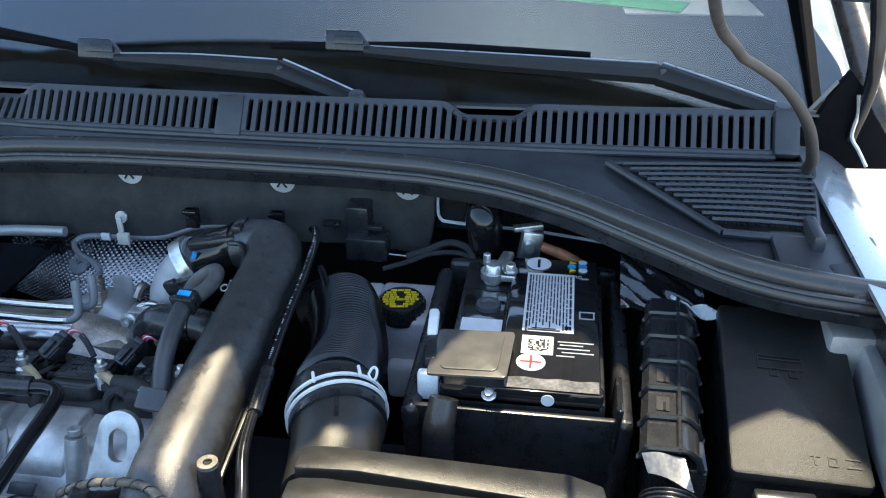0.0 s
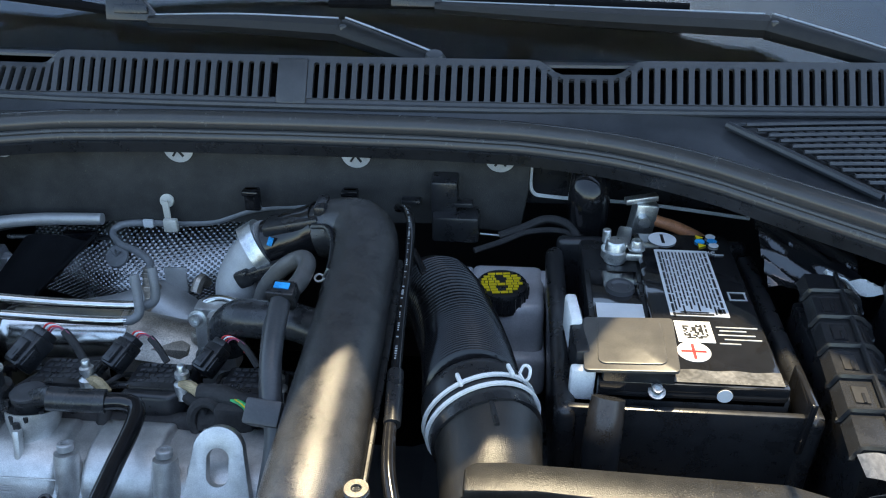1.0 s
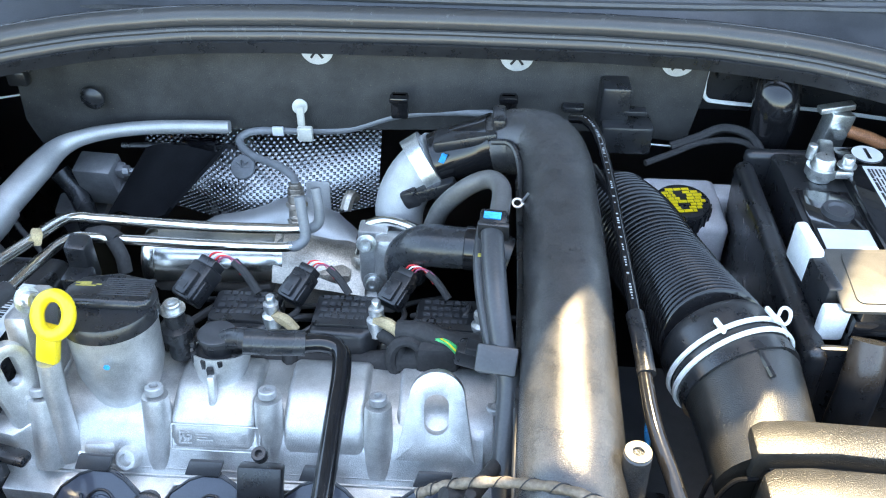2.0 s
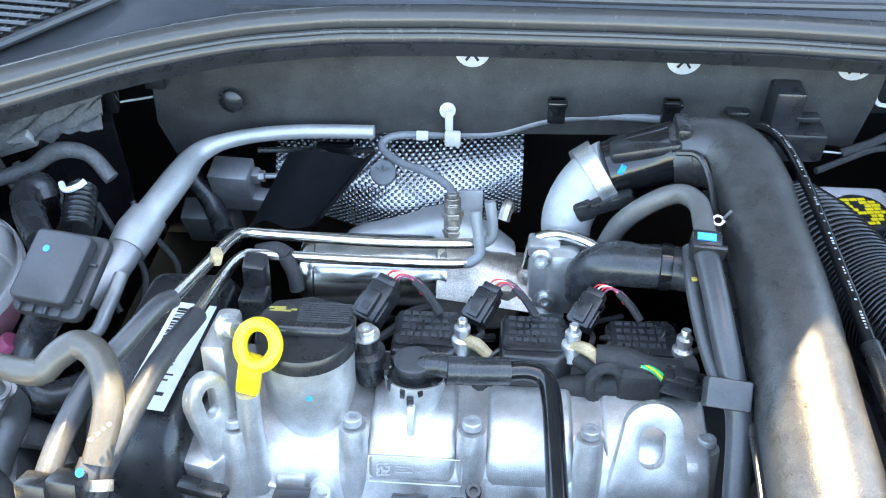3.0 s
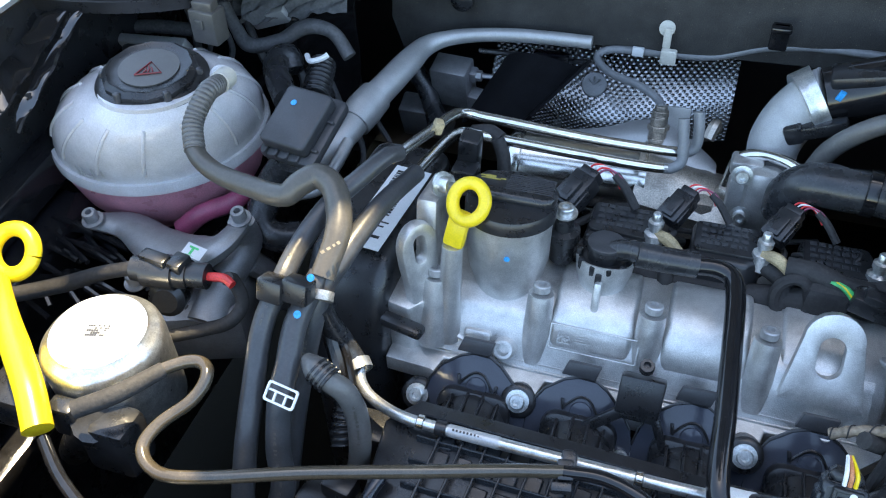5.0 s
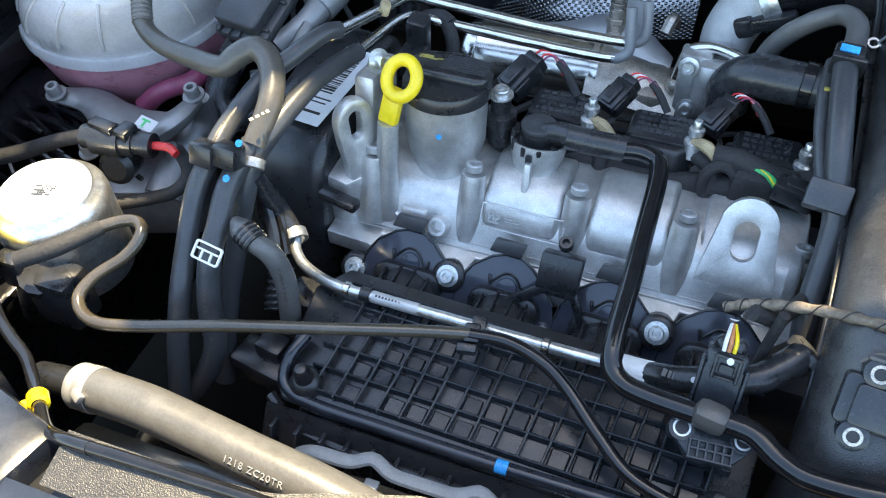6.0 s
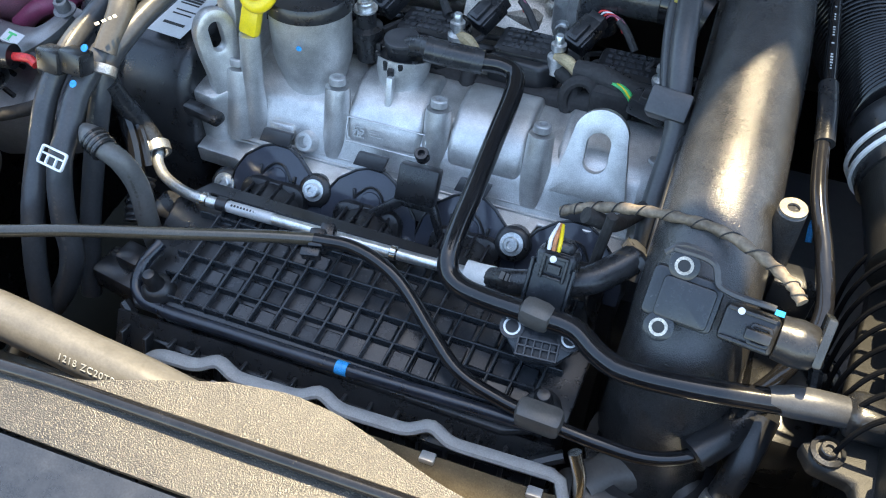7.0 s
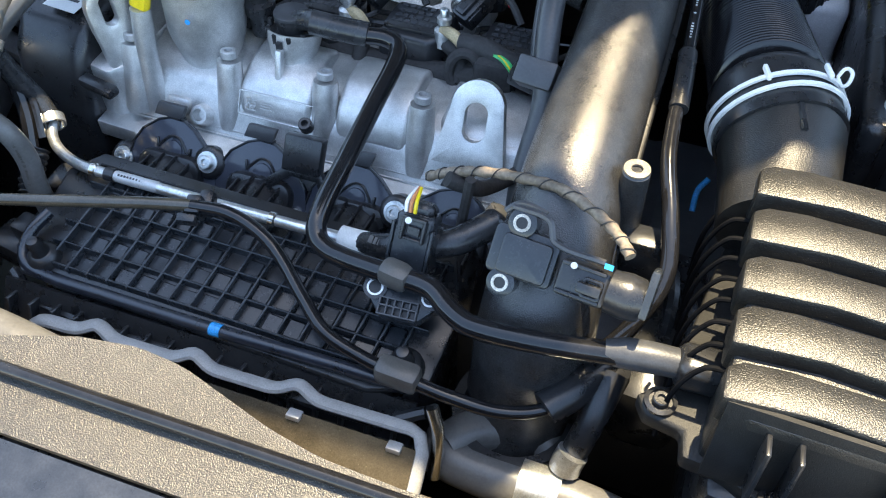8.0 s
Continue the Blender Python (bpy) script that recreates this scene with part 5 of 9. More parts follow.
tube(bm, [(-0.158, 0.462, 0.815), (-0.146, 0.464, 0.816), (-0.134, 0.465, 0.817), (-0.118, 0.467, 0.816)], [0.0075, 0.0095, 0.0095, 0.009], 16)
part("quick_coupling", bm, "grey", bv)
bm = B()
box(bm, (-0.104, 0.468, 0.815), (0.030, 0.024, 0.023), rot=(0, 4, 4), bev=0.007, seg=3)
part("end_boot", bm, "black", bv)
bm = B()
box(bm, (-0.296, 0.483, 0.8025), (0.022, 0.017, 0.0175), rot=(0, 2, -8), bev=0.006)
part("pipe_clip", bm, "greycap", bv, "grey plastic pipe clip")

# ---- ignition coils ----
def coil():
    c = thing("ignition_coil", (0, 0, 0), "black ignition coil with stamped top and a bolt at its corner", "ignition coil", "ignition coils")
    bm = B()
    prism(bm, [(-0.028, -0.024), (0.016, -0.026), (0.028, -0.014), (0.028, 0.026), (-0.028, 0.026)], Matrix.Translation((0, 0, -0.032)), 0.030, bev=0.005, seg=3)
    part("body", bm, "black", c)
    bm = B()
    prism(bm, rounded(0.050, 0.040, 0.005), Matrix.Translation((-0.001, 0.003, -0.003)), 0.004, bev=0.001)
    topp = part("top", bm, "black", c)
    bm = B()
    random.seed(3)
    rows = []
    for j in range(4):
        x = -0.020
        while x < 0.017:
            w = random.uniform(0.002, 0.006)
            rows.append((x, min(x + w, 0.02), -0.012 + j * 0.0085, -0.0075 + j * 0.0085))
            x += w + 0.002
    bars(bm, Matrix.Translation((-0.001, 0.003, 0.001)), rows, 0.0005)
    part("stamped_print", bm, "grey", topp)
    bm = B()
    lathe(bm, [(0.008, -0.02), (0.008, -0.006), (0.0045, -0.004), (0.0045, 0.000), (0.0062, 0.0005), (0.0062, 0.005), (0.0038, 0.006), (0.0038, 0.0115), (0.003, 0.0125), (0, 0.0125)], (0.026, -0.012, 0.010), (0, 0, 1), 12)
    part("stud_bolt", bm, "zinc", c)
    return c


ic = coil()
ic.matrix_basis = pose(-0.457, 0.734, 0.807, -6, 0, 0)
copy_thing(ic, pose(-0.374, 0.736, 0.805, -6, 0, 0))
copy_thing(ic, pose(-0.291, 0.738, 0.803, -6, 0, 0))
HOME[ic.name] = V((-0.458, 0.735, 0.802))


def coil_plug():
    c = thing("coil_connector", (0, 0, 0), "black plug with red and white wires on an ignition coil", "connector", "coil connectors")
    bm = B()
    box(bm, (0, 0, 0), (0.026, 0.040, 0.024), bev=0.003)
    box(bm, (0, -0.004, 0.014), (0.014, 0.026, 0.006), bev=0.0015)
    box(bm, (0, 0.022, 0), (0.021, 0.012, 0.019), bev=0.002)
    for k in (-1, 1):
        box(bm, (0.014 * k, -0.006, 0.003), (0.003, 0.022, 0.012), bev=0.001)
    part("housing", bm, "black", c)
    bm = B()
    box(bm, (0, -0.008, 0.0172), (0.008, 0.008, 0.001))
    part("latch_window", bm, "ink", c)
    for k, col in enumerate(("red", "white", "red", "magenta")):
        bm = B()
        x = -0.0065 + 0.0042 * k
        tube(bm, [(x, 0.026, 0.001), (x + 0.004, 0.034, 0.004), (x + 0.014, 0.038, 0.002), (x + 0.026, 0.036, -0.004), (x + 0.036, 0.030, -0.010)], 0.0011, 6)
        part("wire", bm, col, c)
    bm = B()
    tube(bm, [(0.020, 0.037, -0.001), (0.034, 0.033, -0.008), (0.052, 0.024, -0.020)], 0.0045, 8)
    part("wire_sleeve", bm, "braid", c)
    return c


cp = coil_plug()
small = Matrix.Scale(0.84, 4)
cp.matrix_basis = pose(-0.500, 0.754, 0.813, 28, 0, -32) @ small
copy_thing(cp, pose(-0.417, 0.758, 0.811, 28, 0, -32) @ small)
copy_thing(cp, pose(-0.335, 0.760, 0.809, 28, 0, -32) @ small)

# wiring along the coils
wl = thing("coil_wiring_loom", (-0.40, 0.70, 0.78), "black taped wiring loom behind the camshaft cover", "wiring")
bm = B()
tube(bm, [(-0.55, 0.725, 0.775), (-0.49, 0.715, 0.785), (-0.43, 0.712, 0.775), (-0.36, 0.708, 0.776), (-0.30, 0.708, 0.79), (-0.255, 0.715, 0.80)], 0.011, 12)
tube(bm, [(-0.43, 0.722, 0.80), (-0.418, 0.715, 0.79), (-0.416, 0.70, 0.775)], 0.007, 10)
tube(bm, [(-0.345, 0.722, 0.80), (-0.330, 0.712, 0.795), (-0.328, 0.70, 0.780)], 0.007, 10)
part("trunk", bm, "braid", wl)
for x in (-0.428, -0.345):
    bm = B()
    tube(bm, [(x - 0.004, 0.722, 0.812), (x + 0.008, 0.717, 0.812), (x + 0.018, 0.712, 0.806)], [0.004, 0.005, 0.004], 8)
    part("tape", bm, "tan", wl, "tan cloth tape")
bm = B()
lp = [(-0.322 + 0.013 * math.cos(a), 0.700 + 0.004 * math.sin(a), 0.792 + 0.016 * math.sin(a)) for a in [2 * math.pi * k / 12 for k in range(13)]]
tube(bm, lp, 0.0045, 8, 4)
tube(bm, [(-0.33, 0.715, 0.808), (-0.31, 0.712, 0.810), (-0.29, 0.708, 0.806), (-0.268, 0.712, 0.80)], 0.009, 10)
box(bm, (-0.298, 0.706, 0.792), (0.035, 0.025, 0.035), bev=0.008)
part("coil_of_wire", bm, "braid", wl)
for k, col in enumerate(("green", "yellow", "green")):
    bm = B()
    tube(bm, [(-0.306 + 0.002 * k, 0.706, 0.812), (-0.292 + 0.002 * k, 0.700, 0.812), (-0.283 + 0.002 * k, 0.697, 0.804)], 0.0015, 6)
    part("wire", bm, col, wl)
bm = B()
box(bm, (-0.268, 0.698, 0.802), (0.032, 0.018, 0.016), rot=(0, 10, -8), bev=0.003)
box(bm, (-0.268, 0.696, 0.812), (0.016, 0.012, 0.006), rot=(0, 10, -8), bev=0.001)
part("sensor_plug", bm, "black", wl)
bm = B()
lathe(bm, [(0.010, 0), (0.010, 0.02), (0.013, 0.02), (0.013, 0.03), (0.008, 0.032), (0.008, 0.045), (0, 0.045)], (-0.499, 0.698, 0.79), (0, 0, 1), 18)
part("sensor_post", bm, "black", wl)
random.seed(17)
for k in range(14):
    x0 = -0.56 + 0.022 * k
    a = V((x0, 0.70 + random.uniform(0, 0.03), 0.772 + random.uniform(0, 0.02)))
    b = V((x0 + random.uniform(0.03, 0.08), 0.76 + random.uniform(0, 0.04), 0.765 + random.uniform(0, 0.02)))
    bm = B()
    tube(bm, [a, a.lerp(b, 0.35) + V((0.01, 0, 0.018)), a.lerp(b, 0.7) + V((-0.012, 0, 0.010)), b], random.choice((0.0018, 0.0024, 0.0036)), 8)
    part("wire", bm, random.choice(("braid", "black", "gloss")), wl)
bm = B()
bolt(bm, (-0.499, 0.698, 0.836), (0, 0, 1), 0.0065, 0.006)
part("bolt", bm, "zinc", wl)

# ---- exhaust side: converter canister, shields and probe ----
ex = thing("exhaust_converter", (-0.50, 0.87, 0.70), "silver catalytic converter canister with a stamped heat cover", "exhaust")
bm = B()
lathe(bm, [(0.0, 0), (0.028, 0.0), (0.031, 0.004), (0.031, 0.012), (0.034, 0.014), (0.034, 0.118), (0.031, 0.122), (0.031, 0.13), (0.0, 0.135)], (-0.578, 0.845, 0.752), (1, 0.06, -0.02), 36)
part("canister", bm, "steel", ex)
bm = B()
sheet(bm, lambda u, v: (-0.455 + 0.085 * u, 0.815 + 0.08 * v, 0.752 + 0.030 * math.sin(math.pi * min(1, v * 1.1)) * (1 - 0.35 * u) - 0.012 * u), 14, 10, 0.003)
box(bm, (-0.42, 0.85, 0.735), (0.08, 0.06, 0.05), bev=0.012)
part("outlet_casting", bm, "hot", ex, "heat-tinted outlet casting")
bm = B()
top_line = [V(q) for q in ((-0.5512, 0.9450, 0.7111), (-0.5302, 0.9450, 0.7267), (-0.4715, 0.9400, 0.7561), (-0.4416, 0.9350, 0.7602), (-0.4091, 0.9200, 0.7559), (-0.3879, 0.9000, 0.7446))]
low_line = [V(q) for q in ((-0.5447, 0.9050, 0.7366), (-0.5200, 0.9000, 0.7420), (-0.4679, 0.8950, 0.7487), (-0.4387, 0.8850, 0.7520), (-0.4073, 0.8700, 0.7462), (-0.3841, 0.8650, 0.7339))]


def along(line, u):
    k = min(int(u * 5), 4)
    return line[k].lerp(line[k + 1], u * 5 - k)


sheet(bm, lambda u, v: along(top_line, u).lerp(along(low_line, u), v) + V((0, -0.006, 0.012)) * math.sin(math.pi * v) + V((0, 0, 0.003 * math.sin(14 * u))), 30, 10, 0.0025)
part("heat_cover", bm, "pipe", ex, "stamped dull heat cover")
bm = B()
box(bm, (-0.430, 0.930, 0.768), (0.024, 0.003, 0.034), rot=(-10, 0, 4), bev=0.001)
part("bracket", bm, "pipe", ex)
bm = B()
tube(bm, [(-0.398, 0.90, 0.775), (-0.394, 0.91, 0.785), (-0.392, 0.92, 0.775)], 0.006, 8)
part("pipe_stub", bm, "hot", ex)
o2 = thing("oxygen_sensor", (-0.446, 0.915, 0.74), "brass-coloured oxygen sensor with a grey lead", "sensor")
bm = B()
ob0 = V((-0.4447, 0.8950, 0.7553))
ob1 = V((-0.4460, 0.9050, 0.7987))
up = ob1 - ob0
for a, b, r in ((0, 0.22, 0.0105), (0.22, 0.30, 0.0085), (0.30, 0.34, 0.0092), (0.34, 0.5, 0.0085), (0.5, 0.62, 0.0105), (0.62, 0.80, 0.0080), (0.80, 0.84, 0.0086), (0.84, 0.95, 0.0078), (0.95, 1.05, 0.006)):
    rod(bm, ob0 + up * a, ob0 + up * b, r, seg=6 if r > 0.0085 else 18, bev=0.0006)
part("body", bm, "hot", o2)
bm = B()
tube(bm, [ob1, (-0.4510, 0.9200, 0.7978), (-0.4708, 0.9400, 0.7974), (-0.5061, 0.9700, 0.7904), (-0.5222, 0.9900, 0.7940), (-0.5138, 1.0000, 0.7981), (-0.4842, 1.0050, 0.7987), (-0.4531, 1.0080, 0.7980), (-0.4079, 1.0080, 0.8020), (-0.3565, 1.0080, 0.8199), (-0.2991, 1.0080, 0.8263), (-0.2403, 1.0000, 0.8301)], 0.0041, 10, 6)
part("lead", bm, "plug", o2)
bm = B()
box(bm, (-0.4821, 0.9990, 0.8015), (0.012, 0.004, 0.010), bev=0.001)
part("tag", bm, "label", o2)
cl = thing("lead_clip", (-0.459, 1.01, 0.81), "pale plastic clip holding a lead to the insulation", "clip")
bm = B()
box(bm, (-0.4538, 1.0000, 0.7993), (0.016, 0.008, 0.016), bev=0.002)
box(bm, (-0.4578, 1.0040, 0.8170), (0.008, 0.004, 0.022), bev=0.002)
lathe(bm, [(0.008, 0), (0.008, 0.003), (0, 0.004)], (-0.4599, 1.0160, 0.8223), (0, -1, 0.3), 16)
part("clip_body", bm, "milk", cl)
for q in ((-0.3526, 1.0060, 0.8314), (-0.2402, 1.0060, 0.8411)):
    bm = B()
    c = V(q)
    box(bm, c, (0.017, 0.010, 0.026), bev=0.002)
    box(bm, c + V((0, -0.004, 0.010)), (0.019, 0.012, 0.006), bev=0.002)
    solo("cable_clip", bm, "gloss", "glossy black cable clip on the insulation", "clip", "cable clips")

# embossed tunnel shield
bm = B()


def shield(u, v):
    w = 0.5 - 0.5 * math.cos(math.pi * min(1.0, v * 1.25))
    x = -0.640 + 0.262 * u
    y = 1.058 - 0.095 * w * (0.6 + 0.4 * math.sin(math.pi * u)) + 0.004 * math.sin(9 * u)
    z = 0.812 - 0.105 * v
    h = 0.0014 * max(0.0, math.sin(2 * math.pi * 37 * u) * math.sin(2 * math.pi * 23 * v))
    return (x, y - 0.8 * h, z + 0.55 * h)


sheet(bm, shield, 444, 276)
ths = thing("tunnel_heat_shield", (-0.5, 1.1, 0.7), "dimpled aluminium heat shield behind the engine", "heat shield")
part("embossed_sheet", bm, "foil", ths, angle=80)
bm = B()
lathe(bm, [(0.0135, 0), (0.0125, 0.003), (0.005, 0.004), (0, 0.003)], (-0.522, 0.988, 0.762), (0, -0.75, 0.66), 24)
for a in range(0, 180, 45):
    box(bm, V((-0.522, 0.9855, 0.7645)), (0.017, 0.0016, 0.0016), rot=(42, a, 0))
part("push_fastener", bm, "plug", ths, "round star-shaped push fastener")
sg = thing("steering_guard", (-0.5858, 0.8950, 0.7595), "matt black guard plate in front of the heat shield", "guard plate")
bm = B()
sheet(bm, lambda u, v: V((-0.6413, 0.8950, 0.7540)).lerp(V((-0.6108, 0.9580, 0.7995)), v).lerp(V((-0.5709, 0.8950, 0.7692)).lerp(V((-0.5245, 0.9580, 0.8073)), v), u) + V((0, 0.004 * math.sin(9 * u + 2 * v), 0.007 * math.sin(6 * u) + 0.006 * (u > 0.93))), 8, 8, 0.003)
part("plate", bm, "deepblack", sg)
bm = B()
tube(bm, [(-0.6504, 0.9900, 0.7825), (-0.6012, 1.0000, 0.7780), (-0.5683, 1.0100, 0.7712), (-0.5333, 1.0100, 0.7757)], 0.003, 8)
part("wire_lead", bm, "black", sg)
bm = B()
box(bm, (-0.5741, 1.0100, 0.7735), (0.04, 0.012, 0.014), bev=0.003)
part("clip", bm, "gloss", sg)
bm = B()
box(bm, (-0.678, 0.994, 0.735), (0.042, 0.03, 0.052), rot=(14, 0, -4), bev=0.002)
box(bm, (-0.654, 0.992, 0.748), (0.010, 0.014, 0.014), rot=(14, 0, -4), bev=0.003)
lathe(bm, [(0.006, 0), (0.006, 0.006), (0.003, 0.007), (0.003, 0.03), (0, 0.03)], (-0.650, 0.990, 0.749), (1, 0, 0.05), 6)
box(bm, (-0.650, 0.990, 0.718), (0.022, 0.018, 0.022), rot=(14, 0, -12), bev=0.002)
box(bm, (-0.7202, 1.0200, 0.6637), (0.06, 0.03, 0.05), rot=(20, 0, 0), bev=0.004)
solo("control_unit", bm, "mountcast", "small metal control unit deep beside the firewall", "control unit")

# silver twin pipes
tp = thing("twin_coolant_pipes", (-0.51, 0.80, 0.82), "pair of bright steel pipes bent round the engine's rear", "pipe")
bm = B()
tube(bm, [(-0.628, 0.672, 0.874), (-0.619, 0.74, 0.856), (-0.613, 0.783, 0.845), (-0.606, 0.795, 0.840), (-0.594, 0.799, 0.836), (-0.57, 0.803, 0.832), (-0.50, 0.815, 0.820), (-0.44, 0.827, 0.8115), (-0.421, 0.8298, 0.8105)], 0.0046, 12, 6)
part("upper_pipe", bm, "steel", tp)
# Steel ends get a separate grey that imitates their dark reflection.
bm = B()
tube(bm, [(-0.424, 0.8295, 0.8106), (-0.418, 0.830, 0.8105), (-0.4105, 0.833, 0.815), (-0.4095, 0.837, 0.827), (-0.4125, 0.844, 0.845)], 0.0047, 12, 6)
part("pipe_end", bm, "plug", tp, "upturned steel pipe end, greyed to imitate a dark reflection")
bm = B()
tube(bm, [(-0.618, 0.68, 0.850), (-0.610, 0.755, 0.838), (-0.603, 0.776, 0.833), (-0.592, 0.783, 0.828), (-0.56, 0.788, 0.823), (-0.48, 0.801, 0.811), (-0.440, 0.808, 0.806), (-0.430, 0.810, 0.8058)], 0.0046, 12, 6)
part("lower_pipe", bm, "steel", tp)
bm = B()
tube(bm, [(-0.433, 0.8095, 0.8058), (-0.426, 0.811, 0.806), (-0.4195, 0.815, 0.811), (-0.4200, 0.820, 0.822), (-0.4240, 0.830, 0.845)], 0.0047, 12, 6)
part("pipe_end", bm, "plug", tp, "upturned steel pipe end, greyed to imitate a dark reflection")
bm = B()
tube(bm, [(-0.5985, 0.7900, 0.8240), (-0.5824, 0.7900, 0.8274), (-0.5716, 0.7850, 0.8251)], 0.007, 12)
tube(bm, [(-0.5735, 0.7800, 0.8294), (-0.5667, 0.7750, 0.8166), (-0.5644, 0.7700, 0.8030)], 0.006, 10)
part("sleeve", bm, "braid", tp)
bm = B()
box(bm, (-0.615, 0.745, 0.857), (0.008, 0.010, 0.012), rot=(0, 20, 30), bev=0.002)
part("clamp", bm, "tan", tp)
# cam sensor plug behind the filler cap
bm = B()
box(bm, (-0.5944, 0.7600, 0.8277), (0.018, 0.018, 0.05), rot=(10, 6, 0), bev=0.003)
box(bm, (-0.5936, 0.7450, 0.8151), (0.022, 0.02, 0.026), bev=0.003)
box(bm, (-0.5954, 0.7650, 0.8377), (0.012, 0.012, 0.02), bev=0.002)
solo("cam_sensor", bm, "black", "black sensor plug behind the oil filler", "sensor")

# pipework between converter and charge pipe
sp = thing("turbo_water_pipe", (-0.36, 0.87, 0.78), "small bent steel pipe at the turbocharger", "pipe")
bm = B()
tube(bm, [(-0.3793, 0.8450, 0.7606), (-0.3754, 0.8500, 0.7803), (-0.3708, 0.8550, 0.7962), (-0.3545, 0.8550, 0.8037), (-0.3337, 0.8450, 0.8074), (-0.3158, 0.8350, 0.8052)], 0.0052, 12)
part("bent_pipe", bm, "steel", sp)
bm = B()
lathe(bm, [(0.008, 0), (0.010, 0.003), (0.010, 0.008), (0.007, 0.012), (0, 0.012)], (-0.3757, 0.8450, 0.7596), (0, 0, 1), 16)
part("nut", bm, "hot", sp)
fl = thing("turbo_flange", (-0.35, 0.86, 0.74), "cast flange of the turbocharger outlet", "flange")
bm = B()
box(bm, (-0.3612, 0.8400, 0.7638), (0.030, 0.02, 0.05), rot=(-8, 0, 0), bev=0.005)
box(bm, (-0.3473, 0.8350, 0.7701), (0.03, 0.025, 0.062), rot=(-8, 0, 0), bev=0.007)
box(bm, (-0.3633, 0.8500, 0.7948), (0.028, 0.02, 0.014), bev=0.003)
box(bm, (-0.3574, 0.8300, 0.7315), (0.03, 0.02, 0.02), bev=0.003)
part("flange_body", bm, "cast", fl)
bm = B()
for q in ((-0.3672, 0.8250, 0.8006), (-0.3619, 0.8150, 0.7641)):
    bolt(bm, q, (0, -1, 0.3), 0.006, 0.007)
part("bolt", bm, "zinc", fl)
th = thing("bypass_hose", (-0.29, 0.79, 0.80), "thick dull black rubber bypass hose", "hose")
bm = B()
tube(bm, [(-0.3318, 0.8000, 0.7923), (-0.3305, 0.8000, 0.8136), (-0.3157, 0.7950, 0.8303), (-0.2925, 0.7900, 0.8343), (-0.2652, 0.7850, 0.8375), (-0.2432, 0.7800, 0.8337)], [0.018, 0.019, 0.0185, 0.0178, 0.0172, 0.017], 20)
part("hose", bm, "rubber", th)
bm = B()
lathe(bm, [(0.0170, -0.005), (0.0190, -0.004), (0.0190, 0.004), (0.0170, 0.005)], (-0.2758, 0.7870, 0.8370), (1, -0.1, 0), 28)
part("clamp", bm, "gloss", th)
el = thing("turbo_elbow", (-0.345, 0.90, 0.80), "pale cast aluminium elbow from the turbocharger to the charge pipe", "pipe elbow")
bm = B()
tube(bm, [(-0.3446, 0.8750, 0.7848), (-0.3447, 0.8820, 0.8086), (-0.3357, 0.8920, 0.8288), (-0.3213, 0.9000, 0.8440), (-0.3104, 0.9000, 0.8522)], [0.021, 0.023, 0.024, 0.0245, 0.025], 24)
part("elbow", bm, "castmatte", el)
bm = B()
tube(bm, [(-0.3297, 0.8950, 0.8389), (-0.3222, 0.8980, 0.8429), (-0.3145, 0.9000, 0.8476)], 0.031, 28)
part("band", bm, "zinc", el, "bright band clamp")
bm = B()
box(bm, (-0.3160, 0.8690, 0.8345), (0.052, 0.012, 0.013), rot=(0, -22, 0), bev=0.003)
box(bm, (-0.3330, 0.8690, 0.8275), (0.016, 0.013, 0.018), rot=(0, -22, 0), bev=0.003)
part("lock_tab", bm, "black", el)

# ---- charge pipe ----
cpipe = thing("charge_air_pipe", (-0.204, 0.68, 0.70), "large black moulded charge air pipe with a raised seam", "charge pipe")
bm = B()
tube(bm, [(-0.3123, 0.9000, 0.8490), (-0.2938, 0.9020, 0.8559), (-0.2713, 0.9020, 0.8645), (-0.2564, 0.9000, 0.8720)], [0.025, 0.026, 0.026, 0.026], 28)
part("coupling", bm, "gloss", cpipe, "glossy black coupling")
bm = B()
box(bm, (-0.2847, 0.8950, 0.8787), (0.060, 0.030, 0.012), rot=(0, -14, -2), bev=0.004)
box(bm, (-0.2560, 0.9000, 0.8909), (0.012, 0.03, 0.02), bev=0.003)
part("lock_clip", bm, "black", cpipe)
bm = B()
box(bm, (-0.3046, 0.8760, 0.8661), (0.005, 0.002, 0.009), rot=(0, 20, 0))
part("paint_mark", bm, "blue", cpipe)
PIPE = [(-0.262, 0.900, 0.866), (-0.240, 0.900, 0.871), (-0.217, 0.888, 0.875), (-0.206, 0.855, 0.874), (-0.2045, 0.80, 0.869), (-0.2035, 0.72, 0.861), (-0.2045, 0.635, 0.846), (-0.205, 0.57, 0.832), (-0.205, 0.525, 0.800), (-0.205, 0.497, 0.765), (-0.205, 0.490, 0.72), (-0.207, 0.466, 0.66), (-0.21, 0.47, 0.56)]
bm = B()
tube(bm, PIPE, [0.027, 0.030, 0.031, 0.0305, 0.0305, 0.032, 0.0335, 0.035, 0.037, 0.039, 0.040, 0.040, 0.04], 32, 8)
part("pipe_body", bm, "grain", cpipe)
for s in (-1, 1):
    bm = B()
    path = [V(p) + V((s * (0.031 + 0.0035 * min(1, k / 5)), 0, -0.012)) for k, p in enumerate(PIPE[3:10])]
    tube(bm, path, 0.0034, 8, 6, flat=0.6)
    part("seam", bm, "black", cpipe)
bm = B()
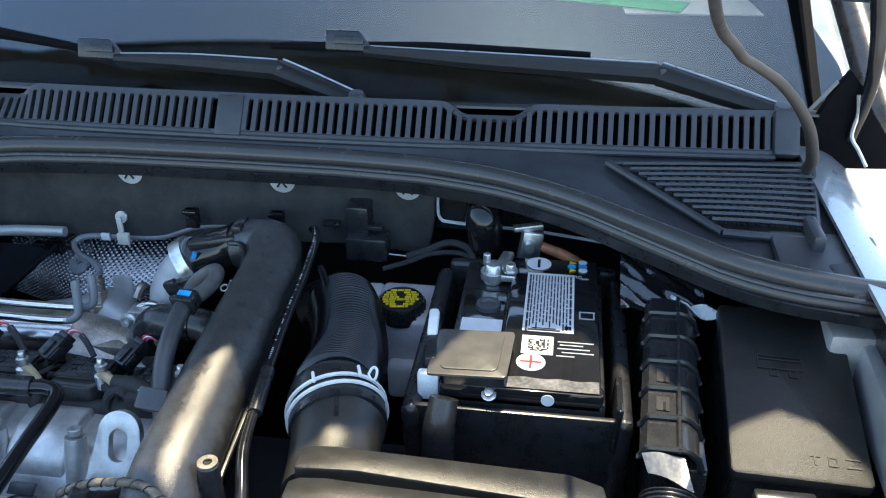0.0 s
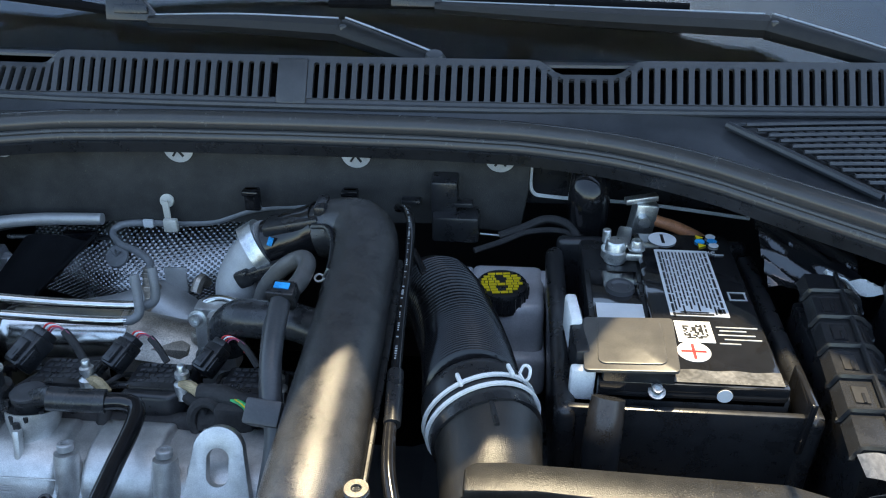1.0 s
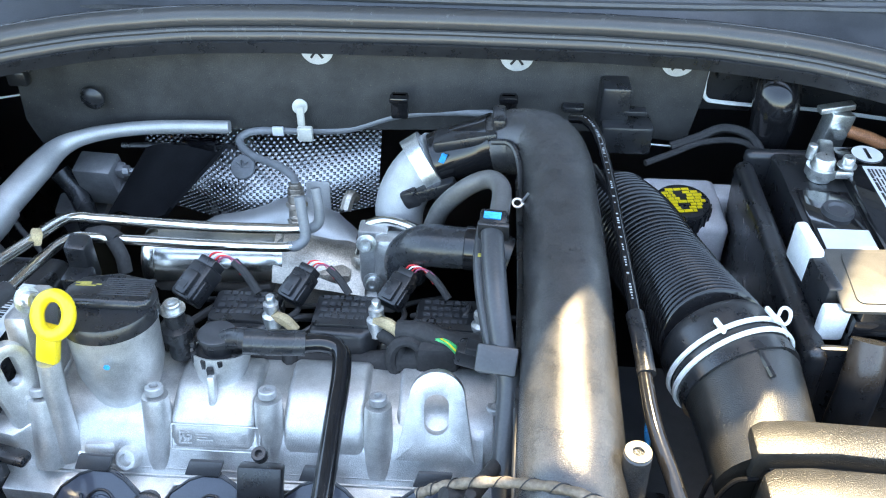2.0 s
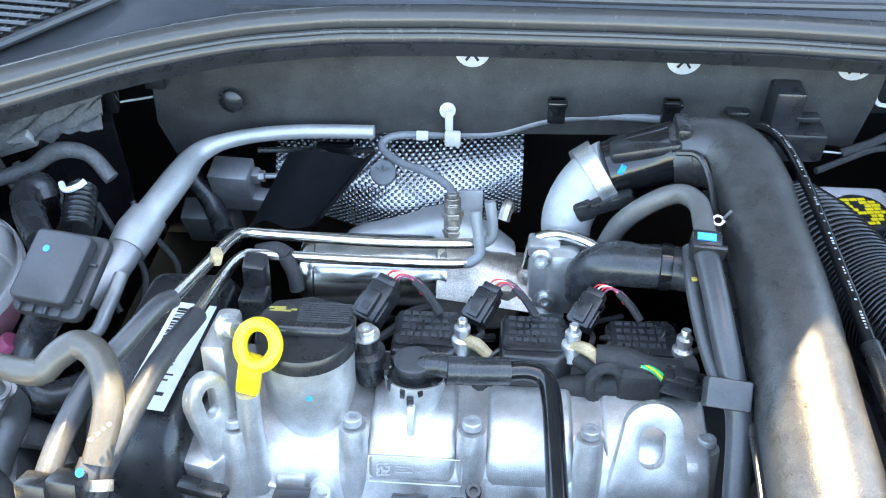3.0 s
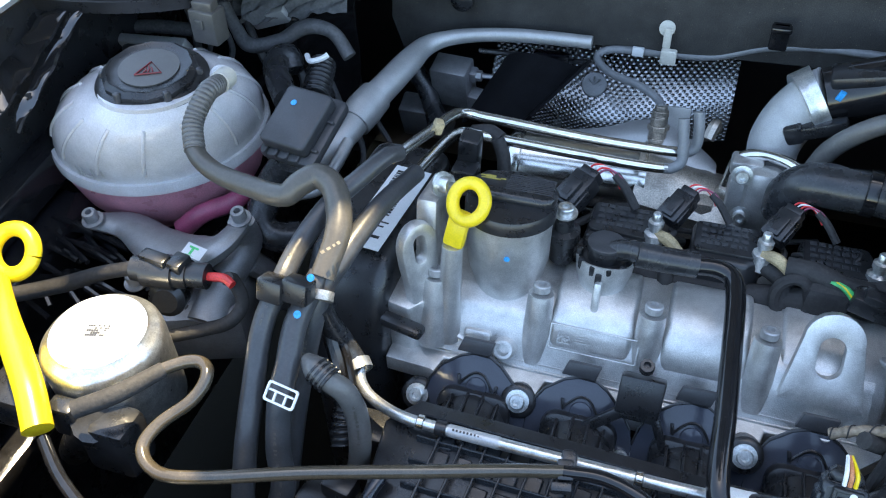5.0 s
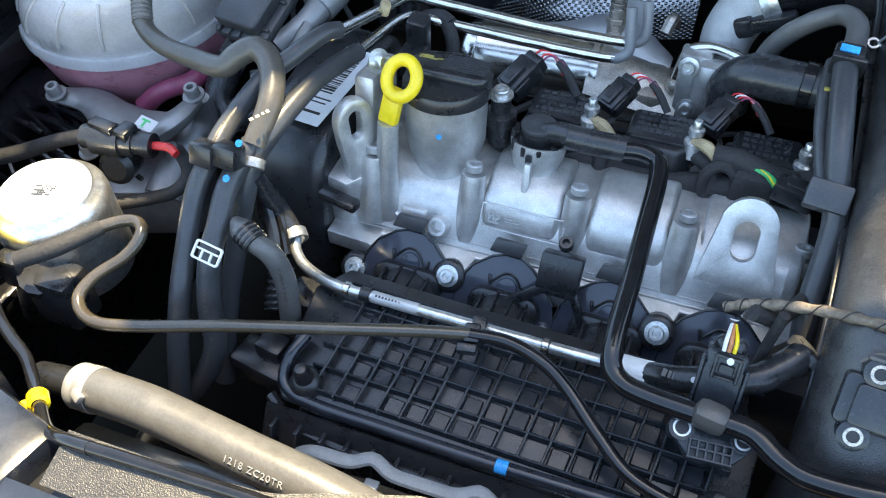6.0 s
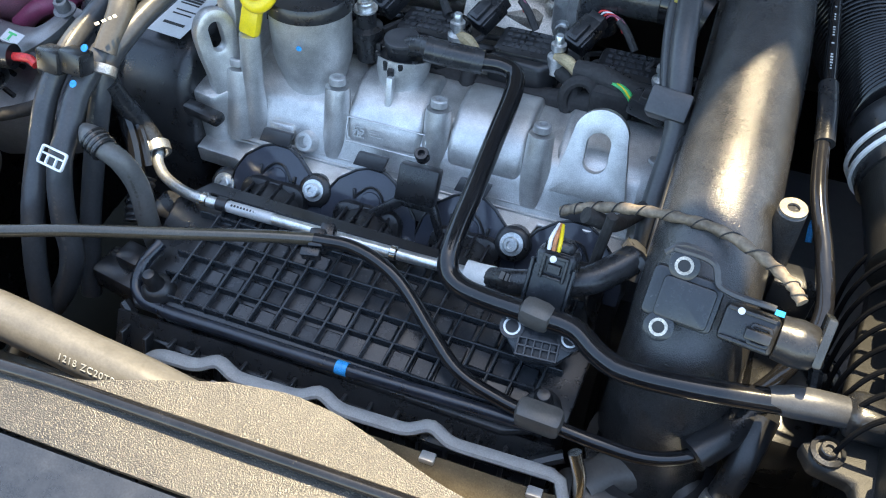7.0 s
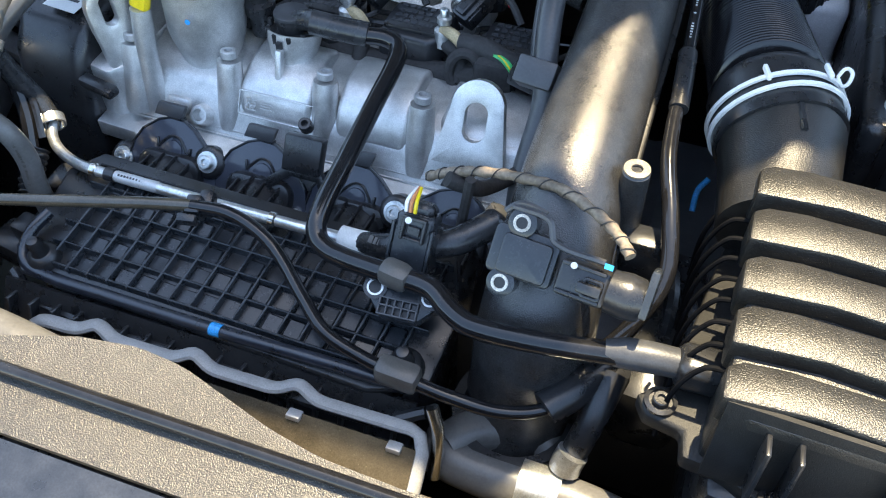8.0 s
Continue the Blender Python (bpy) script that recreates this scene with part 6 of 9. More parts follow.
tube(bm, [(-0.262, 0.878, 0.884), (-0.246, 0.872, 0.886), (-0.238, 0.855, 0.878), (-0.2365, 0.825, 0.868), (-0.2365, 0.790, 0.862)], 0.0028, 8, 6)
part("bend_seam", bm, "black", cpipe)
bm = B()
lathe(bm, [(0.036, 0), (0.043, 0.0), (0.043, 0.014), (0.036, 0.014)], (-0.206, 0.466, 0.70), (0, 0.0, 1), 36)
part("collar", bm, "black", cpipe)
bm = B()
rod(bm, (-0.168, 0.563, 0.80), (-0.168, 0.565, 0.8605), 0.0105, 0.0088, 20, 0.001)
boss = part("mounting_boss", bm, "grain", cpipe)
bm = B()
lathe(bm, [(0.0038, 0.0), (0.0038, 0.0015), (0.0082, 0.0015), (0.0082, 0)], (-0.168, 0.565, 0.861), (0, 0, 1), 24)
part("bush", bm, "hot", boss, "bright metal bush")
bm = B()
lathe(bm, [(0.003, 0), (0.0046, 0), (0.0046, 0.0015), (0.003, 0.0015), (0.003, 0)], (-0.2398, 0.8000, 0.8745), (0, -0.5, 1), 18)
tube(bm, [(-0.2349, 0.8000, 0.8738), (-0.2251, 0.8000, 0.8771), (-0.2183, 0.8000, 0.8755)], 0.0012, 6)
tube(bm, [(-0.2358, 0.8000, 0.8771), (-0.2315, 0.8000, 0.8848)], 0.0012, 6)
part("spring_eye", bm, "zinc", cpipe)

# pressure sensor on the charge pipe
SM = Matrix.Translation((-0.224, 0.480, 0.8515)) @ Matrix.Rotation(radians(-6), 4, "Z") @ Matrix.Rotation(radians(48), 4, "X") @ Matrix.Rotation(radians(0), 4, "Y")
ps = thing("charge_pressure_sensor", (-0.215, 0.48, 0.84), "dark grey pressure sensor bolted to the charge pipe", "sensor")
bm = B()
prism(bm, rounded(0.040, 0.030, 0.004), SM @ Matrix.Translation((0.003, 0.0, -0.010)), 0.011, bev=0.002)
prism(bm, rounded(0.030, 0.024, 0.003), SM @ Matrix.Translation((0.005, -0.001, 0.0)), 0.0055, bev=0.0015)
for y in (0.0185, -0.0185):
    lathe(bm, [(0.0085, -0.010), (0.0085, 0.004), (0.006, 0.005), (0, 0.005)], SM @ V((-0.002 if y > 0 else -0.004, y, 0)), SM.to_3x3() @ V((0, 0, 1)), 20)
part("body", bm, "slate", ps)
bm = B()
for y in (0.0185, -0.0185):
    p = SM @ V((-0.002 if y > 0 else -0.004, y, 0.0048))
    bm = B()
    lathe(bm, [(0.0035, 0), (0.0052, 0), (0.0052, 0.0012), (0.0035, 0.0012), (0.0035, 0)], p, SM.to_3x3() @ V((0, 0, 1)), 20)
    part("bush", bm, "hot", ps, "bright metal bush")
    # Black disc painted as the shade inside the bore.
    bm = B()
    lathe(bm, [(0, 0.0004), (0.0037, 0.0004), (0.0037, 0)], p, SM.to_3x3() @ V((0, 0, 1)), 12)
    part("bush_bore", bm, "ink", ps)
bm = B()
prism(bm, rounded(0.030, 0.021, 0.003), SM @ Matrix.Translation((0.041, -0.003, -0.010)), 0.015, bev=0.002)
prism(bm, rounded(0.012, 0.012, 0.002), SM @ Matrix.Translation((0.047, -0.004, 0.005)), 0.003, bev=0.0006, hole=rounded(0.008, 0.008, 0.001))
for q in (-0.011, 0.006):
    prism(bm, rounded(0.026, 0.0022, 0.0008), SM @ Matrix.Translation((0.040, q, 0.004)), 0.003, bev=0.0006)
box(bm, SM @ V((0.046, -0.004, 0.008)), (0.014, 0.006, 0.010), rot=(48, 0, -6), bev=0.001)
plg = part("plug", bm, "black", ps)
bm = B()
lathe(bm, [(0, 0), (0.002, 0), (0.002, 0.0004), (0, 0.0004)], SM @ V((0.034, 0.006, 0.0082)), SM.to_3x3() @ V((0, 0, 1)), 10)
part("white_dot", bm, "label", plg)
bm = B()
tube(bm, [SM @ V((0.056, -0.002, 0)), SM @ V((0.066, -0.002, 0)), SM @ V((0.074, -0.002, -0.002))], [0.0125, 0.0135, 0.0125], 18)
part("plug_end", bm, "black", ps)
bm = B()
box(bm, SM @ V((0.078, 0.004, 0.0)), (0.005, 0.028, 0.022), rot=(48, 0, -6), bev=0.0015)
part("lock_slide", bm, "slate", ps)
bm = B()
bars(bm, SM @ Matrix.Translation((0, 0, 0.008)), [(0.050, 0.055, 0.010, 0.013)])
part("paint_mark", bm, "blue", ps)
bm = B()
tube(bm, [SM @ V((-0.010, 0.026, 0.004)), SM @ V((0.012, 0.025, 0.005)), SM @ V((0.020, 0.014, 0.006)), SM @ V((0.050, 0.013, 0.008))], 0.0019, 6)
tube(bm, [SM @ V((-0.014, 0.022, 0.003)), SM @ V((-0.006, 0.029, 0.003)), SM @ V((0.010, 0.028, 0.003))], 0.0018, 6)
part("raised_edge", bm, "grey", ps)
# braided loom to the sensor
bl = thing("braided_sensor_loom", (-0.25, 0.54, 0.84), "cloth-braided wiring loom arching over the charge pipe", "wiring")
LOOM = [(-0.302, 0.560, 0.815), (-0.287, 0.560, 0.824), (-0.264, 0.556, 0.836), (-0.237, 0.548, 0.848), (-0.208, 0.535, 0.860), (-0.182, 0.516, 0.867), (-0.166, 0.502, 0.868), (-0.158, 0.492, 0.866)]
bm = B()
path = spline(LOOM, 14)
sweep(bm, path, [0.0034 + 0.0004 * math.sin(i * 0.9) for i in range(len(path))], 10)
part("loom", bm, "tantape", bl, "tan cloth-wrapped loom")
bm = B()
hel = []
for i in range(len(path) * 3):
    k = min(len(path) - 2, i // 3)
    p = path[k].lerp(path[k + 1], (i % 3) / 3)
    d = (path[k + 1] - path[k]).normalized()
    a = d.cross(V((0, 0, 1))).normalized()
    b = a.cross(d)
    hel.append(p + a * 0.0036 * math.cos(i * 0.25) + b * 0.0036 * math.sin(i * 0.25))
sweep(bm, hel, 0.0005, 5)
part("braid", bm, "braid", bl, "dark wrap thread")
bm = B()
tube(bm, [(-0.285, 0.552, 0.826), (-0.27, 0.56, 0.815), (-0.262, 0.58, 0.80), (-0.245, 0.61, 0.795), (-0.225, 0.635, 0.80)], 0.0056, 10)
tube(bm, [(-0.268, 0.548, 0.835), (-0.272, 0.545, 0.80), (-0.275, 0.54, 0.77)], 0.0036, 8)
part("branch", bm, "braid", bl)

# hose running down beside the charge pipe, and vacuum pipe on its other side
vh = thing("vacuum_hose", (-0.26, 0.75, 0.87), "grey-black vent hose rising to a bend beside the charge pipe", "hose")
bm = B()
tube(bm, [(-0.314, 0.845, 0.805), (-0.304, 0.845, 0.833), (-0.283, 0.840, 0.860), (-0.264, 0.834, 0.874), (-0.2535, 0.815, 0.8795), (-0.2535, 0.788, 0.880), (-0.2565, 0.762, 0.884)], [0.0088, 0.0086, 0.0082, 0.0080, 0.0080, 0.0080, 0.0080], 16)
part("upper_hose", bm, "hosegrey", vh)
bm = B()
box(bm, (-0.2590, 0.7530, 0.8865), (0.0215, 0.020, 0.018), rot=(20, 0, -6), bev=0.003)
box(bm, (-0.2590, 0.7440, 0.8885), (0.0235, 0.004, 0.019), rot=(20, 0, -6), bev=0.001)
part("coupling", bm, "black", vh)
bm = B()
box(bm, (-0.2600, 0.7525, 0.8962), (0.013, 0.006, 0.0018), rot=(20, 0, -6))
part("blue_ring", bm, "blue", vh)
bm = B()
tube(bm, [(-0.2600, 0.7460, 0.8870), (-0.2580, 0.7150, 0.8800), (-0.2550, 0.6850, 0.8690), (-0.2500, 0.6600, 0.8520), (-0.2440, 0.6400, 0.8291), (-0.246, 0.60, 0.79), (-0.242, 0.575, 0.75)], [0.0086, 0.0088, 0.0088, 0.0088, 0.0088, 0.0086, 0.0086], 16)
part("down_hose", bm, "bundle", vh)
bm = B()
tube(bm, [(-0.266, 0.765, 0.875), (-0.268, 0.735, 0.87), (-0.265, 0.705, 0.858), (-0.259, 0.675, 0.846), (-0.253, 0.655, 0.84)], 0.0056, 12, 6)
part("thin_hose", bm, "bundle", vh)
bm = B()
box(bm, (-0.268, 0.731, 0.875), (0.004, 0.003, 0.002), bev=0.0005)
part("paint_mark", bm, "oilmark", vh)
bm = B()
box(bm, (-0.2530, 0.6530, 0.8440), (0.029, 0.020, 0.022), rot=(42, 0, -8), bev=0.002)
part("saddle", bm, "bundle", vh)
bp = thing("brake_servo_pipe", (-0.16, 0.75, 0.86), "thin glossy black servo pipe with fine pale print", "pipe")
SERVO = [(-0.187, 0.945, 0.872), (-0.176, 0.925, 0.881), (-0.168, 0.89, 0.884), (-0.163, 0.83, 0.880), (-0.160, 0.75, 0.873), (-0.156, 0.67, 0.862), (-0.152, 0.60, 0.848), (-0.140, 0.555, 0.832), (-0.135, 0.525, 0.815), (-0.148, 0.497, 0.795), (-0.165, 0.48, 0.775)]
bm = B()
tube(bm, SERVO, [0.0048, 0.0046, 0.0044, 0.0042, 0.0042, 0.0045, 0.0052, 0.0056, 0.0056, 0.0056, 0.0056], 14, 6)
part("pipe", bm, "gloss", bp)
bm = B()
tube(bm, [(-0.157, 0.685, 0.864), (-0.155, 0.66, 0.861), (-0.1535, 0.635, 0.856)], 0.0066, 12)
part("sleeve", bm, "black", bp)
bm = B()
path = spline(SERVO, 30)
random.seed(21)
for k in range(20, len(path) - 30):
    if random.random() < 0.45 and not 140 < k < 190:
        p = path[k]
        q = path[k + 1]
        box(bm, p + V((-0.001, -0.0016, 0.0044)), (0.0010 + 0.0012 * random.random(), (q - p).length * 0.5, 0.0003))
part("print", bm, "text", bp)
bm = B()
tube(bm, [(-0.168, 0.905, 0.845), (-0.150, 0.87, 0.83), (-0.14, 0.85, 0.80)], 0.004, 8)
part("branch", bm, "gloss", bp)

# ---- coolant expansion tank ----
TC = V((-0.886, 0.744, 0.806))
ct = thing("coolant_tank", (TC.x, TC.y, 0.70), "round milky coolant tank with pink coolant and a black screw cap", "coolant tank")
R = 0.0985


def tank_at(h):
    """The middle of the tank's round section at the height h over its seam: the neck stands off towards the engine."""
    k = max(0.0, h) / 0.084
    return TC + V((0.043 * k ** 1.3, -0.047 * k ** 1.3, h))


def ball(bm, prof, seg=48):
    rings = []
    for r, h in prof:
        c = tank_at(h)
        n = 1 if r < 1e-6 else seg
        rings.append([bm.verts.new(c + V((r * math.cos(2 * math.pi * q / seg), r * math.sin(2 * math.pi * q / seg), 0))) for q in range(n)])
    for a, b in zip(rings, rings[1:]):
        for q in range(seg):
            q2 = (q + 1) % seg
            if len(b) == 1:
                bm.faces.new((a[q], a[q2], b[0]))
            else:
                bm.faces.new((a[q], a[q2], b[q2], b[q]))
    return bm


bm = B()
ball(bm, [(R, -0.004), (R, 0.002), (R * 0.99, 0.014), (R * 0.955, 0.028), (R * 0.89, 0.043), (R * 0.79, 0.057), (R * 0.67, 0.068), (R * 0.56, 0.075), (R * 0.50, 0.0775), (R * 0.47, 0.082), (0, 0.083)])
part("upper_shell", bm, "tank", ct)
bm = B()
ball(bm, [(R, -0.006), (R * 0.985, -0.02), (R * 0.90, -0.045), (R * 0.74, -0.068), (R * 0.5, -0.085), (0.0, -0.094)])
part("lower_shell", bm, "pink", ct, "lower half, pink with coolant")
bm = B()
ball(bm, [(R - 0.004, -0.008), (R + 0.004, -0.007), (R + 0.0045, 0.0), (R + 0.003, 0.004), (R - 0.004, 0.005)])
part("seam", bm, "tank", ct)
axis = V((0.05, -0.10, 1)).normalized()
for k in range(14):
    a = 2 * math.pi * k / 14 + 0.2
    d = V((math.cos(a), math.sin(a), 0))
    bm = B()
    pts = [tank_at(h) + d * (rr * R) for rr, h in ((0.985, 0.016), (0.95, 0.030), (0.88, 0.0445), (0.78, 0.058), (0.68, 0.067))]
    tube(bm, pts, 0.0018, 6, 4)
    part("rib", bm, "tank", ct)
capc = tank_at(0.079)
bm = B()
lathe(bm, [(0.046, -0.006), (0.048, -0.004), (0.048, 0.003), (0.044, 0.007), (0.039, 0.008)], capc, axis, 40)
part("collar", bm, "black", ct)
bm = B()
prof = [(0.038, 0.0), (0.0405, 0.004), (0.0405, 0.012), (0.036, 0.0155), (0.032, 0.0135), (0.024, 0.014), (0, 0.0145)]
lathe(bm, prof, capc, axis, 12)
cc = part("screw_cap", bm, "black", ct, "twelve-sided black screw cap")
CM = Matrix.Translation(capc + axis * 0.0146) @ frame_of(axis) @ Matrix.Rotation(radians(90), 4, "Z")
bm = B()
TW = CM @ Matrix.Rotation(radians(-90), 4, "Z") @ Matrix.Translation((0, -0.003, 0.0012))
tri = [V((-0.011, -0.007, 0)), V((0.011, -0.007, 0)), V((0.002, 0.009, 0))]
sweep(bm, [TW @ q for q in tri + tri[:1]], 0.0007, 6)
for q, w in ((-0.004, 0.006), (0.0, 0.009), (0.004, 0.006)):
    sweep(bm, [TW @ V((q, -0.005, 0)), TW @ V((q * 0.6 + 0.001, -0.005 + w * 0.5, 0)), TW @ V((q * 0.6, -0.005 + w, 0))], 0.0006, 6)
part("warning_sign", bm, "darkred", cc, "dark red warning sign")
bm = B()
lathe(bm, [(0.0, 0.0152), (0.0255, 0.0150), (0.0255, 0.013)], capc, axis, 36)
part("cap_face", bm, "greycap", cc, "brownish grey cap face")
for a in (20, 80, 140, 200, 260, 320):
    bm = B()
    d = V((math.cos(radians(a)), math.sin(radians(a)), 0))
    box(bm, capc + axis * 0.006 + d * 0.0405, (0.006, 0.006, 0.012), rot=(0, 0, a), bev=0.002)
    part("grip", bm, "grey", cc)
# nipple, sensor, side lug
bm = B()
rod(bm, (-0.9639, 0.9990, 0.6522), (-0.7927, 0.7220, 0.8864), 0.012, 0.010, 20, 0.002)
part("nipple", bm, "tank", ct)
bm = B()
LVL = V((-0.838, 0.786, 0.896))
box(bm, LVL, (0.027, 0.020, 0.032), rot=(0, 0, -6), bev=0.002)
box(bm, LVL + V((0, 0, 0.019)), (0.020, 0.014, 0.010), bev=0.002)
box(bm, LVL + V((-0.003, -0.0105, 0.004)), (0.008, 0.003, 0.009), bev=0.001)
lvl = part("level_sensor_plug", bm, "greycap", ct)
bm = B()
for k in range(3):
    tube(bm, [LVL + V((-0.006 + 0.005 * k, 0, 0.023)), LVL + V((-0.003 + 0.004 * k, 0.004, 0.031)), LVL + V((0.006 + 0.003 * k, 0.008, 0.031)), LVL + V((0.016, 0.012, 0.022))], 0.0006, 6)
part("wire", bm, "magenta", lvl)
bm = B()
box(bm, (-0.9410, 0.7911, 0.8210), (0.045, 0.03, 0.022), rot=(0, 10, 30), bev=0.006)
part("side_lug", bm, "tank", ct)
bm = B()
bars(bm, Matrix.Translation((-0.885, 0.6385, 0.824)) @ Matrix.Rotation(radians(-3), 4, "Z") @ Matrix.Rotation(radians(98), 4, "X"), [(-0.016, -0.0145, -0.006, 0.006), (-0.0118, -0.0105, -0.006, 0.006), (-0.009, -0.001, -0.006, -0.0045), (-0.001, 0.0005, -0.006, 0.006), (0.010, 0.0115, -0.001, 0.006)], 0.0008)
part("level_mark", bm, "pipe", ct)
bm = B()
tube(bm, [(-0.7673, 0.7000, 0.7940), (-0.7865, 0.6900, 0.7755), (-0.8084, 0.6700, 0.7719), (-0.8276, 0.6600, 0.7562)], [0.009, 0.009, 0.009, 0.0095], 12)
part("outlet_pipe", bm, "magenta", ct, "coolant outlet filled with pink coolant")

# bracket (engine mount) under it
mt = thing("engine_mount_bracket", (-0.80, 0.62, 0.70), "cast aluminium engine mount bracket beneath the coolant tank", "bracket")
bm = B()
tube(bm, [(-0.8944, 0.6289, 0.7750), (-0.8613, 0.6344, 0.7720), (-0.8232, 0.6207, 0.7700), (-0.7839, 0.6142, 0.7750), (-0.7608, 0.6203, 0.7850), (-0.7530, 0.6461, 0.7900)], [0.010, 0.016, 0.022, 0.024, 0.018, 0.013], 14, flat=0.55)
part("bridge", bm, "mountcast", mt)
bm = B()
tube(bm, [(-0.7552, 0.6508, 0.7900), (-0.7583, 0.6551, 0.7600), (-0.7672, 0.6261, 0.7400), (-0.7674, 0.5883, 0.7200)], [0.012, 0.014, 0.016, 0.02], 12, flat=0.7)
tube(bm, [(-0.7601, 0.6540, 0.7400), (-0.7441, 0.6662, 0.7100), (-0.7266, 0.6469, 0.7000)], [0.016, 0.014, 0.014], 12, flat=0.7)
box(bm, (-0.7965, 0.6275, 0.7000), (0.09, 0.10, 0.06), rot=(0, 0, 20), bev=0.012)
part("arm", bm, "mountcast", mt)
for q in ((-0.8885, 0.6232, 0.7820), (-0.7499, 0.6432, 0.8000), (-0.8010, 0.5593, 0.7900)):
    bm = B()
    bolt(bm, q, (0, -0.2, 1), 0.0065, 0.010)
    part("bolt", bm, "mountcast", mt)
LM = Matrix.Translation(V((-0.7650, 0.5930, 0.8030))) @ Matrix.Scale(0.62, 4) @ Matrix.Rotation(radians(-12), 4, "Z") @ Matrix.Rotation(radians(16), 4, "X")
bm = B()
bars(bm, LM, [(-0.016, 0.016, -0.0095, 0.0095)])
ml = part("inspection_label", bm, "label", mt, "white label with a green mark")
bm = B()
bars(bm, LM @ Matrix.Translation((0, 0, 0.0005)), [(-0.010, 0.005, 0.003, 0.006), (-0.005, -0.001, -0.006, 0.003), (-0.009, 0.003, -0.0075, -0.007)])
part("mark", bm, "green", ml)

# fuel high-pressure / air-con connector lying over the mount
cn = thing("large_connector", (-0.77, 0.56, 0.81), "black two-part cable connector with a red wire", "connector")
c0, c1 = V((-0.7922, 0.5638, 0.8150)), V((-0.7290, 0.5720, 0.8150))
cd = (c1 - c0).normalized()
bm = B()
for a, b, r in ((0.0, 0.16, 0.010), (0.16, 0.55, 0.0135), (0.55, 0.72, 0.0115), (0.72, 0.95, 0.010)):
    tube(bm, [c0.lerp(c1, a), c0.lerp(c1, (a + b) / 2), c0.lerp(c1, b)], r, 16)
box(bm, c0.lerp(c1, 0.33) + V((0, 0, 0.013)), (0.024, 0.011, 0.008), rot=(0, 0, -8), bev=0.002)
box(bm, c0.lerp(c1, 0.62) + V((0, 0, 0.010)), (0.013, 0.016, 0.011), rot=(0, 0, -8), bev=0.002)
part("housing", bm, "black", cn)
bm = B()
tube(bm, [c1 - cd * 0.004, c1 + cd * 0.010, c1 + cd * 0.018 + V((0, -0.004, -0.002))], 0.0035, 8)
part("wire", bm, "red", cn, "bright red wire")
bm = B()
tube(bm, [c1 + cd * 0.012, (-0.7162, 0.5791, 0.8080), (-0.7097, 0.5748, 0.7900), (-0.7155, 0.5627, 0.7800), (-0.7369, 0.5568, 0.7700), (-0.7638, 0.5454, 0.7650)], 0.0055, 10)
part("loom", bm, "braid", cn)
bm = B()
tube(bm, [c0, (-0.8252, 0.5645, 0.8000), (-0.8666, 0.5596, 0.7800), (-0.9219, 0.5502, 0.7600)], [0.006, 0.006, 0.007, 0.007], 10)
part("loom", bm, "braid", cn)
bm = B()
lathe(bm, [(0.014, 0), (0.015, 0.004), (0.015, 0.02), (0.010, 0.024), (0, 0.024)], (-0.7715, 0.5787, 0.7850), (0.2, -0.9, 0.3), 20)
part("strap_button", bm, "black", cn)

# filter canister with white top
fc = thing("fuel_filter_canister", (-0.795, 0.505, 0.70), "bare aluminium fuel filter canister with a white printed top", "filter canister")
FC = V((-0.7705, 0.4905, 0.8110))
bm = B()
lathe(bm, [(0, -0.08), (0.042, -0.08), (0.0438, -0.076), (0.0442, -0.012), (0.0433, -0.006), (0.040, -0.002), (0.036, 0.0), (0.0345, 0.003), (0.0, 0.003)], FC, (0, -0.03, 1), 48)
part("can", bm, "zinc", fc)
bm = B()
lathe(bm, [(0, 0.003), (0.0338, 0.003), (0.0338, 0.0036), (0, 0.0036)], FC, (0, -0.03, 1), 48)
fl_ = part("top_label", bm, "label", fc, "round white printed top")
bm = B()
FM = Matrix.Translation(FC + V((0, 0, 0.0037))) @ Matrix.Rotation(radians(14), 4, "Z")
rows = [(-0.012, 0.012, 0.030, 0.0325), (-0.010, 0.006, 0.024, 0.0252), (-0.010, 0.008, 0.020, 0.0212), (-0.006, 0.006, 0.012, 0.0132)]
random.seed(8)
for i in range(9):
    for j in range(5):
        if random.random() < 0.55:
            rows.append((-0.008 + i * 0.0018, -0.0064 + i * 0.0018, -0.006 + j * 0.0022, -0.0042 + j * 0.0022))
bars(bm, FM, rows, 0.0002)
part("print", bm, "grey", fl_)
bm = B()
box(bm, FC + V((0.0, -0.052, -0.03)), (0.02, 0.014, 0.03), bev=0.003)
box(bm, FC + V((-0.055, -0.03, -0.05)), (0.05, 0.05, 0.035), bev=0.008)
part("holder", bm, "black", fc)

# long servo/vent tube crossing the front
lt = thing("long_front_pipe", (-0.50, 0.48, 0.77), "long black bent pipe crossing in front of the intake manifold, its left stretch coloured as sunlit", "pipe")
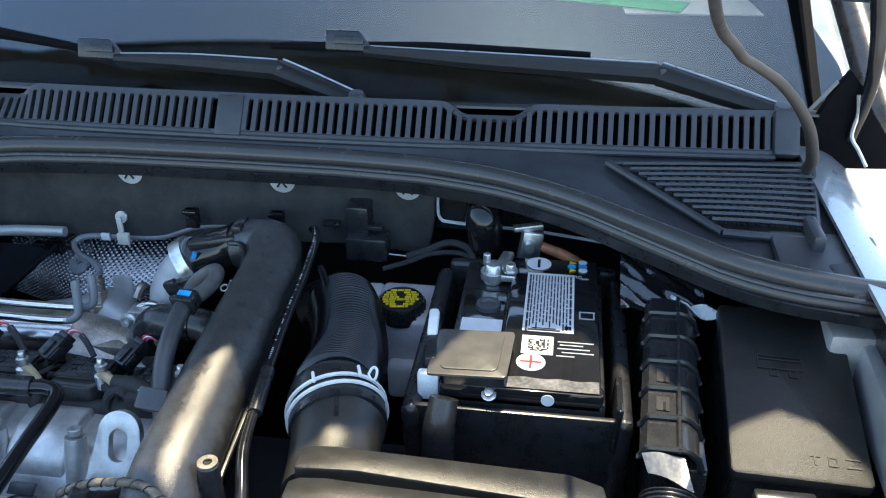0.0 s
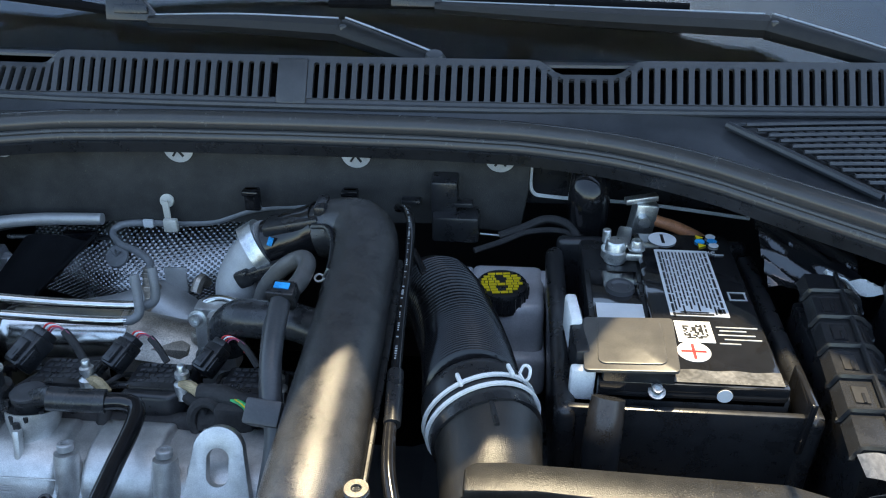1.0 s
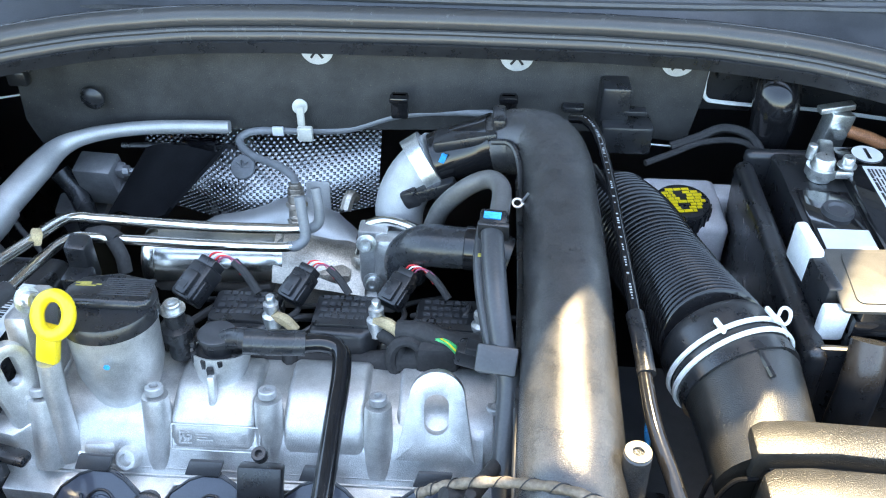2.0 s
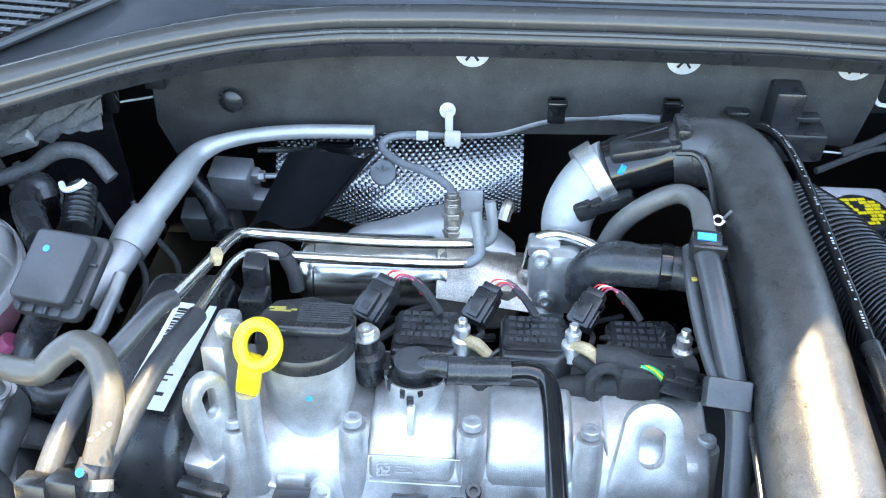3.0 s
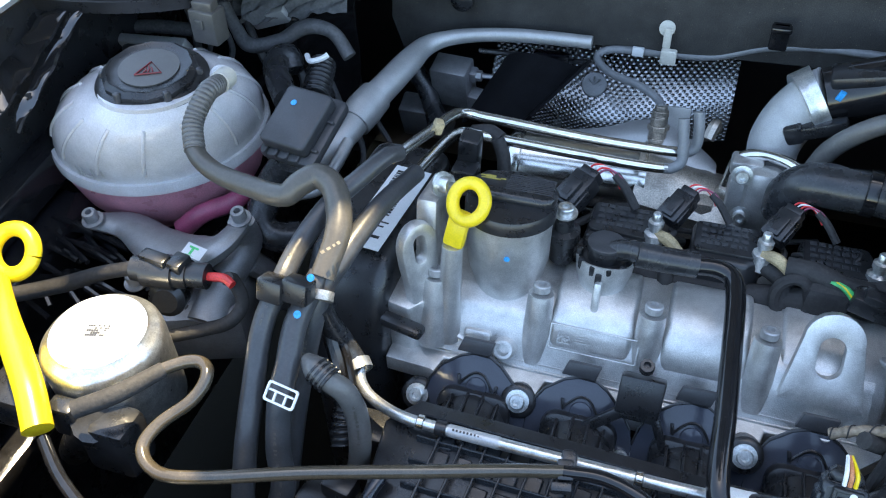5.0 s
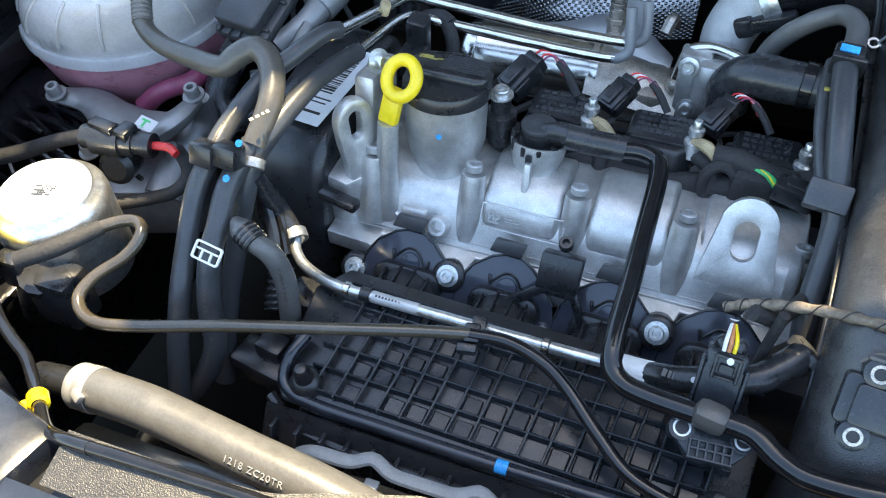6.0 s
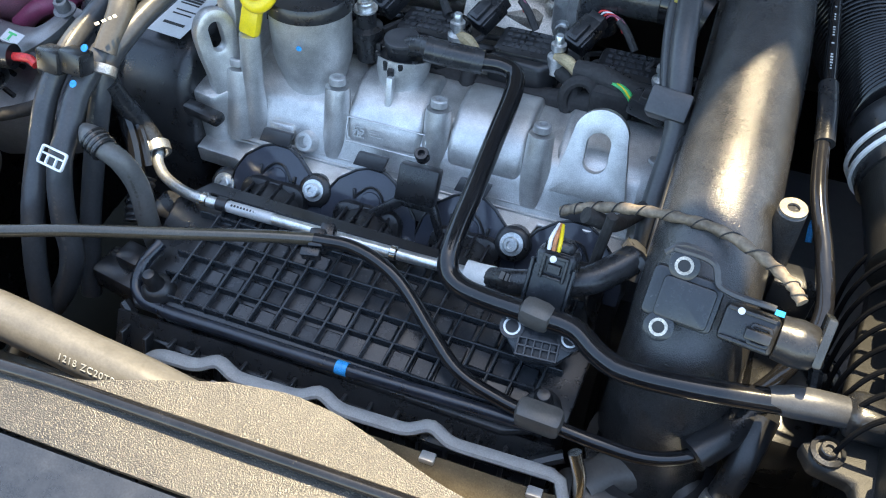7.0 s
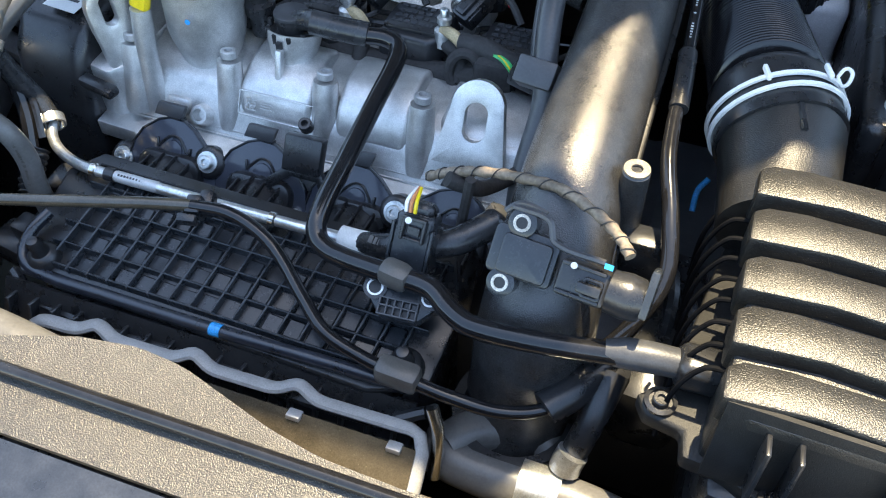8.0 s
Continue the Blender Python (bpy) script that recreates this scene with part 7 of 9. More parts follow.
LONG = [(-0.771, 0.440, 0.812), (-0.747, 0.456, 0.818), (-0.727, 0.482, 0.820), (-0.709, 0.493, 0.822), (-0.696, 0.487, 0.822), (-0.698, 0.469, 0.815), (-0.715, 0.448, 0.806), (-0.718, 0.432, 0.800), (-0.702, 0.422, 0.796), (-0.678, 0.426, 0.795), (-0.613, 0.450, 0.794), (-0.540, 0.474, 0.793), (-0.489, 0.491, 0.792), (-0.456, 0.501, 0.791), (-0.430, 0.504, 0.790), (-0.405, 0.499, 0.786), (-0.384, 0.489, 0.778), (-0.357, 0.467, 0.770), (-0.334, 0.450, 0.765), (-0.305, 0.442, 0.762), (-0.277, 0.437, 0.762), (-0.24, 0.434, 0.760), (-0.21, 0.438, 0.754), (-0.185, 0.450, 0.752), (-0.170, 0.468, 0.756), (-0.155, 0.49, 0.760)]
# One pipe: left stretch in sunlit dusty brown, the rest gloss black.
bm = B()
tube(bm, LONG[:14], 0.0045, 14, 8)
part("pipe", bm, "sunpipe", lt, "dusty pipe stretch coloured as sunlit brown")
bm = B()
tube(bm, LONG[13:], 0.0047, 14, 8)
part("pipe", bm, "gloss", lt)
bm = B()
tube(bm, LONG[0:3], [0.0066, 0.0066, 0.0056], 12, 6)
part("end_sleeve", bm, "braid", lt)
bm = B()
tube(bm, [LONG[-3], LONG[-2], LONG[-1]], [0.0112, 0.012, 0.012], 14)
part("end_sleeve", bm, "black", lt)
bm = B()
box(bm, (-0.455, 0.504, 0.786), (0.011, 0.014, 0.017), rot=(20, 0, 12), bev=0.002)
box(bm, (-0.454, 0.515, 0.779), (0.010, 0.018, 0.012), rot=(20, 0, 12), bev=0.002)
box(bm, (-0.455, 0.492, 0.786), (0.013, 0.006, 0.010), rot=(20, 0, 12), bev=0.001)
part("pipe_clip", bm, "black", lt)
bm = B()
box(bm, (-0.278, 0.437, 0.7635), (0.030, 0.017, 0.0175), rot=(0, 0, -3), bev=0.005)
part("pipe_clip", bm, "greycap", lt, "grey plastic pipe clip")
bm = B()
tube(bm, [(-0.8601, 0.4905, 0.6600), (-0.7981, 0.4597, 0.7500), (-0.7726, 0.4490, 0.7850)], 0.014, 12)
box(bm, (-0.7656, 0.4560, 0.7600), (0.04, 0.03, 0.05), bev=0.006)
part("end_fitting", bm, "black", lt)

# vacuum solenoid / pump box
pb = thing("black_pump_box", (-0.72, 0.71, 0.80), "flat dark grey plastic box with a blue paint dot", "control box")
PM = Matrix.Translation((-0.7255, 0.708, 0.852)) @ Matrix.Rotation(radians(-10), 4, "Z") @ Matrix.Rotation(radians(24), 4, "X")
bm = B()
prism(bm, rounded(0.046, 0.058, 0.005), PM @ Matrix.Translation((0, 0, -0.010)), 0.014, bev=0.003, seg=3)
lidp = part("lid", bm, "grey", pb)
bm = B()
prism(bm, rounded(0.057, 0.070, 0.007), PM @ Matrix.Translation((0.002, 0, -0.020)), 0.010, bev=0.003)
part("base", bm, "grey", pb)
for k in range(6):
    bm = B()
    box(bm, PM @ V((-0.018 + 0.011 * k if k < 4 else 0.025, -0.031 if k < 4 else -0.02 + 0.03 * (k - 4), -0.014)), (0.003, 0.008, 0.014) if k < 4 else (0.008, 0.003, 0.014), rot=(24, 0, -10), bev=0.001)
    part("rib", bm, "grey", pb)
bm = B()
lathe(bm, [(0, 0), (0.0028, 0), (0.0028, 0.0005), (0, 0.0005)], PM @ V((-0.008, 0.012, 0.0042)), PM.to_3x3() @ V((0, 0, 1)), 16)
part("paint_dot", bm, "blue", pb)

# hoses behind the box
bm = B()
tube(bm, [(-0.7637, 0.7610, 0.8300), (-0.7889, 0.7956, 0.8300), (-0.8030, 0.8225, 0.8300), (-0.7975, 0.8355, 0.8300), (-0.7885, 0.8268, 0.8200)], [0.012, 0.013, 0.013, 0.013, 0.011], 16)
solo("bent_hose_end", bm, "rubber", "bent grey rubber hose end behind the pump box", "hose")
hc = thing("clipped_hose", (-0.70, 0.80, 0.80), "black ribbed hose stub with a white spring clip", "hose")
bm = B()
ribbed(bm, [(-0.7559, 0.8007, 0.8100), (-0.7606, 0.8226, 0.8150), (-0.7657, 0.8455, 0.8200)], 0.014, 0.006, 0.002, 20)
part("stub", bm, "black", hc)
bm = B()
tube(bm, [(-0.7760, 0.8349, 0.8350), (-0.7684, 0.8260, 0.8350), (-0.7571, 0.8278, 0.8380), (-0.7524, 0.8331, 0.8400)], 0.0028, 8)
part("spring_clip", bm, "white", hc)
bm = B()
tube(bm, [(-0.7365, 0.7065, 0.8200), (-0.7509, 0.7047, 0.8000), (-0.7589, 0.6901, 0.7800), (-0.7569, 0.6758, 0.7650), (-0.7414, 0.6759, 0.7550), (-0.7185, 0.6921, 0.7500)], [0.013, 0.014, 0.014, 0.014, 0.014, 0.014], 16)
solo("lower_hose", bm, "rubber", "black hose dropping from the pump box", "hose")

# air-conditioning pipe along the firewall
acp = thing("aircon_pipe", (-0.66, 0.95, 0.77), "dull aluminium air-conditioning pipe along the firewall", "pipe")
ACP = [(-0.5284, 0.9950, 0.8048), (-0.5650, 0.9950, 0.8036), (-0.6045, 0.9950, 0.8015), (-0.6489, 0.9900, 0.7982), (-0.6806, 0.9800, 0.7947), (-0.6995, 0.9650, 0.7906), (-0.7092, 0.9350, 0.7857), (-0.7204, 0.9000, 0.7778), (-0.7329, 0.8680, 0.7676), (-0.7398, 0.8300, 0.7576), (-0.7597, 0.8000, 0.7428)]
bm = B()
tube(bm, ACP, [0.0066, 0.0070, 0.0072, 0.0074, 0.0082, 0.0108, 0.0138, 0.0145, 0.0148, 0.0125, 0.0125], 18, 6)
part("pipe", bm, "pipe", acp)
bm = B()
tube(bm, [(-0.7262, 0.8860, 0.7736), (-0.7329, 0.8680, 0.7676), (-0.7371, 0.8500, 0.7623)], [0.0175, 0.019, 0.0175], 18)
part("joint", bm, "pipe", acp)
bm = B()
tube(bm, [(-0.7204, 0.8000, 0.7773), (-0.7240, 0.7700, 0.7665), (-0.7306, 0.7500, 0.7564), (-0.7536, 0.7400, 0.7511)], 0.006, 10)
part("thin_pipe", bm, "pipe", acp)
bm = B()
tube(bm, [(-0.7219, 0.9900, 0.7443), (-0.7082, 0.9850, 0.7274), (-0.6946, 0.9700, 0.7104), (-0.6835, 0.9500, 0.7013)], 0.011, 12)
solo("rear_hose", bm, "rubber", "black rubber hose in the recess behind the pipe", "hose")

# wiring harness at the left of the firewall
bm = B()
random.seed(14)
folds = [(random.uniform(25, 70), random.uniform(20, 60), random.uniform(0, 6), random.uniform(0.0015, 0.0040)) for k in range(8)]
sheet(bm, lambda u, v: (-0.880 + 0.105 * u, 0.915 + 0.035 * u - 0.022 * v, 0.872 + 0.012 * u - 0.036 * v + sum(w * abs(math.sin(a * u * 0.3 + b * v * 0.2 + c)) for a, b, c, w in folds) - 0.008), 44, 24, 0.0012)
solo("crumpled_wrap", bm, "loomtape", "crumpled black wrapping round a harness at the firewall", "wrapping")
wh = thing("firewall_harness", (-0.80, 0.93, 0.85), "taped black wiring harness draped beside the coolant tank", "wiring")
bm = B()
tube(bm, [(-0.8851, 0.8800, 0.8576), (-0.8681, 0.8700, 0.8353), (-0.8491, 0.8600, 0.8225), (-0.8185, 0.8700, 0.8269), (-0.7924, 0.8800, 0.8401), (-0.7649, 0.8800, 0.8379), (-0.7440, 0.8700, 0.8193)], [0.007, 0.0065, 0.008, 0.0068, 0.008, 0.0068, 0.007], 12)
tube(bm, [(-1.0397, 0.8600, 0.7798), (-1.0224, 0.8700, 0.8029), (-0.9850, 0.8800, 0.8133), (-0.9235, 0.8800, 0.8177)], 0.0075, 12)
tube(bm, [(-0.8868, 0.9000, 0.8394), (-0.8607, 0.9200, 0.8376), (-0.8326, 0.9400, 0.8425), (-0.8034, 0.9600, 0.8510)], [0.009, 0.013, 0.011, 0.013], 12)
part("loom", bm, "loomtape", wh)
bm = B()
box(bm, (-0.8443, 0.9000, 0.8328), (0.045, 0.01, 0.018), rot=(20, -20, 0), bev=0.003)
part("bright_bracket", bm, "pipe", wh, "bright metal bracket")
bm = B()
box(bm, (-0.9566, 0.8500, 0.8126), (0.085, 0.012, 0.02), rot=(30, -4, 0), bev=0.004)
part("bright_bracket", bm, "pipe", wh, "bright metal bracket")
for q in ((-0.7865, 0.9850, 0.8395), (-0.7361, 0.9900, 0.8528)):
    bm = B()
    box(bm, q, (0.02, 0.012, 0.016), bev=0.002)
    part("clip", bm, "black", wh)
bm = B()
box(bm, (-0.745, 1.03, 0.905), (0.16, 0.012, 0.05), bev=0.003)
solo("firewall_cover_plate", bm, "black", "black cover plate in the firewall opening by the tank", "cover plate")
bm = B()
tube(bm, [(-0.7142, 1.0100, 0.8576), (-0.7137, 1.0100, 0.8398), (-0.7250, 1.0100, 0.8291), (-0.7945, 1.0100, 0.8127)], 0.0013, 6)
solo("edge_trim", bm, "white", "pale edge trim round a firewall opening", "trim")
wr = thing("wing_rail", (-0.98, 0.7, 0.8), "glossy black wing rail beside the coolant tank", "body rail")
for a, b, c, d in (((-0.998, 0.759, 0.902), (-0.972, 0.763, 0.907), (-0.998, 0.663, 0.877), (-0.972, 0.631, 0.861)),
                   ((-0.968, 0.763, 0.905), (-0.958, 0.764, 0.907), (-0.968, 0.663, 0.864), (-0.958, 0.65, 0.856))):
    bm = B()
    sheet(bm, lambda u, v: V(a).lerp(V(b), u).lerp(V(c).lerp(V(d), u), v) + V((0.002, 0, 0.002)) * math.sin(3.1 * u + 9 * v) + V((0, 0, 0.0012 * math.sin(23 * v))), 8, 30, 0.003)
    part("top_flange", bm, "lacquer", wr, "gloss black folded flange")
bm = B()
box(bm, (-0.985, 0.70, 0.79), (0.03, 0.36, 0.04), rot=(6, 0, 0), bev=0.008)
part("rail", bm, "gloss", wr)
bm = B()
tube(bm, [(-1.0154, 0.7193, 0.7800), (-0.9945, 0.6878, 0.7700), (-0.9733, 0.6587, 0.7600)], 0.004, 8)
solo("copper_strap", bm, "copper", "thin copper-brown strap by the wing", "strap")
bm = B()
bsp = thing("bulkhead_side_panel", (-0.87, 0.95, 0.66), "shiny black pressed bulkhead panel behind the coolant tank", "body panel")
sheet(bm, lambda u, v: (-1.02 + 0.245 * u, 0.985 - 0.05 * v + 0.012 * math.sin(9 * u + 4 * v) * math.sin(7 * v), 0.92 - 0.26 * v + 0.008 * math.sin(11 * u)), 30, 26, 0.003)
part("pressing", bm, "gloss", bsp)
for q in (-0.95, -0.86, -0.77):
    bm = B()
    box(bm, (q, 0.955, 0.86), (0.012, 0.014, 0.05), rot=(12, 0, 6), bev=0.003)
    part("stiffener", bm, "gloss", bsp)
bm = B()
bolt(bm, (-0.90, 0.962, 0.885), (0, -1, 0.3), 0.006, 0.006)
part("bolt", bm, "zinc", bsp)
random.seed(44)
for k in range(9):
    bm = B()
    a = V((-0.97 + 0.025 * k, 0.93 + random.uniform(-0.02, 0.02), 0.86 - 0.012 * k))
    tube(bm, [a, a + V((0.02, -0.015, -0.03)), a + V((random.uniform(0.0, 0.04), -0.02, -0.07)), a + V((0.03, -0.05, -0.13))], 0.003 + 0.002 * random.random(), 8)
    solo("body_wire", bm, "loomtape", "thin taped wire hanging by the bulkhead", "wire", "bulkhead wires")
# tangle of wires below the tank
bm = B()
random.seed(5)
for k in range(34):
    a = V((-0.9069, 0.6047, 0.7350)) + V((random.uniform(-0.07, 0.05), random.uniform(-0.035, 0.05), random.uniform(-0.01, 0.012)))
    b = a + V((random.uniform(0.03, 0.09), random.uniform(-0.04, 0.0), random.uniform(-0.01, 0.01)))
    tube(bm, [a, a.lerp(b, 0.5) + V((0, 0, 0.006)), b], 0.0026, 6, 4)
solo("wire_tangle", bm, "gloss", "tangle of thin black wires below the coolant tank", "wiring", kind="stuff")

# timing cover
tm = thing("timing_cover", (-0.63, 0.72, 0.60), "smooth black timing belt cover with a white bar-coded label", "timing cover")
bm = B()
prism(bm, [(0.60, 0.50), (0.598, 0.74), (0.608, 0.79), (0.63, 0.815), (0.70, 0.822), (0.78, 0.815), (0.80, 0.78), (0.80, 0.50)], Matrix(((0, 0, 1, -0.688), (1, 0, 0, 0), (0, 1, 0, 0), (0, 0, 0, 1))), 0.070, bev=0.012, seg=4)
part("cover", bm, "black", tm)
LBM = Matrix.Translation((-0.640, 0.682, 0.8232)) @ Matrix.Rotation(radians(-6), 4, "Z") @ Matrix.Rotation(radians(2), 4, "X")
bm = B()
bars(bm, LBM, [(-0.016, 0.016, -0.050, 0.050)])
lb2 = part("bar_code_label", bm, "label", tm, "white label with a bar code")
bm = B()
random.seed(6)
rows = []
y = 0.044
while y > -0.01:
    w = random.choice((0.0008, 0.0016, 0.0024))
    rows.append((-0.012, 0.006, y - w, y))
    y -= w + random.choice((0.0008, 0.0016))
rows += [(-0.010, 0.010, -0.020, -0.0185), (-0.010, 0.008, -0.025, -0.0235), (-0.010, 0.010, -0.038, -0.035)]
bars(bm, LBM @ Matrix.Translation((0, 0, 0.0005)), rows, 0.0002)
part("print", bm, "ink", lb2)
bm = B()
box(bm, (-0.6008, 0.6000, 0.7795), (0.036, 0.012, 0.009), rot=(0, 0, -12), bev=0.003)
part("cover_tab", bm, "black", tm)

# hose group in front of the timing cover
hg = thing("coolant_hose", (-0.70, 0.62, 0.85), "brown-black coolant hose from the tank arching to a clip", "hose")
ARC = [(-0.7927, 0.7220, 0.8864), (-0.7879, 0.6824, 0.8950), (-0.7885, 0.6579, 0.8830), (-0.7787, 0.6387, 0.8720), (-0.7548, 0.6258, 0.8660), (-0.7176, 0.6167, 0.8660), (-0.6896, 0.6108, 0.8700), (-0.6792, 0.6175, 0.8780), (-0.6680, 0.6241, 0.8820), (-0.6541, 0.6184, 0.8800), (-0.6434, 0.6025, 0.8720), (-0.6393, 0.5850, 0.8620), (-0.6420, 0.5630, 0.8450)]
bm = B()
tube(bm, ARC, [0.0070, 0.0070, 0.0072, 0.0074, 0.0078, 0.0082, 0.0086, 0.0092, 0.0094, 0.0094, 0.0094, 0.0092, 0.0092], 18, 6)
part("hose", bm, "hosedark", hg)
bm = B()
tube(bm, [ARC[0], V(ARC[0]).lerp(V(ARC[1]), 0.25), V(ARC[0]).lerp(V(ARC[1]), 0.4)], 0.0090, 14)
part("clamp", bm, "milk", hg)
bm = B()
ribbed(bm, [V(ARC[0]).lerp(V(ARC[1]), 0.5)] + ARC[1:4], 0.0084, 0.0038, 0.0012, 16)
part("ribbed_sleeve", bm, "hosegrey", hg, "pale grey ribbed sleeve")
bm = B()
bars(bm, Matrix.Translation(V((-0.6345, 0.5662, 0.8720))) @ Matrix.Rotation(radians(60), 4, "Z") @ Matrix.Rotation(radians(25), 4, "X"), [(-0.008, -0.005, -0.0012, 0.0012), (-0.003, 0.0, -0.001, 0.001), (0.002, 0.004, -0.001, 0.001), (0.0055, 0.008, -0.0012, 0.0012)], 0.0003)
part("print", bm, "greycap", hg)


def hose(name, pts, r, label, mat_="bundle", seg=16):
    h = thing(name, pts[-1], label, "hose", "hose bundle")
    bm = B()
    tube(bm, pts, r, seg, 6)
    part("hose_wall", bm, mat_, h)
    path = spline(pts, 24)
    random.seed(len(pts) * 7)
    bm = B()
    n = 0
    for k in range(int(len(path) * 0.45), int(len(path) * 0.75)):
        if random.random() < 0.6 and n < 26:
            n += 1
            d = (path[k + 1] - path[k]).normalized()
            out = V((0.15, -0.5, 0.8))
            out = (out - d * out.dot(d)).normalized()
            rr = float(np.interp(k / 24, range(len(r)), r))
            m = Matrix((d, out.cross(d), out)).transposed().to_4x4()
            m.translation = path[k] + out * rr
            w = 0.0006 + 0.0006 * random.random()
            bars(bm, m, [(-0.0007, 0.0007, -w, w)], 0.0002)
    part("hose_print", bm, "greycap", h)
    return h


hA = hose("bundle_hose", [(-0.6265, 0.680, 0.872), (-0.6319, 0.6676, 0.8760), (-0.6443, 0.6400, 0.8720), (-0.6595, 0.6164, 0.8620), (-0.6674, 0.5851, 0.8520), (-0.6678, 0.5533, 0.8460), (-0.6735, 0.5272, 0.8250), (-0.6711, 0.4999, 0.8000), (-0.6682, 0.4720, 0.7700), (-0.6681, 0.4512, 0.7300), (-0.6697, 0.4349, 0.6800)], [0.0066, 0.0068, 0.0072, 0.0076, 0.0077, 0.0077, 0.0078, 0.0080, 0.0082, 0.0083, 0.0083], "grey-black coolant hose dropping through a clip")
hB = hose("bundle_hose", [(-0.6452, 0.5655, 0.8450), (-0.6507, 0.5324, 0.8280), (-0.6481, 0.5077, 0.8120), (-0.6471, 0.4909, 0.8000), (-0.6461, 0.4737, 0.7650), (-0.6419, 0.4627, 0.7350), (-0.6545, 0.4531, 0.7000), (-0.6825, 0.4391, 0.6600), (-0.7131, 0.4217, 0.6200)], [0.0082, 0.0084, 0.0084, 0.0086, 0.0088, 0.0088, 0.0088, 0.0088, 0.0088], "grey-black coolant hose with paint dots and a white clip")
hC = hose("bundle_hose", [(-0.6165, 0.688, 0.849), (-0.6240, 0.6365, 0.8580), (-0.6296, 0.6016, 0.8560), (-0.6341, 0.5794, 0.8500), (-0.6426, 0.5604, 0.8350), (-0.6489, 0.5407, 0.8000), (-0.6528, 0.5185, 0.7600), (-0.6537, 0.4949, 0.7200), (-0.6543, 0.4712, 0.6700)], [0.0072, 0.0075, 0.008, 0.008, 0.008, 0.008, 0.008, 0.008, 0.008], "thin grey-black coolant hose beside the timing cover")
hD = hose("branch_hose", [(-0.6328, 0.5134, 0.8150), (-0.6203, 0.5063, 0.8120), (-0.6068, 0.5066, 0.8000), (-0.6011, 0.5078, 0.7750), (-0.5991, 0.5032, 0.7500), (-0.6092, 0.5116, 0.7000)], [0.0065, 0.0078, 0.0080, 0.0082, 0.0082, 0.0082], "grey branch hose with a stepped clamp", "hosegrey")
bm = B()
tube(bm, [(-0.6371, 0.5149, 0.8160), (-0.6283, 0.5096, 0.8150), (-0.6180, 0.5059, 0.8110)], [0.0042, 0.0090, 0.0092], 16)
part("clamp", bm, "hosegrey", hD)
bm = B()
for k in (0.15, 0.4, 0.65, 0.9):
    a, b = V((-0.6283, 0.5096, 0.8150)), V((-0.6152, 0.5045, 0.8100))
    lathe(bm, [(0.0080, -0.0010), (0.0100, -0.0008), (0.0100, 0.0008), (0.0080, 0.0010)], a.lerp(b, k), b - a, 20)
part("clamp_ring", bm, "black", hD)
clipb = thing("hose_clip_block", (-0.65, 0.545, 0.846), "black plastic clip block holding three hoses", "clip")
for q in ((-0.6683, 0.5410, 0.8480), (-0.6503, 0.5426, 0.8500)):
    bm = B()
    box(bm, q, (0.0195, 0.015, 0.017), rot=(-20, 0, -6), bev=0.002)
    part("block", bm, "black", clipb)
bm = B()
box(bm, (-0.6619, 0.5463, 0.8460), (0.012, 0.014, 0.012), rot=(-20, 0, -6), bev=0.002)
part("bridge", bm, "grey", clipb)
bm = B()
tube(bm, [(-0.6415, 0.5568, 0.8380), (-0.6412, 0.5541, 0.8360), (-0.6409, 0.5513, 0.8340)], 0.0098, 14)
part("tan_ring", bm, "hot", clipb, "dull brass ring")
for q in ((-0.6406, 0.5449, 0.8620), (-0.6453, 0.5279, 0.8425)):
    bm = B()
    lathe(bm, [(0, 0), (0.0027, 0), (0.0027, 0.0006), (0, 0.0006)], q, (0, -0.6, 0.8), 12)
    part("paint_dot", bm, "blue", clipb)
wc = thing("white_hose_clip", (-0.64, 0.485, 0.81), "white plastic buckle clip on a hose", "clip")
bm = B()
WM = Matrix.Translation(V((-0.6390, 0.4815, 0.8155))) @ Matrix.Rotation(radians(-10), 4, "Z") @ Matrix.Rotation(radians(38), 4, "X")
prism(bm, rounded(0.0235, 0.0135, 0.002), WM, 0.0022, bev=0.0005, hole=rounded(0.0205, 0.0105, 0.0015))
box(bm, WM @ V((0, 0.0012, 0.001)), (0.019, 0.0013, 0.002), rot=(38, 0, -10), bev=0.0004)
box(bm, WM @ V((-0.004, -0.002, 0.001)), (0.0014, 0.0075, 0.002), rot=(38, 0, -10), bev=0.0004)
box(bm, WM @ V((0.004, -0.002, 0.001)), (0.0014, 0.0075, 0.002), rot=(38, 0, -10), bev=0.0004)
part("buckle", bm, "white", wc)
bm = B()
tube(bm, [(-0.6440, 0.5701, 0.8000), (-0.6304, 0.5589, 0.7850), (-0.6208, 0.5451, 0.7650)], 0.0035, 8)
solo("thin_line", bm, "gloss", "thin black line between the hoses", "pipe", "thin lines")
bm = B()
tube(bm, [(-0.6448, 0.5628, 0.8000), (-0.6335, 0.5500, 0.7800), (-0.6260, 0.5354, 0.7600)], 0.0055, 8)
solo("thin_line", bm, "gloss", "thin black line between the hoses", "pipe", "thin lines")
bm = B()
ribbed(bm, [(-0.6156, 0.5093, 0.7400), (-0.6203, 0.5224, 0.7500), (-0.6220, 0.5369, 0.7600)], 0.010, 0.005, 0.0015, 16)
solo("ribbed_conduit", bm, "black", "short ribbed black conduit among the hoses", "conduit")
bm = B()
box(bm, (-0.6188, 0.4840, 0.7000), (0.05, 0.03, 0.025), rot=(0, 0, -10), bev=0.005)
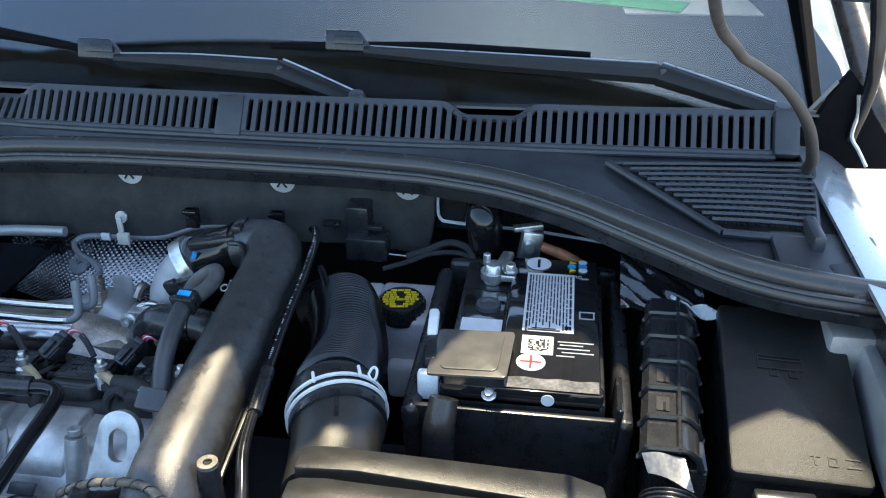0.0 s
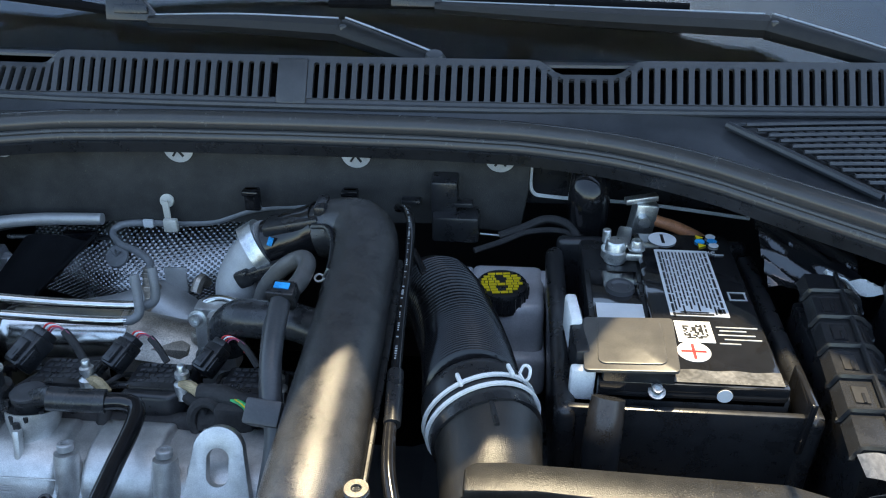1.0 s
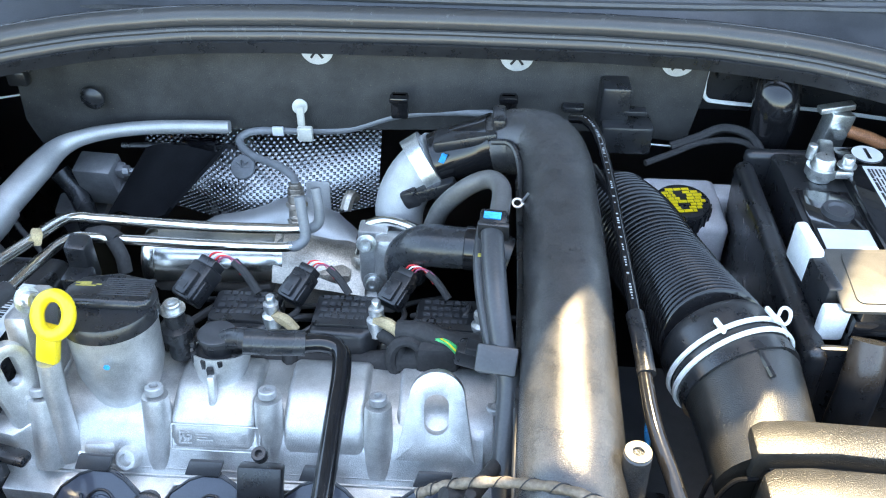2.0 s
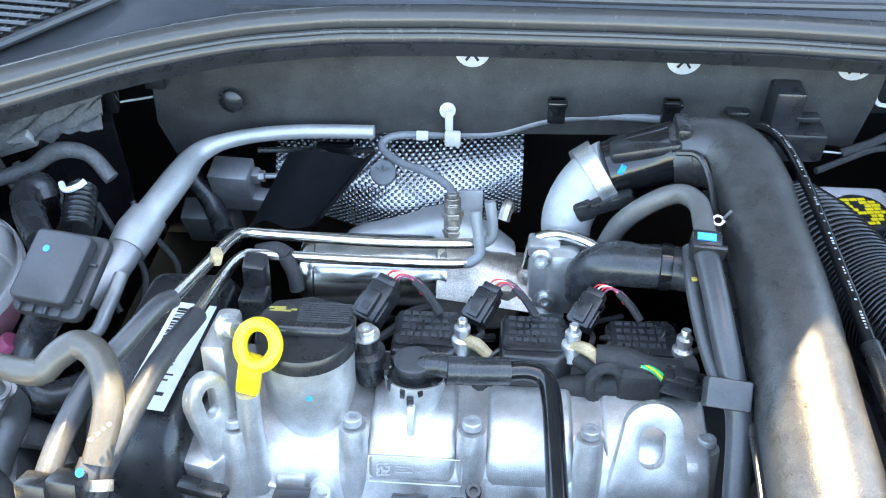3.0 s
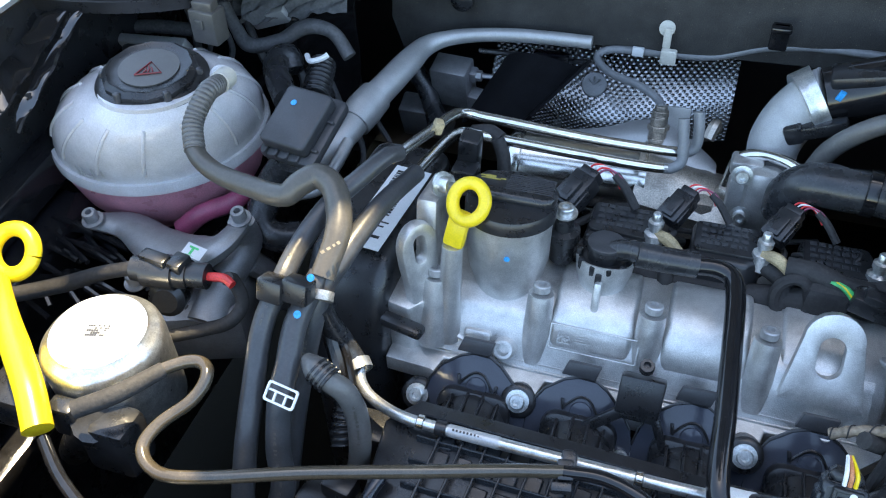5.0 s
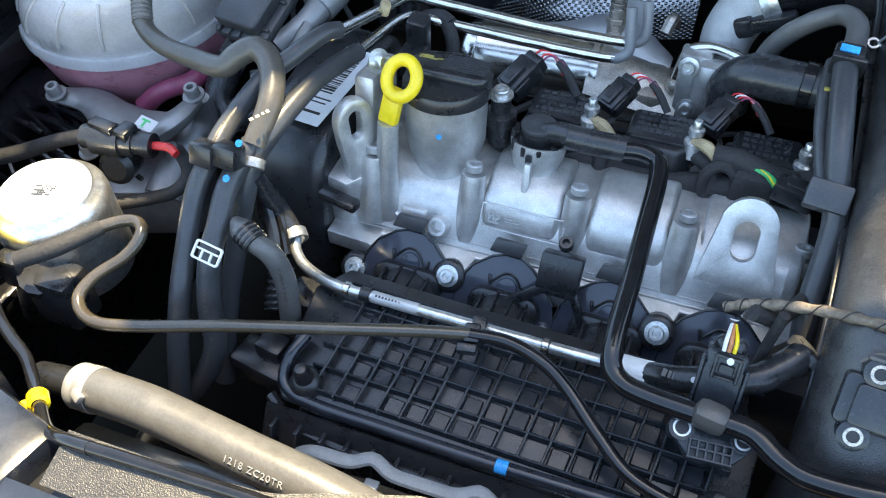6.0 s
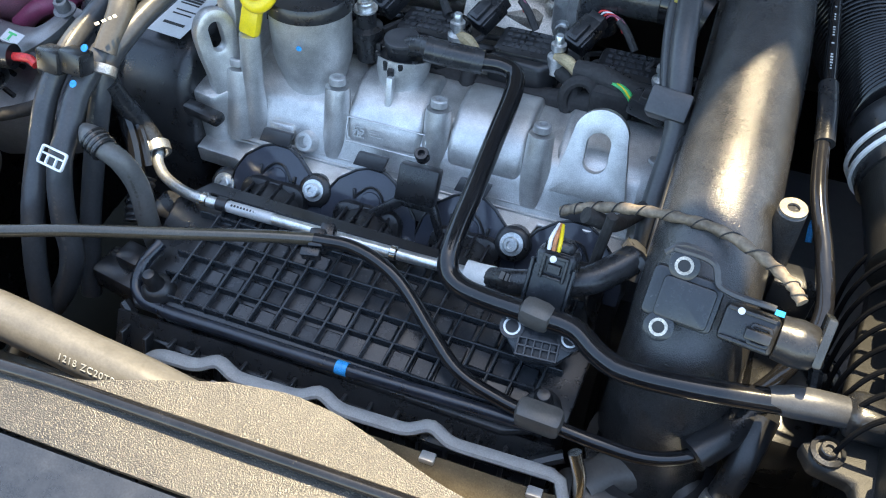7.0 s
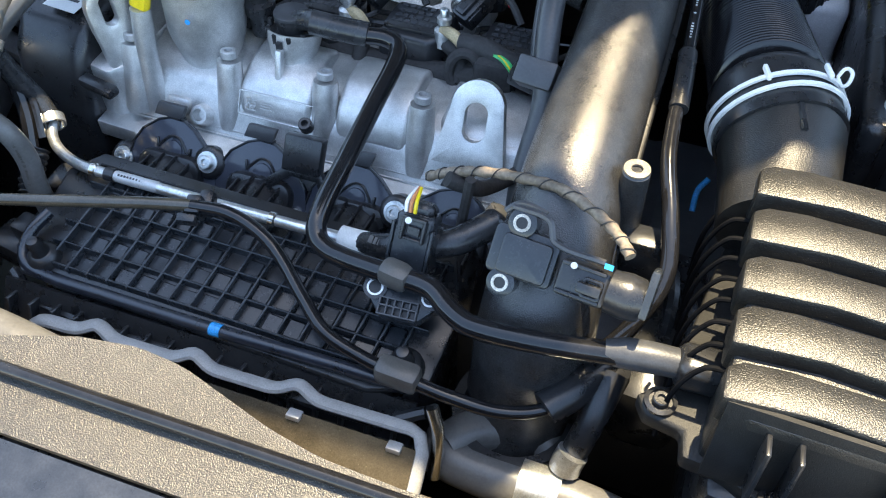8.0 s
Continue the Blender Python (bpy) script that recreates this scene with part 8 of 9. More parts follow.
box(bm, (-0.6131, 0.4911, 0.7150), (0.025, 0.02, 0.02), rot=(0, 0, -10), bev=0.004)
box(bm, (-0.6003, 0.5374, 0.7200), (0.04, 0.03, 0.03), bev=0.005)
solo("drain_valve", bm, "black", "small black valve body beside the manifold", "valve")

# ---- intake manifold ----
im = thing("intake_manifold", (-0.42, 0.50, 0.60), "black ribbed plastic intake manifold in front of the engine", "intake manifold")
def mz(y):
    """Height of the ribbed plate."""
    return 0.752 + 0.16 * (y - 0.47)


bm = B()
prism(bm, [(-0.585, 0.452), (-0.575, 0.44), (-0.30, 0.432), (-0.262, 0.445), (-0.258, 0.50), (-0.275, 0.545), (-0.57, 0.552), (-0.59, 0.53)], Matrix(((1, 0, 0, 0), (0, 1, 0, 0), (0, 0.16, 1, 0.740 - 0.16 * 0.47), (0, 0, 0, 1))), 0.006, bev=0.002)
part("plate", bm, "black", im)
bm = B()
box(bm, (-0.42, 0.49, 0.66), (0.31, 0.11, 0.15), bev=0.025)
part("plenum", bm, "black", im)
xs_ = [-0.555 + 0.0167 * k for k in range(17)]
ys_ = [0.448, 0.4655, 0.483, 0.5005, 0.518, 0.535]
for x in xs_:
    bm = B()
    a, b = V((x, ys_[0], mz(ys_[0]))), V((x + 0.010, ys_[-1], mz(ys_[-1])))
    c = (a + b) / 2
    box(bm, c - V((0, 0, 0.0045)), (0.0019, (b - a).length, 0.010), rot=(math.degrees(math.atan(0.16)), 0, -math.degrees(math.atan2(0.010, 0.087))), bev=0.0006, seg=1)
    part("rib", bm, "slate", im)
for y in ys_:
    bm = B()
    box(bm, (-0.418, y, mz(y) - 0.0045), (0.29, 0.0019, 0.010), rot=(0, 0, -1.0), bev=0.0006, seg=1)
    part("rib", bm, "slate", im)
random.seed(12)
for i in range(16):
    for j in range(5):
        bm = B()
        xx, yy = xs_[i] + 0.0083 + 0.004 * j / 5 + 0.001, (ys_[j] + ys_[j + 1]) / 2
        drop = 0.0082 + random.choice((0.0, 0.0006, 0.0012, 0.003))
        box(bm, (xx, yy + random.uniform(-0.0006, 0.0006), mz(yy) - drop), (0.0136, 0.0146, 0.009), rot=(9 + random.uniform(-2, 2), random.uniform(-2, 2), -4), bev=0.0013, seg=1)
        part("pocket", bm, "slate", im)
# front rim with its lower row of ribs
bm = B()
tube(bm, [(-0.588, 0.445, 0.730), (-0.56, 0.430, 0.722), (-0.42, 0.424, 0.722), (-0.29, 0.420, 0.726), (-0.258, 0.432, 0.735)], 0.0045, 8)
sheet(bm, lambda u, v: (-0.585 + 0.32 * u, 0.437 - 0.020 * v, 0.735 - 0.030 * v), 8, 3, 0.003)
tube(bm, [(-0.588, 0.425, 0.705), (-0.42, 0.416, 0.702), (-0.262, 0.416, 0.708)], 0.0038, 8)
part("front_rim", bm, "black", im)
for k in range(17):
    bm = B()
    x = -0.575 + 0.0187 * k
    box(bm, (x, 0.424, 0.718), (0.0028, 0.018, 0.026), rot=(-20, 0, 0), bev=0.0006, seg=1)
    part("rim_rib", bm, "black", im)
# runners and gasket flanges
for k, x in enumerate((-0.540, -0.458, -0.376, -0.294)):
    bm = B()
    tube(bm, [(x, 0.603, 0.700), (x + 0.001, 0.585, 0.712), (x + 0.003, 0.56, 0.714), (x + 0.006, 0.53, 0.70)], [0.030, 0.0285, 0.027, 0.026], 20, flat=0.8)
    for q in (-0.016, -0.004, 0.008, 0.020):
        box(bm, (x + q, 0.568, 0.735 - abs(q - 0.002) * 0.3), (0.0022, 0.034, 0.014), rot=(-10, 0, 0), bev=0.0008)
    part("runner", bm, "black", im)
    bm = B()
    FLM = slope_m((x, 0.588, 0.715), 56)
    prism(bm, [(-0.041, -0.012), (0.041, -0.012), (0.0415, 0.002), (0.038, 0.014), (0.030, 0.026), (0.017, 0.039), (0.008, 0.0445), (-0.006, 0.0450), (-0.016, 0.0415), (-0.030, 0.031), (-0.038, 0.018), (-0.041, 0.004)], FLM, 0.006, bev=0.0014)
    g = part("gasket_flange", bm, "flange", im, "peaked dark glossy flange of an inlet port")
    bm = B()
    sweep(bm, spline([FLM @ V(q) for q in ((-0.0135, 0.020, 0.0068), (-0.009, 0.025, 0.0068), (-0.004, 0.0295, 0.0068), (0.0, 0.0305, 0.0068), (0.005, 0.029, 0.0068), (0.009, 0.024, 0.0068), (0.0125, 0.018, 0.0068))], 6), 0.0011, 6)
    for q, w in (((-0.0145, 0.0225), 20), ((0.0155, 0.0190), -8)):
        box(bm, FLM @ V((*q, 0.0066)), (0.0022, 0.0085, 0.0036), rot=(56, 0, w), bev=0.0006)
    sweep(bm, [FLM @ V(q) for q in ((-0.041, 0.004, 0.0062), (-0.038, 0.018, 0.0062), (-0.030, 0.031, 0.0062), (-0.016, 0.0415, 0.0062), (-0.006, 0.0450, 0.0062), (0.008, 0.0445, 0.0062), (0.017, 0.039, 0.0062), (0.030, 0.026, 0.0062), (0.038, 0.014, 0.0062))], 0.0010, 6)
    box(bm, FLM @ V((0.001, 0.0460, 0.005)), (0.012, 0.003, 0.006), rot=(56, 0, 0), bev=0.0008)
    part("seal_bead", bm, "black", g)
    bm = B()
    lathe(bm, [(0.0085, 0), (0.0080, 0.0012), (0.004, 0.0022), (0, 0.0024)], FLM @ V((0.0, 0.0185, 0.006)), FLM.to_3x3() @ V((0, 0, 1)), 20)
    part("flange_dome", bm, "flange", g)
    bm = B()
    prism(bm, rounded(0.058, 0.040, 0.012), FLM @ Matrix.Translation((0.001, -0.003, 0.002)), 0.013, bev=0.004)
    part("runner_neck", bm, "black", g)
for p in (V((-0.586, 0.590, 0.715)), V((-0.506, 0.5956, 0.729)), V((-0.4233, 0.5855, 0.705)), V((-0.339, 0.591, 0.734))):
    bm = B()
    p = p + V((0, -0.0060, 0.0052))
    lathe(bm, [(0.0138, -0.020), (0.0138, -0.003), (0.0122, -0.001), (0.0095, 0.0), (0, 0.0)], p, (0, -0.75, 0.66), 20)
    mb = part("bolt_boss", bm, "black", im)
    bm = B()
    bolt(bm, p, (0, -0.75, 0.66), 0.0060, 0.005)
    part("bolt", bm, "zinc", mb)
for x, z in ((-0.546, 0.757), (-0.464, 0.757), (-0.380, 0.757), (-0.297, 0.757)):
    bm = B()
    prism(bm, [(-0.013, -0.001), (0.0125, -0.001), (0.016, 0.0105), (-0.009, 0.0105)], Matrix.Translation((x, 0.6105, z)) @ Matrix.Rotation(radians(64), 4, "X"), 0.005, bev=0.001)
    part("rail_step", bm, "grey", im)
# studs of the manifold
for p in ((-0.562, 0.455, 0.742), (-0.279, 0.452, 0.748), (-0.575, 0.565, 0.70)):
    bm = B()
    lathe(bm, [(0.013, 0), (0.012, 0.006), (0.009, 0.010), (0.007, 0.011), (0.0055, 0.016), (0.006, 0.021), (0.004, 0.025), (0, 0.026)], p, (0, -0.15, 1), 20)
    part("ball_stud", bm, "black", im)
# front pipe along the manifold
fp = thing("manifold_front_pipe", (-0.42, 0.44, 0.74), "slim blue-black steel pipe along the manifold's front", "pipe")
bm = B()
tube(bm, [(-0.575, 0.485, 0.757), (-0.580, 0.466, 0.752), (-0.577, 0.450, 0.744), (-0.560, 0.443, 0.741), (-0.50, 0.440, 0.743), (-0.412, 0.438, 0.746), (-0.32, 0.438, 0.749), (-0.28, 0.437, 0.751)], 0.0046, 12, 6)
part("pipe", bm, "dark", fp)
bm = B()
tube(bm, [(-0.4155, 0.4382, 0.7462), (-0.411, 0.438, 0.7465), (-0.4075, 0.438, 0.7466)], 0.0049, 12)
part("paint_ring", bm, "blue", fp)
bm = B()
tube(bm, [(-0.252, 0.428, 0.752), (-0.245, 0.42, 0.735), (-0.243, 0.405, 0.705)], 0.0045, 10)
part("branch", bm, "steel", fp)
# labelled steel pipe
lp_ = thing("labelled_steel_pipe", (-0.48, 0.53, 0.76), "bright steel pipe with a printed white sleeve and rubber ends", "pipe")
SP = [(-0.622, 0.562, 0.7675), (-0.6165, 0.551, 0.7635), (-0.603, 0.5405, 0.7615), (-0.575, 0.530, 0.7635), (-0.53, 0.527, 0.766), (-0.409, 0.5245, 0.769), (-0.352, 0.526, 0.768)]
bm = B()
tube(bm, SP, 0.0043, 14, 6)
part("pipe", bm, "zinc", lp_)
bm = B()
tube(bm, [(-0.541, 0.5275, 0.7655), (-0.522, 0.5268, 0.7662), (-0.504, 0.5264, 0.7667)], 0.0047, 14)
sl = part("printed_sleeve", bm, "sleeve", lp_, "silvery printed sleeve")
bm = B()
for k in range(9):
    box(bm, (-0.537 + 0.0026 * k, 0.5252, 0.7704), (0.0013, 0.0016, 0.0005), rot=(20, 0, 0))
part("print", bm, "ink", sl)
bm = B()
lathe(bm, [(0.0040, -0.004), (0.0055, -0.004), (0.0055, 0.004), (0.0040, 0.004)], (-0.5465, 0.5277, 0.7653), (1, 0, 0), 16)
part("band", bm, "black", lp_)
for x in (-0.562, -0.4085):
    bm = B()
    lathe(bm, [(0.0043, -0.003), (0.0057, -0.002), (0.0057, 0.002), (0.0043, 0.003)], (x, 0.5286 if x < -0.45 else 0.5245, 0.7645 if x < -0.45 else 0.769), (1, 0, 0), 16)
    part("collar", bm, "steel", lp_)
bm = B()
tube(bm, [(-0.642, 0.556, 0.833), (-0.641, 0.562, 0.808), (-0.636, 0.567, 0.786), (-0.6255, 0.564, 0.7695)], [0.0078, 0.0082, 0.0085, 0.0082], 14)
part("upper_hose", bm, "rubber", lp_)
bm = B()
lathe(bm, [(0.0085, -0.004), (0.0102, -0.004), (0.0102, 0.004), (0.0085, 0.004)], (-0.6225, 0.5615, 0.7675), (0.6, -0.65, -0.35), 20)
part("clamp", bm, "zinc", lp_)
bm = B()
tube(bm, [(-0.356, 0.526, 0.768), (-0.345, 0.526, 0.768), (-0.335, 0.525, 0.770)], 0.0090, 16)
part("white_clamp", bm, "white", lp_, "pale sleeve clamp")
bm = B()
RB = [(-0.338, 0.525, 0.770), (-0.320, 0.520, 0.780), (-0.300, 0.520, 0.788), (-0.274, 0.525, 0.795), (-0.259, 0.537, 0.799), (-0.248, 0.549, 0.802)]
tube(bm, RB, [0.0082, 0.0086, 0.0092, 0.0096, 0.0100, 0.0102], 16)
rbh = part("rubber_hose", bm, "rubber", lp_)
bm = B()
bars(bm, Matrix.Translation((-0.3245, 0.5165, 0.7872)) @ Matrix.Rotation(radians(-8), 4, "Z") @ Matrix.Rotation(radians(30), 4, "X"), [(-0.005, -0.002, -0.0025, 0.0025), (-0.001, 0.001, -0.0025, 0.0025), (0.002, 0.005, -0.0022, 0.0022)], 0.0003)
part("print", bm, "greycap", rbh)
bm = B()
lathe(bm, [(0, 0), (0.0020, 0), (0.0020, 0.0006), (0, 0.0006)], (-0.3095, 0.5135, 0.7925), (0, -0.55, 0.83), 12)
part("white_dot", bm, "label", rbh)
cp_ax = V((0.55, 0.55, 0.62)).normalized()
bm = B()
lathe(bm, [(0.0100, -0.006), (0.0155, -0.004), (0.0160, 0.002), (0.0120, 0.005), (0, 0.005)], (-0.244, 0.553, 0.798), cp_ax, 28)
disc = part("end_disc", bm, "grey", lp_, "grey round end cap with dark notches")
bm = B()
e1, e2 = cp_ax.orthogonal().normalized(), cp_ax.cross(cp_ax.orthogonal()).normalized()
for k in range(9):
    a = 2 * math.pi * k / 9
    box(bm, V((-0.244, 0.553, 0.798)) + (e1 * math.cos(a) + e2 * math.sin(a)) * 0.0135 + cp_ax * 0.001, (0.0038, 0.0038, 0.0038), rot=(40 * k, 20, 30 * k))
part("notch", bm, "ink", disc)
vcn = thing("purge_valve", (-0.297, 0.524, 0.80), "black purge valve with a wired plug on top", "valve")
VM = Matrix.Translation((-0.2945, 0.5145, 0.8000)) @ Matrix.Rotation(radians(-4), 4, "Z") @ Matrix.Rotation(radians(-32), 4, "X")
def vbox(bm, c, s, bev=0.0005):
    box(bm, VM @ V(c), s, rot=(-32, 0, -4), bev=bev, seg=1)


bm = B()
vbox(bm, (0, 0, -0.004), (0.029, 0.021, 0.036), 0.003)
vbox(bm, (0, -0.001, 0.014), (0.0255, 0.019, 0.014), 0.002)
valve = part("body", bm, "slate", vcn)
for x in (-0.0135, 0.0135):
    bm = B()
    vbox(bm, (x, -0.010, -0.001), (0.0022, 0.004, 0.030))
    part("side_rib", bm, "slate", valve)
bm = B()
vbox(bm, (-0.0062, -0.0125, 0.012), (0.0022, 0.004, 0.016))
vbox(bm, (0.0082, -0.0125, 0.012), (0.0022, 0.004, 0.016))
vbox(bm, (0.001, -0.0125, 0.0195), (0.0166, 0.004, 0.0022))
vbox(bm, (0.001, -0.0118, 0.0055), (0.0166, 0.004, 0.0016))
part("latch_frame", bm, "black", valve)
bm = B()
vbox(bm, (0.001, -0.0112, 0.011), (0.009, 0.003, 0.006))
part("latch", bm, "black", valve)
for z in (-0.0195, -0.0165):
    bm = B()
    vbox(bm, (0, -0.0015, z), (0.0305, 0.0225, 0.0016))
    part("collar", bm, "black", valve)
bm = B()
vbox(bm, (0, 0.0005, 0.0235), (0.019, 0.014, 0.009), 0.003)
vbox(bm, (0, 0.0005, 0.0205), (0.022, 0.016, 0.002), 0.0008)
part("wire_boot", bm, "rubber", vcn)
bm = B()
lathe(bm, [(0, 0), (0.0022, 0), (0.0022, 0.0005), (0, 0.0005)], (-0.2940, 0.5036, 0.8330), (0, -0.5, 0.85), 10)
part("white_dot", bm, "label", vcn)
for k, col in enumerate(("white", "copper", "yellow")):
    bm = B()
    tube(bm, [V((-0.2957, 0.5113, 0.8320)) + V((0.003 * k - 0.003, 0, 0)), V((-0.2958, 0.5153, 0.8380)) + V((0.003 * k - 0.003, 0, 0)), V((-0.2971, 0.5297, 0.8360)) + V((0.001 * k, 0, 0))], 0.0013, 6)
    part("wire", bm, col, vcn)
ms = thing("manifold_pressure_sensor", (-0.292, 0.478, 0.78), "black manifold pressure sensor with two bright bushes", "sensor")
MM = Matrix.Translation((-0.2915, 0.482, 0.778)) @ Matrix.Rotation(radians(4), 4, "Z") @ Matrix.Rotation(radians(28), 4, "X") @ Matrix.Scale(0.84, 4)
bm = B()
prism(bm, [(-0.026, 0.006), (-0.018, 0.012), (0.018, 0.010), (0.026, 0.004), (0.026, -0.008), (0.014, -0.020), (-0.014, -0.020), (-0.026, -0.006)], MM @ Matrix.Translation((0, 0, -0.016)), 0.018, bev=0.003)
for q in (-0.022, 0.022):
    lathe(bm, [(0.008, -0.02), (0.008, 0.003), (0.0045, 0.003), (0, 0.001)], MM @ V((q, 0.002, 0)), MM.to_3x3() @ V((0, 0, 1)), 18)
part("body", bm, "slate", ms)
bm = B()
for q in range(6):
    box(bm, MM @ V((-0.0150 + 0.006 * q, -0.011, 0.004)), (0.0013, 0.011, 0.007), rot=(28, 0, 4), bev=0.0003, seg=1)
for y in (-0.0045, -0.0105, -0.0175):
    box(bm, MM @ V((0, y, 0.004)), (0.0270, 0.0014, 0.007), rot=(28, 0, 4), bev=0.0003, seg=1)
part("window_frame", bm, "grey", ms)
# Black plates painted as the shade in the windows.
bm = B()
for q in range(5):
    box(bm, MM @ V((-0.012 + 0.006 * q, -0.014, 0.0022)), (0.0038, 0.0058, 0.0022), rot=(28, 0, 4))
part("recess", bm, "ink", ms)
bm = B()
for q in (-0.022, 0.022):
    lathe(bm, [(0.0043, 0), (0.0056, 0), (0.0056, 0.001), (0.0043, 0.001), (0.0043, 0)], MM @ V((q, 0.002, 0.003)), MM.to_3x3() @ V((0, 0, 1)), 18)
part("bush", bm, "zinc", ms)
# Black discs painted as the dark of the bush holes.
for q in (-0.022, 0.022):
    bm = B()
    lathe(bm, [(0.0043, 0), (0.0043, 0.0004), (0, 0.0004)], MM @ V((q, 0.002, 0.003)), MM.to_3x3() @ V((0, 0, 1)), 14)
    part("bush_hole", bm, "ink", ms)
# black bracket bolted to the cover rail
bk = thing("cable_bracket", (-0.415, 0.60, 0.74), "black angular sheet bracket bolted in front of the camshaft cover", "bracket")
bm = B()
BKM = slope_m((-0.418, 0.594, 0.752), 62)
prism(bm, [(-0.016, -0.014), (0.016, -0.014), (0.017, 0.016), (-0.015, 0.016)], BKM, 0.012, bev=0.002)
prism(bm, [(-0.016, -0.014), (-0.045, -0.038), (-0.040, -0.044), (-0.010, -0.020), (0.012, -0.020), (0.026, -0.050), (0.031, -0.048), (0.016, -0.012)], BKM, 0.006, bev=0.001)
part("sheet", bm, "black", bk)
bm = B()
bolt(bm, BKM @ V((0.001, 0.022, 0.006)), (0, -0.4, 0.9), 0.0056, 0.008, False)
part("bolt", bm, "black", bk)

# ---- radiator pack and front panel ----
rp = thing("radiator_pack", (-0.42, 0.40, 0.60), "radiator tank with a wavy grey flange edge", "radiator")
bm = B()
edge = []
for i in range(81):
    u = i / 80
    x = -0.566 + 0.301 * u
    w = 0.0
    for c in (-0.497, -0.422, -0.345):
        w += 0.010 * math.exp(-((x - c) / 0.010) ** 2)
    edge.append(V((x, 0.412 + 0.006 * u + w * 0.5, 0.727 + w * 0.5 - 0.03 * max(0.0, 1 - u * 9) ** 2)))
edge += [V((-0.258, 0.416, 0.726)), V((-0.253, 0.406, 0.722)), V((-0.251, 0.385, 0.715)), V((-0.251, 0.34, 0.70))]
sweep(bm, edge, 0.0054, 10, flat=0.6)
part("flange_edge", bm, "flatgrey", rp)
bm = B()
sheet(bm, lambda u, v: (-0.57 + 0.318 * u, 0.408 - 0.10 * v, 0.722 - 0.035 * v - 0.01 * math.sin(math.pi * v)), 12, 6, 0.004)
box(bm, (-0.42, 0.365, 0.57), (0.60, 0.05, 0.28), bev=0.01)
# The sunlit brown stands in for sun on the tank as well.
part("tank", bm, "sunpipe", rp)
for x in (-0.497, -0.422, -0.345, -0.275):
    bm = B()
    box(bm, (x + 0.004, 0.404, 0.724), (0.010, 0.008, 0.004), rot=(-15, 0, 0), bev=0.001)
    part("tab", bm, "pipe", rp)
for q, w in (((-0.2896, 0.3989, 0.7120), 0.055), ((-0.3379, 0.4001, 0.7120), 0.03)):
    bm = B()
    m = Matrix.Translation(V(q)) @ Matrix.Rotation(radians(-18), 4, "X")
    bars(bm, m, [(-w / 2, w / 2, -0.006, 0.006)], 0.0006)
    st = part("sticker", bm, "label", rp, "white printed sticker")
    bm = B()
    bars(bm, m @ Matrix.Translation((0, 0, 0.0006)), [(-w * 0.4, w * 0.3, 0.001, 0.003), (-w * 0.4, w * 0.1, -0.003, -0.0015)], 0.0002)
    part("print", bm, "pipe", st)

fpn = thing("front_slam_panel", (-0.42, 0.33, 0.78), "grained black slam panel cover at the car's nose", "front panel")
def rear_edge(x):
    return float(np.interp(x, (-0.63, -0.56, -0.515, -0.48, -0.44, -0.405, -0.375, -0.345, -0.315, -0.284, -0.24, -0.16, -0.05), (0.331, 0.332, 0.335, 0.348, 0.361, 0.366, 0.363, 0.354, 0.345, 0.339, 0.337, 0.337, 0.337)))


bm = B()
sheet(bm, lambda u, v: (-0.640 + 0.60 * u, (1 - v) * 0.300 + v * rear_edge(-0.640 + 0.60 * u), 0.812 + 0.008 * v), 60, 8, 0.006)
part("cover", bm, "dusty", fpn)
bm = B()
sheet(bm, lambda u, v: (-0.640 + 0.60 * u, rear_edge(-0.640 + 0.60 * u) - 0.001 - 0.004 * v, 0.816 - 0.05 * v), 60, 3, 0.004)
part("rear_lip", bm, "dusty", fpn)
bm = B()
tube(bm, [(-0.622, 0.3245, 0.8225), (-0.57, 0.327, 0.8224), (-0.52, 0.329, 0.8222), (-0.41, 0.3295, 0.8222), (-0.30, 0.330, 0.8222), (-0.18, 0.330, 0.8222), (-0.05, 0.330, 0.822)], 0.0038, 10)
part("rubber_bead", bm, "gloss", fpn, "round rubber bead")
bm = B()
sheet(bm, lambda u, v: (-1.00 + 1.35 * u, 0.298 - 0.20 * v, 0.808 - 0.03 * v - 0.05 * v * v), 20, 6, 0.004)
part("nose_skin", bm, "dark", fpn, "dark blue-black nose skin")
bm = B()
box(bm, (-0.42, 0.31, 0.70), (0.55, 0.03, 0.19), bev=0.006)
part("crossmember", bm, "black", fpn)
cbl = thing("bonnet_release_cable", (-0.70, 0.36, 0.80), "brown-black bonnet cable with a yellow clip on the slam panel", "cable")
bm = B()
tube(bm, [(-0.790, 0.420, 0.785), (-0.765, 0.401, 0.785), (-0.746, 0.390, 0.785), (-0.726, 0.380, 0.785), (-0.704, 0.363, 0.788), (-0.685, 0.348, 0.795), (-0.664, 0.333, 0.805), (-0.644, 0.326, 0.817), (-0.620, 0.3245, 0.8225)], 0.0042, 12, 6)
part("cable", bm, "gloss", cbl)
bm = B()
lathe(bm, [(0.0045, -0.006), (0.0068, -0.0045), (0.0068, 0.0045), (0.0045, 0.006)], (-0.690, 0.352, 0.793), (0.7, -0.6, 0.3), 18)
box(bm, (-0.6955, 0.3450, 0.789), (0.012, 0.008, 0.008), rot=(0, 0, -20), bev=0.002)
lathe(bm, [(0.0028, -0.0022), (0.0060, -0.0022), (0.0060, 0.0022), (0.0028, 0.0022), (0.0028, -0.003)], (-0.701, 0.340, 0.790), (0, -0.8, 0.6), 16)
part("clip", bm, "yellow", cbl, "yellow plastic clip")
bm = B()
